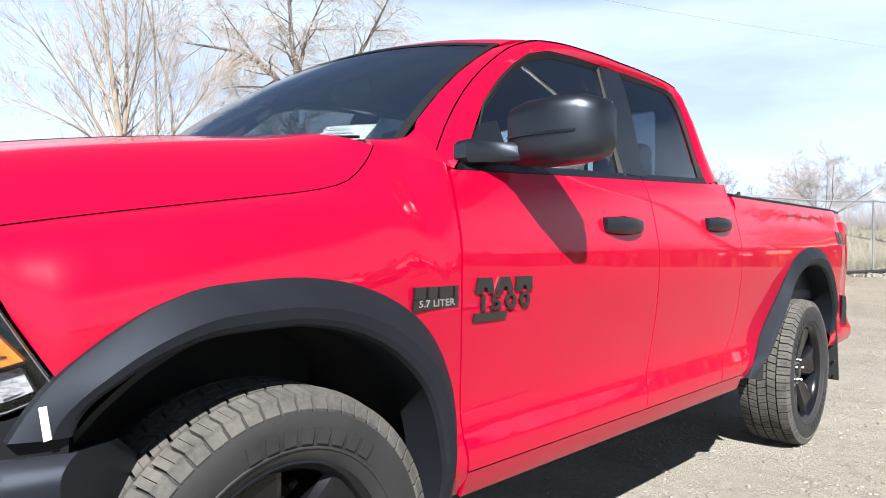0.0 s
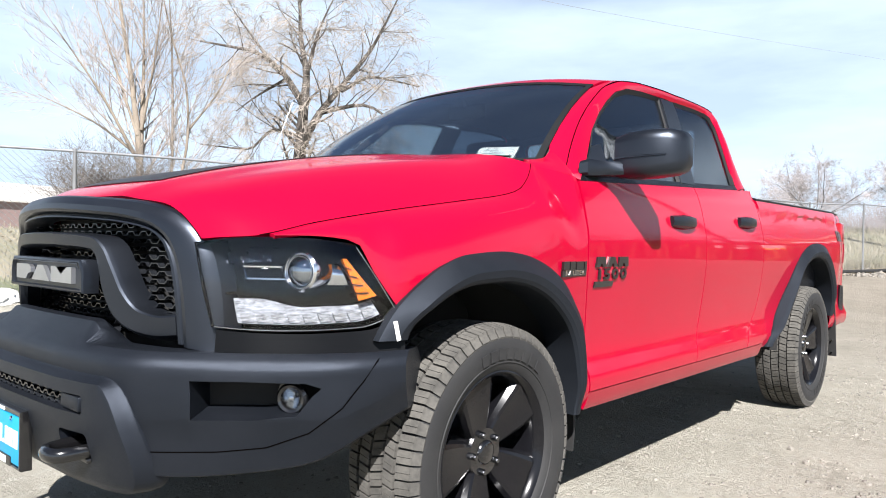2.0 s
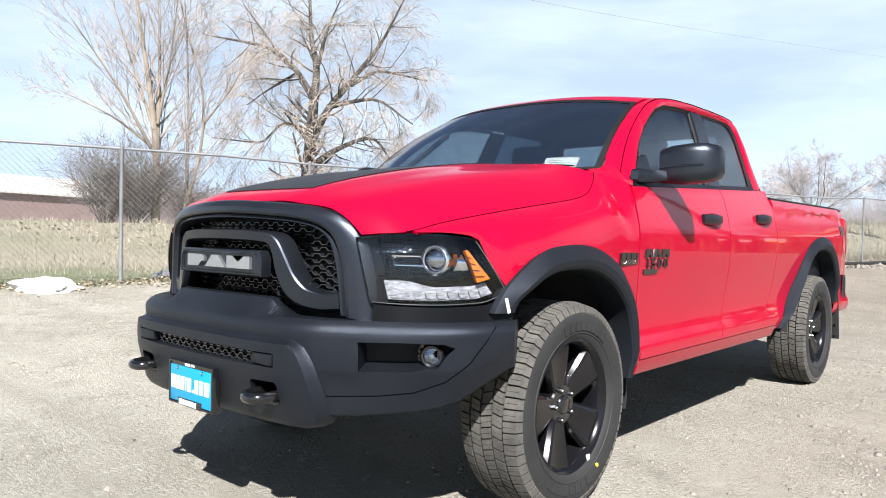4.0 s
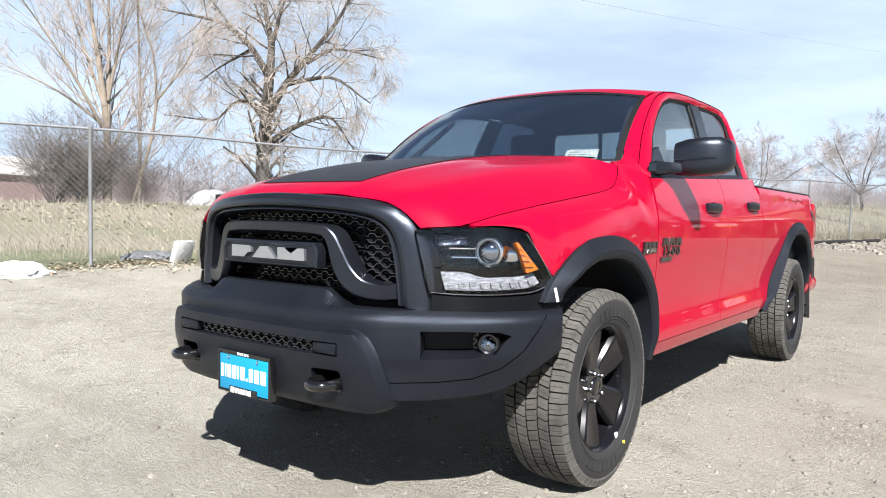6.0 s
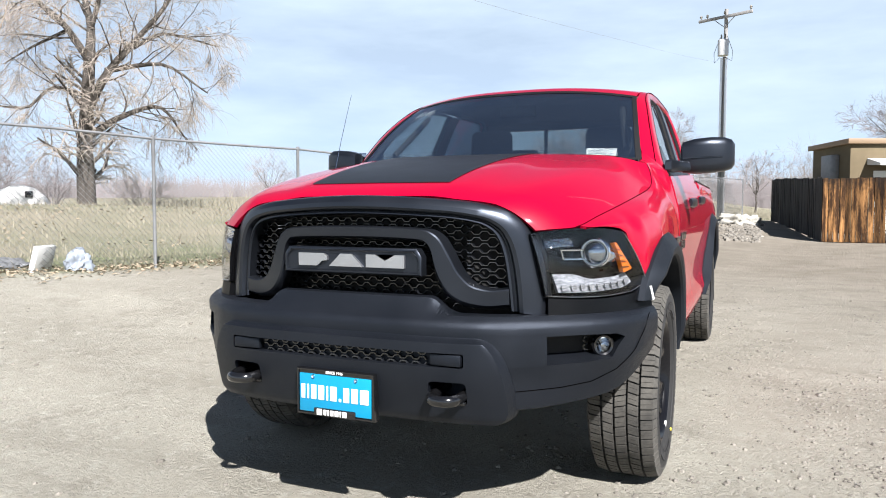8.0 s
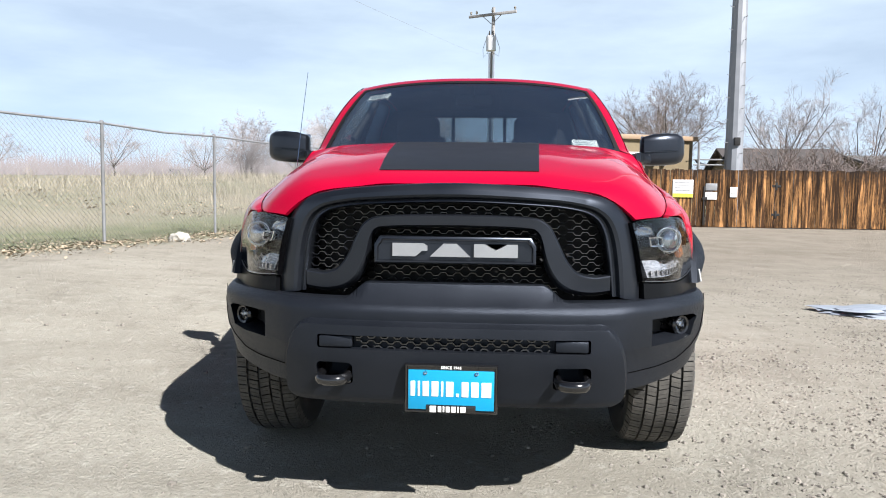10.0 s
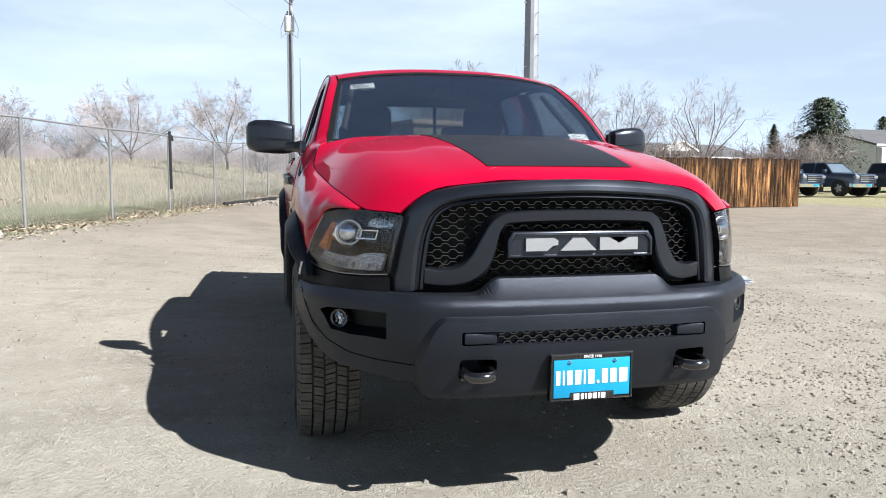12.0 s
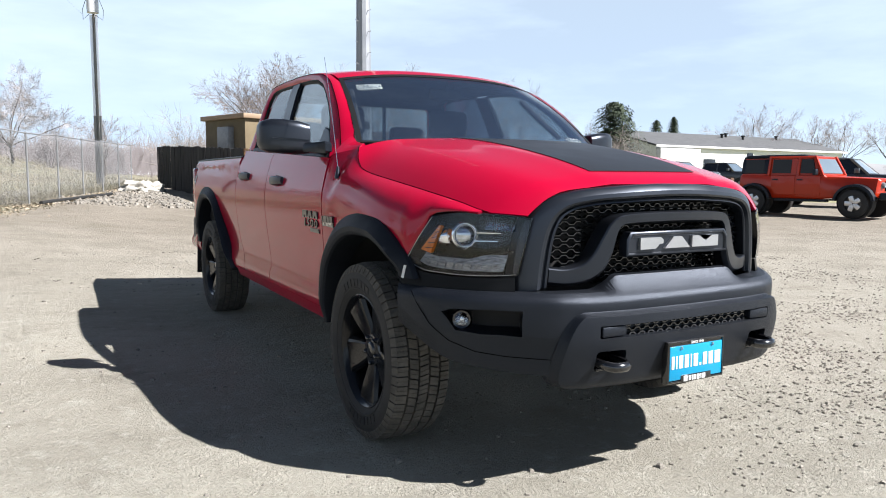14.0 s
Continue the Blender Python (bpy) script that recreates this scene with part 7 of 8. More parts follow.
# the big willow behind the fence
FACING = Vector((0.61, 0.79, 0)).normalized()
WILLOW = [
    guide_limb(FACING, 0.38, 0.20, ((0.35, -0.6), (0.32, 1.9), (0.42, 3.6), (0.56, 5.7)), 0.0),
    guide_limb(FACING, 0.20, 0.04, ((0.56, 5.6), (0.63, 6.9), (0.38, 8.4), (0.29, 10.6)), 0.5),
    guide_limb(FACING, 0.16, 0.03, ((0.56, 5.5), (-0.47, 6.9), (-1.4, 7.4), (-3.5, 7.6)), -1.2),
    guide_limb(FACING, 0.09, 0.02, ((-0.6, 7.0), (-1.2, 7.8), (-2.5, 9.6)), 0.8),
    guide_limb(FACING, 0.08, 0.02, ((-0.15, 6.6), (-1.4, 5.9), (-2.3, 5.3)), 1.0),
    guide_limb(FACING, 0.20, 0.03, ((0.42, 3.6), (1.1, 5.0), (2.1, 6.3), (3.3, 7.9), (4.3, 9.9)), -1.0),
    guide_limb(FACING, 0.10, 0.025, ((2.1, 6.2), (3.5, 7.0), (5.6, 6.8)), 1.0),
    guide_limb(FACING, 0.12, 0.03, ((1.1, 5.2), (2.9, 5.5), (4.6, 4.4)), -1.6),
    guide_limb(FACING, 0.17, 0.03, ((0.42, 2.6), (1.6, 3.5), (3.1, 4.1), (4.4, 2.7)), 1.6),
    guide_limb(FACING, 0.09, 0.02, ((0.34, 4.2), (-0.6, 4.4), (-1.7, 3.5), (-3.5, 3.6)), -0.8),
    guide_limb(FACING, 0.09, 0.02, ((0.63, 6.8), (0.95, 8.0), (1.9, 10.3)), -0.9),
]
bare_tree("willow_tree", "large bare willow with drooping straw-coloured twigs on bank", (-22.4, 16.3, 1.3), [],
          [(17, 0.46, 54, 0.32), (9, 0.60, 48, 0.45), (7, 0.95, 46, 0.6)], 11, 0.02, 0.27, 0.16, M_TWIGY, 2, "tree", None, 0.0075, WILLOW)
# a clump of upright stems
FACING = Vector((0.47, 0.88, 0)).normalized()
CLUMP = [
    guide_limb(FACING, 0.17, 0.03, ((-0.42, -0.3), (-0.41, 2.3), (-0.64, 4.7), (-1.04, 7.4), (-1.3, 9.4)), 0.2),
    guide_limb(FACING, 0.10, 0.02, ((-0.41, 2.4), (-0.35, 5.8), (-0.42, 9.0)), 0.8),
    guide_limb(FACING, 0.07, 0.015, ((-0.45, 2.5), (-1.5, 4.5), (-2.9, 6.6)), -0.7),
    guide_limb(FACING, 0.06, 0.012, ((-0.41, 2.7), (-1.84, 3.8), (-3.5, 4.6)), 0.5),
    guide_limb(FACING, 0.06, 0.012, ((-0.5, 3.4), (-1.2, 5.6), (-2.0, 8.2)), 1.0),
    guide_limb(FACING, 0.06, 0.012, ((-0.38, 3.6), (0.0, 5.8), (0.3, 8.4)), -0.8),
    guide_limb(FACING, 0.075, 0.015, ((0.54, -0.3), (0.59, 4.0), (0.53, 6.5), (0.35, 9.0)), 0.3),
    guide_limb(FACING, 0.075, 0.015, ((0.24, -0.3), (1.08, 3.6), (1.02, 5.0), (0.59, 6.5), (0.1, 8.6)), -0.4),
    guide_limb(FACING, 0.045, 0.012, ((1.1, 3.7), (2.2, 5.4), (2.6, 6.6)), 0.4),
]
bare_tree("clump_tree", "tall bare tree of several pale upright stems", (-20.8, 9.6, 1.1), [],
          [(19, 0.55, 32, 0.36), (7, 0.44, 32, 0.5), (4, 0.55, 36, 0.65)], 5, 0.04, 0.0, 0.06, M_TWIG, 1, "tree", M_PALEBARK, 0.0065, CLUMP)


def shrub(at, h, r, n, seed, twig, label, fat=1.0):
    g = random.Random(seed)
    stems = []
    for k in range(n):
        a = g.uniform(0, 2 * math.pi)
        stems.append((Vector((math.cos(a) * g.uniform(0.2, r / h), math.sin(a) * g.uniform(0.2, r / h), 1)).normalized(), h * g.uniform(0.6, 1.0), 0.016 * fat))
    return bare_tree("shrub", label, at, stems, [(8, 0.5, 40, 0.42), (8, 0.55, 44, 0.5)], seed, 0.0, 0.0, 0.14, twig, 1, "shrub", twig, 0.005 * fat)


shrub((-21.2, 8.6, ground_z(-21.2, 8.6)), 3.1, 2.3, 64, 21, M_TWIGD, "tangled bare shrub on the field bank")
shrub((-21.8, 7.9, ground_z(-21.8, 7.9)), 2.6, 2.4, 40, 22, M_TWIGD, "tangled bare shrub on the field bank")
shrub((-28.5, 14.2, ground_z(-28.5, 14.2)), 3.0, 2.6, 22, 23, M_TWIGR, "tangled bare shrub on the field bank")
shrub((-25.5, 13.0, ground_z(-25.5, 13.0)), 2.4, 2.2, 20, 24, M_TWIGR, "tangled bare shrub on the field bank")
shrub((-24.0, 21.0, ground_z(-24, 21)), 2.2, 2.2, 18, 25, M_TWIG, "pale bare shrub on the field bank")
for k, (x, y) in enumerate(((-32.5, 14.5), (-34.0, 17.5), (-35.0, 21.0), (-36.0, 26.0))):
    shrub((x, y, ground_z(x, y) - 0.1), 3.0, 3.0, 24, 26 + k, M_HAZETWIG, "pinkish grey bare bushes behind the bank", 1.6)


def far_tree(x, y, z, h, w, seed, twig, label="bare round-crowned tree in the distance", dense=1.0):
    g = random.Random(seed)
    top = h * g.uniform(0.20, 0.28)
    stems = []
    for k in range(9):
        a = 2 * math.pi * k / 9 + g.uniform(0, 0.7)
        s = 1.6 * w / h * (g.uniform(0.35, 1.2) if k else 0.12)
        stems.append((Vector((math.cos(a) * s, math.sin(a) * s, 0.9)).normalized(), h * g.uniform(0.58, 0.74), 0.0062 * h))
    post = [([Vector((0, 0, -0.3)), Vector((0.02 * h, 0, top * 0.5)), Vector((0, 0, top + 0.1))], [0.018 * h, 0.015 * h, 0.013 * h])]
    rows = [(round(8 * dense), 0.44, 40, 0.42), (round(8 * dense), 0.52, 42, 0.5), (9, 0.78, 40, 0.6)]
    return bare_tree("bare_tree", label, (x, y, z), stems, rows, seed, 0.02, 0.0, 0.13, twig, 1, "tree", None, 0.0058, post, (0, 0, top), True)


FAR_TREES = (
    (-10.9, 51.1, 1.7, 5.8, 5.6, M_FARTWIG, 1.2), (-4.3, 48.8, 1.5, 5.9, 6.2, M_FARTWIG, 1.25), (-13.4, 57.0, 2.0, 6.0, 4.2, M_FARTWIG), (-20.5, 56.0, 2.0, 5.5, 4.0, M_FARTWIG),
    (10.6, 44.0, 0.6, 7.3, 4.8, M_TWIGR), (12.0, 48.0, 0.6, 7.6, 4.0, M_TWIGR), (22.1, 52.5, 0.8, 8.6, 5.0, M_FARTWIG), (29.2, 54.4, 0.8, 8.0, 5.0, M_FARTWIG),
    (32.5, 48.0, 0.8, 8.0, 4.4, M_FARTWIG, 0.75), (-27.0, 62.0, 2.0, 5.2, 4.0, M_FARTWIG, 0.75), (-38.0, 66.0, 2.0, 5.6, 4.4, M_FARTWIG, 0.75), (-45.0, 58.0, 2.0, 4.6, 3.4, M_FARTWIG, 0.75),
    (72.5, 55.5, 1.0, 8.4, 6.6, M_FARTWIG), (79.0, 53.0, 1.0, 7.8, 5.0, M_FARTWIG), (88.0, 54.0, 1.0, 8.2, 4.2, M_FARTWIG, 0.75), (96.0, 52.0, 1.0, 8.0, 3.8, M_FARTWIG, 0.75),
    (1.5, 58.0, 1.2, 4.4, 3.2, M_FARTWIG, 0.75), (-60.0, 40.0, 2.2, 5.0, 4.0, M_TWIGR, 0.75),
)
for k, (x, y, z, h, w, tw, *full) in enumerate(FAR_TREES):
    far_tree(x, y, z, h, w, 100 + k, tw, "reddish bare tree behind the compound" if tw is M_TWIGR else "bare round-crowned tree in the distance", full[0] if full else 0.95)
shrub((4.2, 38.0, 0.5), 3.9, 3.4, 34, 31, M_TWIG, "pale bare bush behind the compound")
shrub((7.0, 39.0, 0.5), 3.6, 3.0, 26, 32, M_TWIG, "pale bare bush behind the compound")
for k, (x, y, h, r) in enumerate(((13.5, 31.5, 3.6, 3.0), (16.0, 32.5, 3.4, 3.0), (19.0, 33.5, 3.5, 3.2), (22.5, 35.5, 3.4, 3.2), (26.0, 38.0, 3.4, 3.2), (29.4, 39.3, 3.5, 3.0), (32.6, 40.6, 3.3, 2.8), (35.4, 42.0, 3.9, 2.4), (36.9, 40.6, 4.8, 2.0))):
    shrub((x, y, 0.4), h, r, 25, 40 + k, M_TWIGR if k < 8 else M_TWIG, "brown bare shrub behind the board fence", 2.2)

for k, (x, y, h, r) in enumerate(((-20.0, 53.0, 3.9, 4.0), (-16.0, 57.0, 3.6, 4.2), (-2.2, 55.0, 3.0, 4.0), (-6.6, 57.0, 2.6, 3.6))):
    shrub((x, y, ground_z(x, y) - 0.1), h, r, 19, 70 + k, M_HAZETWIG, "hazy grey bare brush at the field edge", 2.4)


def conifer(x, y, z, h, w, seed, label, tip=0.75, dense=1.0):
    g = random.Random(seed)
    t = thing("conifer", label, "tree", (x, y, z))
    bm = bmesh.new()
    tube(bm, [(0, 0, -0.1), (0, 0, h * 0.95)], [0.03 * h, 0.004 * h], 8)
    part("trunk", bm, M_BARK, t)
    verts, faces = [], []
    for k in range(int(2600 * dense)):
        f = g.random() ** 0.8
        r = w * 0.5 * (1 - f) ** tip * g.uniform(0.35, 1.06)
        a = g.uniform(0, 2 * math.pi)
        lobe = 1 + 0.26 * math.sin(3 * a + 9 * f) + 0.20 * math.sin(5 * a + 31 * f)
        c = Vector((r * lobe * math.cos(a), r * lobe * math.sin(a), h * (0.06 + 0.93 * f) + g.uniform(-0.1, 0.1)))
        out = Vector((math.cos(a), math.sin(a), g.uniform(-0.5, 0.25))).normalized()
        side = out.cross(Vector((0, 0, 1))).normalized()
        s = g.uniform(0.10, 0.24) * (0.5 + h / 14)
        i = len(verts)
        for p in (c - side * s * 0.5, c + side * s * 0.5, c + out * s + Vector((0, 0, g.uniform(-0.1, 0.1))), c - out * s * 0.3 + Vector((0, 0, s * 0.4))):
            verts.append(tuple(p))
        faces += [(i, i + 1, i + 2), (i + 1, i, i + 3)]
    from_lists("crown", verts, faces, M_NEEDLE, t, "dark green needles")


conifer(39.5, 43.1, 0.5, 7.0, 5.6, 61, "dark green rounded conifer beside the pale house", 0.38, 2.4)
conifer(41.8, 51.6, 0.6, 5.6, 2.8, 62, "small dark green conifer in the distance")
conifer(76.0, 74.6, 1.0, 8.7, 3.8, 63, "dark green conifer behind the house roof", 0.5, 1.4)
conifer(78.6, 73.8, 1.0, 9.2, 3.4, 64, "dark green conifer behind the house roof", 0.5, 1.4)
conifer(-62.0, 13.0, 1.6, 4.6, 3.0, 65, "dark juniper beside the distant barn")

# ---- houses and barn ----


def house(name, label, at, rz, length, depth, eave, ridge, wall_m, roof_m, windows, over=0.5, ridge_at=0.0):
    h = thing(name, label, "house", at, rz)
    mid = ridge_at or depth / 2
    pitch = (ridge - eave) / mid
    back = ridge - pitch * (depth - mid)
    bm = bmesh.new()
    prism(bm, [(0, 0, 0), (0, depth, 0), (0, depth, back), (0, mid, ridge - 0.06), (0, 0, eave)], (length, 0, 0))
    part("wall", solid(bm), wall_m, h)
    for s in (0, 1):
        bm = bmesh.new()
        y_e = -over if s == 0 else depth + over
        low = (back if s else eave) - pitch * over
        prism(bm, [(-over, y_e, low), (-over, mid, ridge), (-over, mid, ridge + 0.16), (-over, y_e, low + 0.16)], (length + 2 * over, 0, 0))
        part("roof", solid(bm), roof_m, h)
    bm = bmesh.new()
    block(bm, (-over, -over - 0.03, eave - pitch * over - 0.05), (length + over, -over + 0.02, eave - pitch * over + 0.14), 0.01)
    part("fascia", bm, M_WHITE, h, "white eave board")
    for x, z, w, hh, face in windows:
        if face == "front":
            lo, hi = (x, -0.03, z), (x + w, 0.002, z + hh)
        else:
            lo, hi = (-0.03, x, z), (0.002, x + w, z + hh)
        bm = bmesh.new()
        block(bm, lo, hi, 0.004)
        win = part("window", bm, M_GLOSSBLACK, h, "dark window")
        bm = bmesh.new()
        if face == "front":
            for a, b in (((x - 0.07, -0.05, z - 0.07), (x + w + 0.07, -0.002, z)), ((x - 0.07, -0.05, z + hh), (x + w + 0.07, -0.002, z + hh + 0.07)), ((x - 0.07, -0.05, z), (x, -0.002, z + hh)), ((x + w, -0.05, z), (x + w + 0.07, -0.002, z + hh))):
                block(bm, a, b)
        else:
            for a, b in (((-0.05, x - 0.07, z - 0.07), (-0.002, x + w + 0.07, z)), ((-0.05, x - 0.07, z + hh), (-0.002, x + w + 0.07, z + hh + 0.07)), ((-0.05, x - 0.07, z), (-0.002, x, z + hh)), ((-0.05, x + w, z), (-0.002, x + w + 0.07, z + hh))):
                block(bm, a, b)
        part("window_frame", bm, M_SIDING, win)
    return h


hs = house("house", "long pale single-storey house with grey shingle roof", (47.0, 45.8, 0.9), 2, 30, 8.6, 3.35, 4.95, M_SIDING, M_SHINGLE,
           [(3.2, 1.6, 1.2, 1.2, "side"), (6.5, 1.0, 1.8, 1.2, "front"), (13.0, 0.9, 1.0, 2.0, "front"), (16.0, 1.0, 1.8, 1.2, "front"), (22, 1.0, 1.6, 1.2, "front")], 0.35, 6.25)
bm = bmesh.new()
block(bm, (0.0, -0.6, 1.4), (5.4, -0.05, 3.1), 0.02)
part("wall_panel", bm, M_WHITE, hs, "bright white wall section")
for x, y in ((15.0, 4.6), (16.4, 5.2), (18.0, 4.2), (25.0, 5.0)):
    bm = bmesh.new()
    zr = 3.35 + (4.95 - 3.35) * y / 6.25
    turned(bm, [(zr - 0.1, 0.14), (zr + 0.45, 0.14), (zr + 0.47, 0.22), (zr + 0.6, 0.22), (zr + 0.62, 0.05)], 10, "z", (x, y, 0))
    part("roof_vent", solid(bm), M_DARK, hs)
house("house", "brown house with white gable behind the board fence", (27.0, 47.6, 0.6), 12, 12, 8, 2.6, 3.7, M_STUCCO, M_SHINGLE, [(2.0, 1.2, 1.6, 1.1, "front"), (6.5, 1.2, 1.6, 1.1, "front")])
house("house", "low house with weathered brown roof among bare brush", (15.6, 42.5, 0.6), 0, 6.6, 8, 1.9, 3.8, M_STUCCO, M_BROWNROOF, [(2.0, 0.6, 1.2, 0.9, "front")])
gable = thing("porch_gable", "small white porch gable beside the brown house", "porch", (29.8, 46.6, 0.6))
bm = bmesh.new()
prism(bm, [(-1.15, 0, 2.98), (1.15, 0, 2.98), (0, 0, 3.62)], (0, 0.9, 0))
part("pediment", solid(bm), M_SIDING, gable)
for s in (-1, 1):
    bm = bmesh.new()
    prism(bm, [(s * 1.4, -0.1, 2.88), (0, -0.1, 3.66), (0, -0.1, 3.80), (s * 1.4, -0.1, 3.02)], (0, 1.1, 0))
    part("roof", solid(bm), M_WHITE, gable)
    bm = bmesh.new()
    block(bm, (s * 1.05 - 0.06, 0, 0), (s * 1.05 + 0.06, 0.12, 3.0), 0.01)
    part("post", bm, M_WHITE, gable)
house("distant_house", "small pale house far out in the field", (-43.0, 92.0, 2.0), 60, 4, 3, 1.2, 2.2, M_SIDING, M_SHINGLE, [(2, 0.5, 1, 0.8, "front")])
house("barn", "long pink-brown metal barn with pale roof in the distance", (-90.6, 36.6, 1.6), -72, 46, 18, 2.5, 4.6, M_BARNWALL, M_BARNROOF, [(20, 0.6, 3.0, 1.6, "front")], 0.3)

# white camper shell beside the willow
camper = thing("camper_shell", "small white rounded camper shell lying on the bank", "camper", (-28.4, 18.3, 1.26), 52)
bm = bmesh.new()
rings = []
for x, w, h in ((-1.25, 0.75, 0.12), (-1.15, 0.8, 0.30), (-0.75, 0.85, 0.72), (-0.35, 0.88, 0.92), (0.2, 0.88, 0.96), (0.65, 0.85, 0.82), (1.0, 0.8, 0.5), (1.2, 0.7, 0.2)):
    rings.append([(x, -w, 0), (x, -w, h * 0.55), (x, -w * 0.8, h * 0.92), (x, 0, h), (x, w * 0.8, h * 0.92), (x, w, h * 0.55), (x, w, 0)])
loft(bm, rings)
part("shell", solid(bm), M_WHITE, camper)
bm = bmesh.new()
block(bm, (0.25, -0.93, 0.40), (0.55, -0.86, 0.68), 0.02)
part("window", bm, M_GLOSSBLACK, camper)

# far ridge on the horizon
verts, faces = [], []
for k in range(73):
    a = radians(-110 + 3 * k)
    r = 620
    hgt = 13 + 7 * noise.noise((k * 0.21, 0.3, 0.7)) + 3 * noise.noise((k * 0.9, 2.3, 0.7))
    x, y = r * math.sin(a), r * math.cos(a)
    verts += [(x, y, -3), (x * 1.02, y * 1.02, max(hgt, 3)), (x * 1.3, y * 1.3, -3)]
for k in range(72):
    i = 3 * k
    faces += [(i, i + 3, i + 4, i + 1), (i + 1, i + 4, i + 5, i + 2)]
# the ridge's pale grey has the distance haze mixed into it
M_RIDGE = pbr("hazy_ridge", (0.30, 0.30, 0.30), (0.24, 0.245, 0.26), 0.02, 0.2, rough=1.0)
setting(from_lists("backdrop", verts, faces, M_RIDGE, None, "", 60), "low hazy grey-brown ridge on the horizon", "hills")


# ---- parked vehicles ----
def road_wheel(parent, at, r, w, spoke_m, flip):
    wh = new("wheel")
    wh.parent = parent
    wh.matrix_basis = pose(*at, 0, 0, 180 if flip else 0)
    bm = bmesh.new()
    prof = [(-w / 2, r * 0.62), (-w / 2, r * 0.9), (-w * 0.4, r), (w * 0.4, r), (w / 2, r * 0.9), (w / 2, r * 0.62), (w * 0.4, r * 0.58), (-w * 0.4, r * 0.58)]
    n = 32
    rings = [[(x, q * math.cos(2 * math.pi * i / n), q * math.sin(2 * math.pi * i / n)) for x, q in prof] for i in range(n)]
    loft(bm, rings + [rings[0]], True, False)
    bmesh.ops.remove_doubles(bm, verts=bm.verts, dist=1e-5)
    part("tyre", solid(bm), M_RUBBER, wh)
    bm = bmesh.new()
    turned(bm, [(0.0, r * 0.60), (w * 0.42, r * 0.61), (w * 0.44, r * 0.57), (w * 0.20, r * 0.52), (w * 0.18, 0.02)], 24, "x")
    part("rim", solid(bm), M_GRAPHITE, wh)
    for k in range(5):
        a = 2 * math.pi * k / 5 + 0.3
        bm = bmesh.new()
        block(bm, (w * 0.18, -r * 0.165, r * 0.05), (w * 0.42, r * 0.165, r * 0.60), 0.01)
        bmesh.ops.rotate(bm, verts=bm.verts, cent=(0, 0, 0), matrix=Matrix.Rotation(a, 3, "X"))
        part("spoke", bm, spoke_m, wh)
    return wh


def hull(stations, corner=0.06):
    """Body from rows of (y, half width below, half width above, z low, z high)."""
    bm = bmesh.new()
    rings = []
    for y, w0, w1, z0, z1 in stations:
        r = min(corner, (z1 - z0) * 0.3)
        rings.append([(-w0 + 0.04, y, z0), (w0 - 0.04, y, z0), (w0, y, z0 + 0.05), (w0 * 0.5 + w1 * 0.5 + 0.015, y, (z0 + z1) / 2), (w1, y, z1 - r), (w1 - r * 0.4, y, z1 - r * 0.35), (w1 - r * 1.4, y, z1), (-w1 + r * 1.4, y, z1), (-w1 + r * 0.4, y, z1 - r * 0.35), (-w1, y, z1 - r), (-w0 * 0.5 - w1 * 0.5 - 0.015, y, (z0 + z1) / 2), (-w0, y, z0 + 0.05)])
    loft(bm, rings)
    return solid(bm)


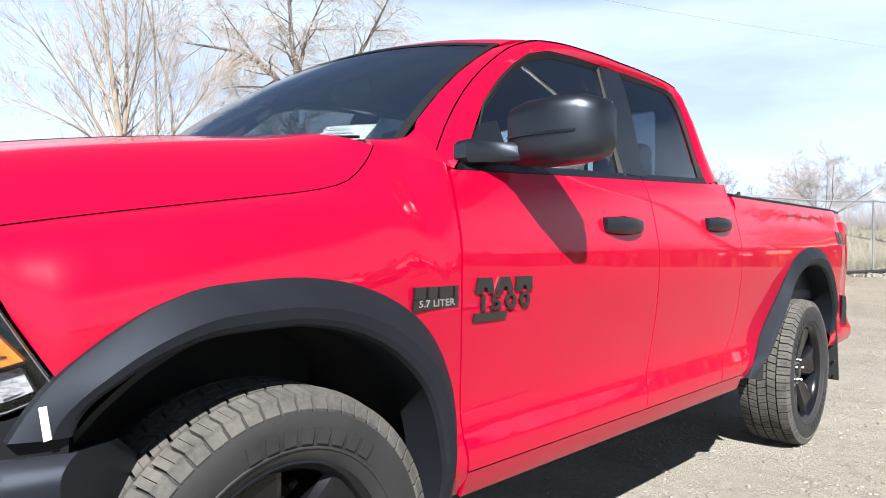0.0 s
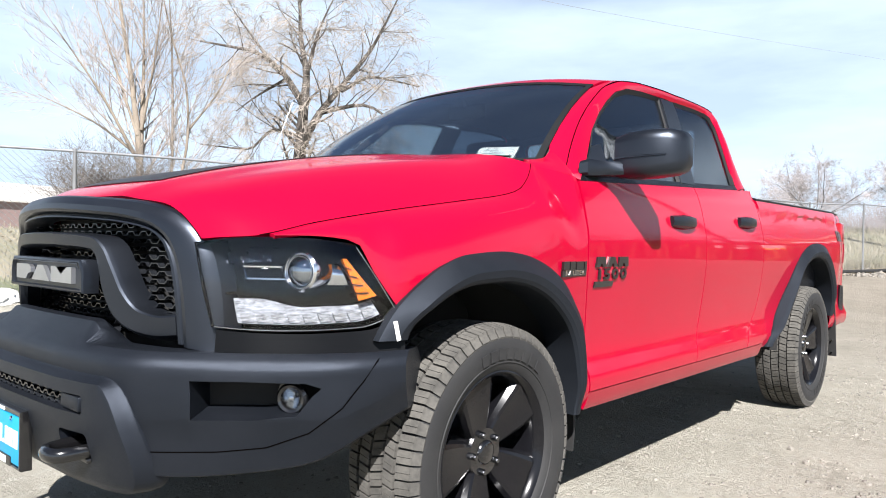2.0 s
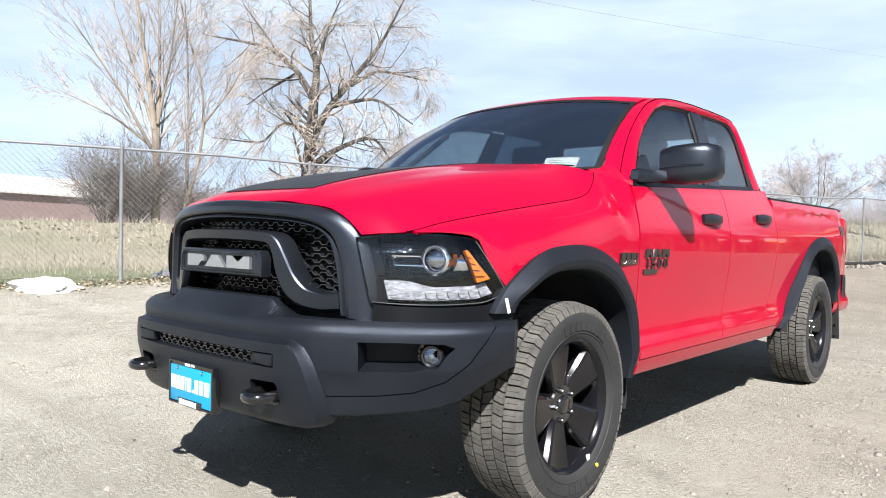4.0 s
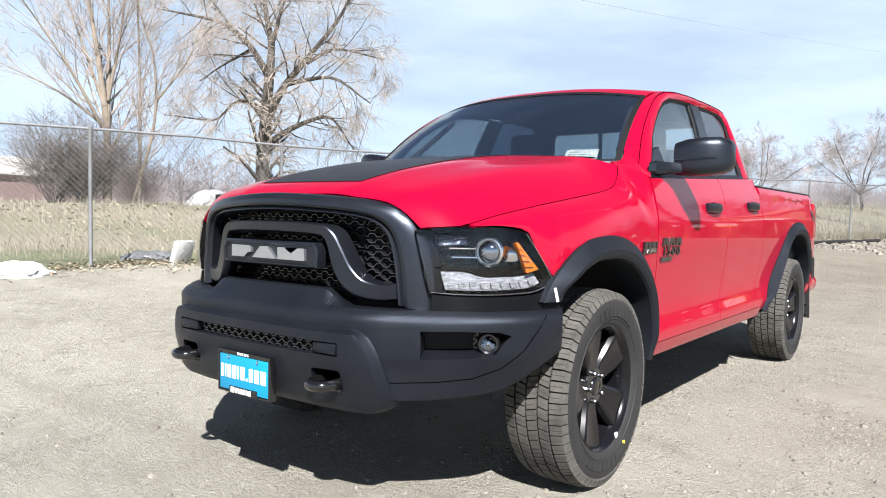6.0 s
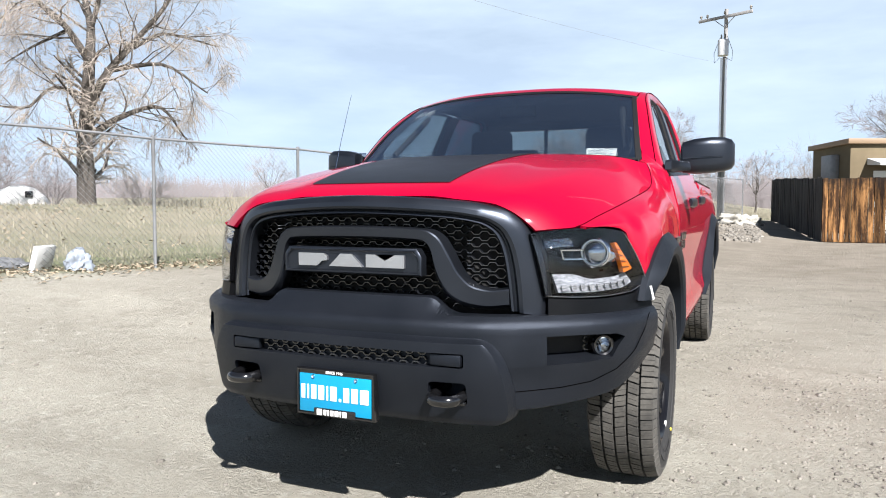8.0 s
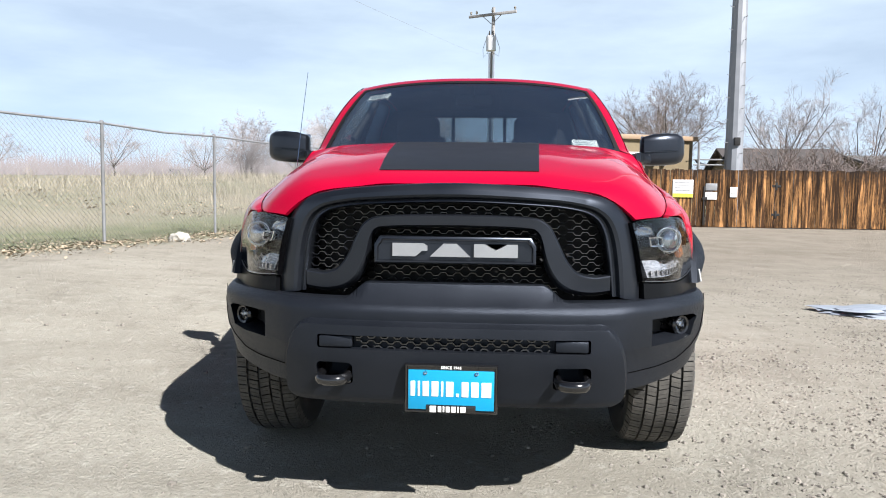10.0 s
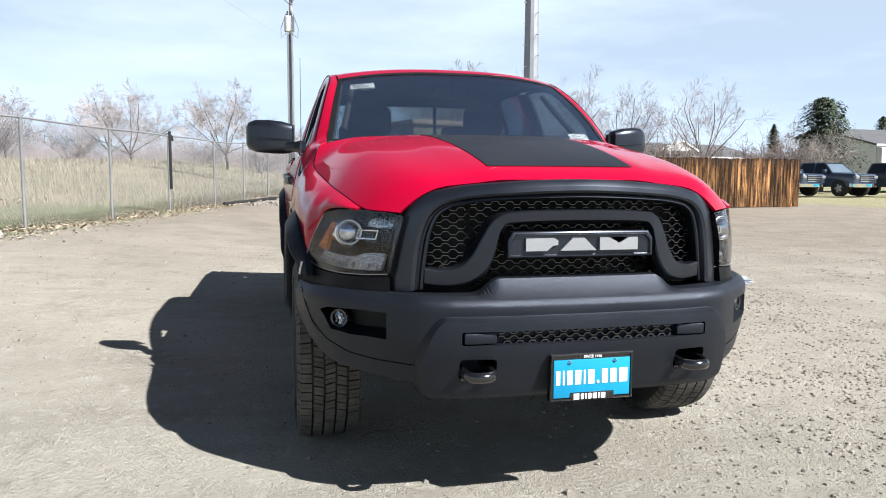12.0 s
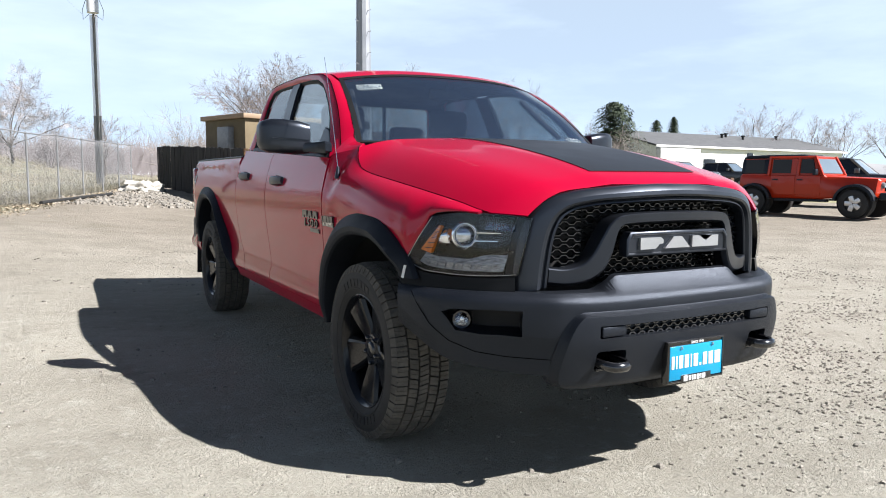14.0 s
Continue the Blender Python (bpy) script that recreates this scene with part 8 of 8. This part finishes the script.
def parked_pickup(at, rz, paint, label):
    v = thing("parked_pickup", label, "pickup truck", at, rz, group="parked pickups")
    part("body", hull([(-0.98, 0.80, 0.78, 0.55, 1.14), (-0.90, 0.95, 0.86, 0.50, 1.22), (-0.5, 0.99, 0.90, 0.50, 1.27), (0.45, 1.0, 0.93, 0.50, 1.30), (0.75, 1.0, 0.94, 0.48, 1.30), (2.9, 1.0, 0.94, 0.48, 1.32), (2.95, 1.0, 0.93, 0.50, 1.30), (4.7, 0.99, 0.93, 0.55, 1.33), (4.78, 0.94, 0.9, 0.6, 1.30)]), paint, v)
    glass = bmesh.new()
    rings = [[(-0.88, 0.50, 1.26), (0.88, 0.50, 1.26), (0.66, 1.15, 1.84), (-0.66, 1.15, 1.84)], [(-0.91, 0.9, 1.27), (0.91, 0.9, 1.27), (0.70, 1.25, 1.86), (-0.70, 1.25, 1.86)], [(-0.91, 2.85, 1.28), (0.91, 2.85, 1.28), (0.70, 2.70, 1.86), (-0.70, 2.70, 1.86)]]
    loft(glass, rings)
    part("cab_glass", solid(glass), M_GLOSSBLACK, v, "dark glass")
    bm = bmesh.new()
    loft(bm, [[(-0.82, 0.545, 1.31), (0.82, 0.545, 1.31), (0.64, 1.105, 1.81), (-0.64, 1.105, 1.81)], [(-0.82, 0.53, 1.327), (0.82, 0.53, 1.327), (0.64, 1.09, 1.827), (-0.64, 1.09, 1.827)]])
    part("windscreen", solid(bm), M_GLARESCREEN, v, "windscreen with pale sky glare in its colour")
    part("cab_roof", hull([(1.10, 0.68, 0.62, 1.83, 1.88), (1.4, 0.72, 0.66, 1.83, 1.93), (2.5, 0.72, 0.66, 1.83, 1.93), (2.74, 0.70, 0.62, 1.83, 1.89)], 0.05), paint, v)
    for s in (-1, 1):
        for pts in ([(0.92, 0.48, 1.25), (0.68, 1.17, 1.87)], [(0.93, 1.75, 1.26), (0.72, 1.78, 1.87)], [(0.93, 2.88, 1.26), (0.70, 2.72, 1.88)]):
            bm = bmesh.new()
            tube(bm, [(s * x, y, z) for x, y, z in pts], 0.05, 6)
            part("pillar", bm, paint, v)
        bm = bmesh.new()
        block(bm, (min(s * 0.98, s * 1.2), 0.78, 1.32), (max(s * 0.98, s * 1.2), 0.95, 1.52), 0.03)
        part("mirror", bm, paint, v)
        bm = bmesh.new()
        block(bm, (min(s * 0.60, s * 0.90), -1.0, 0.96), (max(s * 0.60, s * 0.90), -0.80, 1.14), 0.03)
        part("headlamp", bm, M_LEDW, v, "clear headlamp")
        for y in (0, 3.6):
            bm = bmesh.new()
            turned(bm, [(0.70, 0.47), (1.003, 0.47)], 28, "x", (0, y, 0.42))
            part("arch", solid(bm if s > 0 else flipped(bm)), M_DARK, v)
            road_wheel(v, (s * 0.90, y, 0.41), 0.41, 0.27, M_SILVER, s < 0)
    bm = bmesh.new()
    block(bm, (-0.58, -1.02, 0.74), (0.58, -0.90, 1.17), 0.04)
    g = part("grille", bm, M_DARK, v)
    for z in (0.80, 0.90, 1.00, 1.12):
        bm = bmesh.new()
        block(bm, (-0.58, -1.04, z - 0.022), (0.58, -1.0, z + 0.022), 0.01)
        part("grille_bar", bm, M_CHROME, g, "chrome grille bar")
    bm = bmesh.new()
    rings = []
    for x in np.linspace(-0.98, 0.98, 13):
        y = -1.12 + 0.22 * (abs(x) / 0.98) ** 3
        rings.append([(x, y, 0.48), (x, y - 0.01, 0.66), (x, y + 0.04, 0.72), (x, y + 0.25, 0.72), (x, y + 0.25, 0.48)])
    loft(bm, rings)
    part("bumper", solid(bm), M_CHROME, v, "chrome front bumper")
    bm = bmesh.new()
    block(bm, (-0.16, -1.145, 0.52), (0.16, -1.125, 0.66), 0.003)
    part("plate", bm, M_BLUE, v, "cyan dealer plate")
    return v


# row of dark pickups far across the yard, their fronts towards the yard
p1 = parked_pickup((31.4, 31.5, 0.42), 10, M_NAVY, "dark blue pickup parked in a distant row")
copy_thing(p1, pose(28.7, 32.4, 0.42, 0, 0, 10))
p2 = parked_pickup((35.4, 30.3, 0.42), 14, M_CHARCOAL, "charcoal pickup with chrome bumper parked in distant row")
copy_thing(p2, pose(40.4, 30.6, 0.42, 0, 0, 14))
copy_thing(p1, pose(45.2, 29.6, 0.42, 0, 0, 14))

# the orange off-roader, side on
SUV_F, SUV_R = Vector((18.78, 9.54)), Vector((18.26, 12.5))
d = (SUV_R - SUV_F).normalized()
suv_rz = math.degrees(math.atan2(-d.x, d.y))
suv = thing("offroad_suv", "orange-red boxy four-door off-roader with black hardtop", "suv", (18.9, 9.45, 0.12), suv_rz)
part("body", hull([(-0.58, 0.62, 0.60, 0.60, 1.08), (-0.52, 0.78, 0.64, 0.58, 1.13), (0.2, 0.80, 0.68, 0.58, 1.16), (0.85, 0.80, 0.74, 0.52, 1.19), (0.92, 0.81, 0.80, 0.50, 1.24), (3.45, 0.81, 0.80, 0.52, 1.24), (3.52, 0.78, 0.77, 0.56, 1.22)], 0.05), M_ORANGE, suv)
bm = bmesh.new()
loft(bm, [[(-0.74, 0.95, 1.22), (0.74, 0.95, 1.22), (0.66, 1.22, 1.74), (-0.66, 1.22, 1.74)], [(-0.77, 1.5, 1.22), (0.77, 1.5, 1.22), (0.69, 1.5, 1.76), (-0.69, 1.5, 1.76)], [(-0.77, 3.46, 1.22), (0.77, 3.46, 1.22), (0.69, 3.40, 1.75), (-0.69, 3.40, 1.75)]])
part("cabin", solid(bm), M_ORANGE, suv)
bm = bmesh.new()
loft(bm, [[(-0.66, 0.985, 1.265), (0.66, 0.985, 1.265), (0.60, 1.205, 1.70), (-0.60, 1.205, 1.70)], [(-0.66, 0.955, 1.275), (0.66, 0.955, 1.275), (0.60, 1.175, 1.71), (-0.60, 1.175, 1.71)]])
part("windscreen", solid(bm), M_GLARESCREEN, suv, "raked windscreen with sky glare in its colour")


def suv_pane(s, y0, y1, lean, half):
    """A dark pane in the sloping side, its front edge raked by lean."""
    bm = bmesh.new()
    loft(bm, [[(s * (half + o), y0, 1.275), (s * (half + o), y1, 1.275), (s * (half - 0.064 + o), y1, 1.70), (s * (half - 0.064 + o), y0 + lean, 1.70)] for o in (-0.03, 0.012)])
    part("side_window", solid(bm), M_SUVGLASS, suv, "dark side glass")


part("roof_front", hull([(1.19, 0.66, 0.62, 1.70, 1.775), (1.3, 0.70, 0.66, 1.70, 1.80), (1.455, 0.71, 0.67, 1.70, 1.81)], 0.04), M_ORANGE, suv)
part("hardtop", hull([(1.46, 0.70, 0.66, 1.735, 1.80), (1.6, 0.72, 0.68, 1.72, 1.85), (3.3, 0.72, 0.68, 1.72, 1.85), (3.46, 0.70, 0.66, 1.70, 1.80)], 0.05), M_PLASTIC, suv, "black hardtop")
part("rear_quarter", hull([(2.62, 0.782, 0.705, 1.23, 1.73), (3.48, 0.782, 0.70, 1.23, 1.73)], 0.03), M_PLASTIC, suv, "black hardtop rear with dark glass")
for s in (-1, 1):
    for pts, m in (([(0.79, 0.93, 1.20), (0.69, 1.22, 1.79)], M_ORANGE), ([(0.80, 1.66, 1.2), (0.71, 1.66, 1.76)], M_ORANGE), ([(0.80, 2.58, 1.2), (0.71, 2.56, 1.76)], M_ORANGE)):
        bm = bmesh.new()
        tube(bm, [(s * x, y, z) for x, y, z in pts], 0.05, 6)
        part("pillar", bm, m, suv)
    suv_pane(s, 1.14, 1.70, 0.13, 0.765)
    suv_pane(s, 1.90, 2.48, 0.0, 0.765)
    suv_pane(s, 2.74, 3.36, 0.0, 0.778)
    bm = bmesh.new()
    tube(bm, [(s * 0.705, 1.2, 1.755), (s * 0.715, 2.6, 1.765)], 0.035, 6)
    part("door_frame", bm, M_ORANGE, suv)
    for y0, y1 in ((0.98, 1.72), (1.74, 2.48)):
        bm = bmesh.new()
        block(bm, (min(s * 0.80, s * 0.832), y0, 0.62), (max(s * 0.80, s * 0.832), y1, 1.21), 0.03)
        door = part("door", bm, M_ORANGE, suv)
        bm = bmesh.new()
        block(bm, (min(s * 0.83, s * 0.865), y1 - 0.22, 1.06), (max(s * 0.83, s * 0.865), y1 - 0.05, 1.10), 0.008)
        part("handle", bm, M_PLASTIC, door)
    for y in (0.0, 3.0):
        bm = bmesh.new()
        rings = []
        for k in range(11):
            a = radians(8 + 164 * k / 10)
            rings.append([(s * x, y + r * math.cos(a), 0.42 + r * math.sin(a) * 0.95) for x, r in ((0.70, 0.58), (0.96, 0.57), (0.97, 0.50), (0.70, 0.49))])
        loft(bm, rings)
        part("fender_flare", solid(bm), M_PLASTIC, suv, "black fender flare")
        bm = bmesh.new()
        turned(bm, [(0.55, 0.49), (0.83, 0.49)], 24, "x", (0, y, 0.44))
        part("arch", solid(bm if s > 0 else flipped(bm)), M_DARK, suv)
        road_wheel(suv, (s * 0.84, y, 0.40), 0.40, 0.25, M_SILVER, s < 0)
    bm = bmesh.new()
    block(bm, (min(s * 0.88, s * 1.05), 1.03, 1.22), (max(s * 0.88, s * 1.05), 1.13, 1.40), 0.02)
    part("mirror", bm, M_PLASTIC, suv)
    bm = bmesh.new()
    turned(bm, [(-0.64, 0.01), (-0.66, 0.06), (-0.62, 0.09), (-0.55, 0.09)], 20, "y", (s * 0.47, 0, 0.93))
    part("headlamp", solid(bm), M_LEDW, suv, "round headlamp")
    bm = bmesh.new()
    block(bm, (min(s * 0.7, s * 0.87), 0.75, 0.42), (max(s * 0.7, s * 0.87), 2.35, 0.50), 0.02)
    part("side_step", bm, M_PLASTIC, suv)
bm = bmesh.new()
for k in range(7):
    block(bm, (-0.25 + 0.08 * k - 0.018, -0.62, 0.76), (-0.25 + 0.08 * k + 0.018, -0.56, 1.06), 0.01)
part("grille", bm, M_DARK, suv)["kind"] = "stuff"
bm = bmesh.new()
block(bm, (-0.80, -0.86, 0.52), (0.80, -0.62, 0.72), 0.04)
part("front_bumper", bm, M_PLASTIC, suv, "black front bumper")
bm = bmesh.new()
block(bm, (-0.72, 3.5, 0.52), (0.72, 3.68, 0.72), 0.03)
part("rear_bumper", bm, M_PLASTIC, suv)
bm = bmesh.new()
turned(bm, [(3.52, 0.36), (3.70, 0.40), (3.78, 0.36), (3.78, 0.05)], 28, "y", (0, 0, 1.02))
part("spare_wheel", solid(bm), M_RUBBER, suv)
p3 = parked_pickup((25.6, 12.6, 0.12), suv_rz + 10, M_CHARCOAL, "black pickup parked beyond the orange off-roader")

bollard = thing("wooden_bollard", "short brown square wooden post in the dirt", "bollard", (18.9, 14.3, 0.2))
bm = bmesh.new()
block(bm, (-0.085, -0.085, -0.1), (0.085, 0.085, 1.05), 0.02)
part("shaft", bm, M_POSTWOOD, bollard)

# ---- litter and loose things ----
g = random.Random(9)


def lump(name, label, category, at, size, material, seed, rough=0.3, flat=1.0):
    t = thing(name, label, category, at)
    bm = bmesh.new()
    bmesh.ops.create_icosphere(bm, subdivisions=4, radius=1.0)
    for v in bm.verts:
        k = 1 + rough * noise.noise(v.co * 1.7 + Vector((seed, 0, 0))) + rough * 0.6 * noise.noise(v.co * 4.5 + Vector((0, seed, 0)))
        v.co = Vector((v.co.x * size[0] * k, v.co.y * size[1] * k, max(v.co.z, -0.35) * size[2] * k))
    part("mass", bm, material, t, "", 60)
    return t


lump("rubble_pile", "pile of whitewashed broken rock by the fence", "rocks", (0.62, 26.2, ground_z(0.62, 26.2) + 0.1), (0.55, 0.34, 0.32), M_WHITEROCK, 2.0, 0.5)
lump("rubble_pile", "pile of whitewashed broken rock by the fence", "rocks", (1.25, 26.6, ground_z(1.25, 26.6) + 0.1), (0.40, 0.30, 0.28), M_WHITEROCK, 5.0, 0.5)
lump("plastic_sheet", "crumpled clear plastic sheet lying on the dirt", "litter", (3.95, 4.05, 0.02), (0.52, 0.26, 0.05), M_PLASTICBAG, 3.0, 0.55)
lump("snow_patch", "small patch of old snow by the fence", "snow", (-7.0, 0.85, ground_z(-7, 0.85)), (0.55, 0.36, 0.14), M_WHITE, 7.0, 0.3)
lump("tarp", "crumpled grey tarp lying in the weeds", "litter", (-8.2, 3.3, ground_z(-8.2, 3.3)), (0.5, 0.4, 0.12), M_GALV, 8.0, 0.5)
lump("plastic_bag", "crumpled white plastic bag by the fence", "litter", (-6.75, 3.45, ground_z(-6.75, 3.45) + 0.1), (0.13, 0.16, 0.2), M_PLASTICBAG, 9.0, 0.5)
lump("stone", "pale rounded stone by the fence", "stone", (-5.1, 8.1, ground_z(-5.1, 8.1) + 0.04), (0.16, 0.14, 0.12), M_WHITEROCK, 10.0, 0.3)
box = thing("foam_box", "broken white foam box lying by the fence", "box", (-6.95, 3.05, ground_z(-6.95, 3.05) + 0.12), 24)
bm = bmesh.new()
block(bm, (-0.02, -0.22, -0.16), (0.05, 0.2, 0.22), 0.01)
bmesh.ops.rotate(bm, verts=bm.verts, cent=(0, 0, 0), matrix=Matrix.Rotation(0.25, 3, "Y"))
part("panel", bm, M_WHITE, box)
pipe = thing("black_pipe", "black drain pipe lying along the fence foot", "pipe", (0, 0, 0))
bm = bmesh.new()
pp = []
for k in range(9):
    y = 17.6 + 5.4 * k / 8
    x = fence_at(y).x + 0.35 + 0.5 * smooth01(k / 8)
    pp.append((x, y, ground_z(x, y) + 0.07))
tube(bm, pp, 0.05, 10)
part("tube", bm, M_DARK, pipe)

# gravel on the yard
verts, faces = [], []


def stone(x, y, s):
    z = ground_z(x, y)
    i = len(verts)
    a = g.uniform(0, 6.28)
    fl = g.uniform(0.6, 1.05)
    for lift, wide in ((-0.05, 1.0), (0.62, 0.80)):
        for k in range(5):
            b = a + 2 * math.pi * k / 5
            q = s * wide * g.uniform(0.78, 1.15)
            verts.append((x + q * math.cos(b), y + q * math.sin(b), z + s * fl * (lift + g.uniform(-0.1, 0.15))))
    verts.append((x + s * g.uniform(-0.2, 0.2), y + s * g.uniform(-0.2, 0.2), z + s * fl * g.uniform(0.85, 1.05)))
    for k in range(5):
        n = (k + 1) % 5
        faces.extend(((i + k, i + n, i + 5 + n, i + 5 + k), (i + 5 + k, i + 5 + n, i + 10)))


for k in range(44000):
    r = g.random()
    if r < 0.45:
        x, y = g.gauss(3.4, 2.0), g.gauss(-0.4, 2.3)
    elif r < 0.75:
        x, y = g.uniform(-6, 9), g.uniform(-3.2, 9)
    else:
        x, y = g.uniform(0.8, 8), g.uniform(-2.5, 7)
    if noise.noise((x * 0.7, y * 0.7, 5.0)) + 0.6 * noise.noise((x * 2.2, y * 2.2, 1.0)) < g.uniform(-0.25, 0.42):
        continue
    stone(x, y, 0.0035 + 0.011 * g.random() ** 3)
for k in range(2600):
    if k % 5 < 3:
        x, y = g.gauss(2.1, 0.55), g.gauss(0.0, 0.9)
    else:
        x, y = g.gauss(3.6, 1.1), g.gauss(1.9, 1.3)
    if x > 1.15 and noise.noise((x * 1.6, y * 1.6, 8.0)) > g.uniform(-0.5, 0.35):
        stone(x, y, 0.004 + 0.011 * g.random() ** 2)
for k in range(130):
    stone(g.uniform(-5, 8), g.uniform(-2.8, 9), g.uniform(0.012, 0.022))
for k in range(1400):
    a, b = g.uniform(-3.6, 1.6), g.uniform(18, 26)
    stone(a, b, g.uniform(0.02, 0.09))
gravel = from_lists("gravel", verts, faces, M_STONE, None, "", 20)
tagged(gravel, "loose pale gravel scattered over the dirt", "gravel", kind="stuff")

# dead leaves along the fence foot
verts, faces = [], []
for k in range(12000):
    y = g.uniform(-6, 30)
    p = fence_at(y) + FENCE_OUT * g.gauss(-0.05, 0.45)
    z = ground_z(p.x, p.y) + g.uniform(0.005, 0.05)
    s, a = g.uniform(0.014, 0.038), g.uniform(0, 6.28)
    u = Vector((math.cos(a), math.sin(a), g.uniform(-0.5, 0.5))) * s
    v = Vector((-math.sin(a), math.cos(a), g.uniform(-0.5, 0.5))) * s * 0.6
    c = Vector((p.x, p.y, z))
    i = len(verts)
    verts += [tuple(c - u), tuple(c + v + Vector((0, 0, s * 0.3))), tuple(c + u), tuple(c - v + Vector((0, 0, s * 0.3)))]
    faces += [(i, i + 1, i + 2), (i, i + 2, i + 3)]
for k in range(4200):
    y = g.uniform(-6, 19)
    p = fence_at(y) + FENCE_OUT * g.uniform(4.5, 13)
    if noise.noise((p.x * 0.3, p.y * 0.3, 4.4)) < g.uniform(-0.3, 0.4):
        continue
    s, a = g.uniform(0.03, 0.07), g.uniform(0, 6.28)
    c = Vector((p.x, p.y, ground_z(p.x, p.y) + g.uniform(0.01, 0.07)))
    u = Vector((math.cos(a), math.sin(a), g.uniform(-0.5, 0.5))) * s
    v = Vector((-math.sin(a), math.cos(a), g.uniform(-0.5, 0.5))) * s * 0.6
    i = len(verts)
    verts += [tuple(c - u), tuple(c + v), tuple(c + u), tuple(c - v)]
    faces += [(i, i + 1, i + 2), (i, i + 2, i + 3)]
leaves = from_lists("dead_leaves", verts, faces, M_LEAF, None)
tagged(leaves, "dry brown leaves drifted along the fence foot", "leaves", kind="stuff")

# dry and young grass in the field
for name, material, count, label in (("dry_grass", M_GRASS, 21000, "tall dry straw-coloured grass in the field"), ("young_grass", M_GREENGRASS, 11000, "short young green grass in the field")):
    verts, faces = [], []
    for k in range(count):
        y = g.uniform(-6, 46) if g.random() < 0.85 else 46 + 24 * g.random() ** 1.5
        d = 0.15 + 26 * g.random() ** 2.0
        p = fence_at(y) + FENCE_OUT * d
        patch = noise.noise((p.x * 0.25, p.y * 0.25, 7.7)) + (0.22 if 4.5 < d < 12 or y > 19 else -0.18)
        if material is M_GRASS and patch < 0.0 and g.random() < 0.75 or material is M_GREENGRASS and patch > 0.10 and g.random() < 0.8:
            continue
        z = ground_z(p.x, p.y)
        h = g.uniform(0.05, 0.16) * (1 + 0.02 * d) * (2.0 if g.random() < 0.06 else 1) * (1 + 1.3 * smooth01((y - 13) / 6)) if material is M_GRASS else g.uniform(0.03, 0.09)
        if material is M_GRASS and d < 1.2 and y < 13:
            h *= 0.6
        for b in range(4):
            a = g.uniform(0, 6.28)
            lean = Vector((math.cos(a), math.sin(a), 0)) * h * g.uniform(0.15, 0.6)
            root = Vector((p.x + g.uniform(-0.3, 0.3), p.y + g.uniform(-0.3, 0.3), z - 0.02))
            w = Vector((-math.sin(a), math.cos(a), 0)) * (0.0028 + 0.00042 * d)
            i = len(verts)
            mid = root + lean * 0.35 + Vector((0, 0, h * 0.6))
            verts += [tuple(root - w), tuple(root + w), tuple(mid + w * 0.7), tuple(mid - w * 0.7), tuple(root + lean + Vector((0, 0, h)))]
            faces += [(i, i + 1, i + 2, i + 3), (i + 3, i + 2, i + 4)]
    grass = from_lists(name, verts, faces, material, None)
    tagged(grass, label, "grass", kind="stuff")


# hazy line of far bare woods beyond the field
verts, faces = [], []
for k in range(1500):
    ang = radians(g.uniform(-95, 18))
    dist = g.uniform(88, 125)
    hgt = g.uniform(3.2, 6.4) * (1 + 0.55 * noise.noise((ang * 9.0, 2.0, 0.5)))
    root = Vector((dist * math.sin(ang), 1 + dist * math.cos(ang), 2.2))
    across = Vector((math.cos(ang), -math.sin(ang), 0))
    for b in range(34):
        t = g.uniform(-1, 1)
        low = root + across * t * 0.25 * hgt * g.random() + Vector((0, 0, hgt * g.uniform(-0.3, 0.45)))
        tip = root + across * t * 0.55 * hgt + Vector((0, 0, hgt * (1 - 0.45 * t * t) * g.uniform(0.6, 1.0)))
        w = across * 0.03
        i = len(verts)
        verts += [tuple(low - w), tuple(low + w), tuple(tip)]
        faces.append((i, i + 1, i + 2))
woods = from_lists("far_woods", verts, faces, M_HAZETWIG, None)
tagged(woods, "hazy line of bare grey-pink trees beyond the field", "woods", kind="stuff")
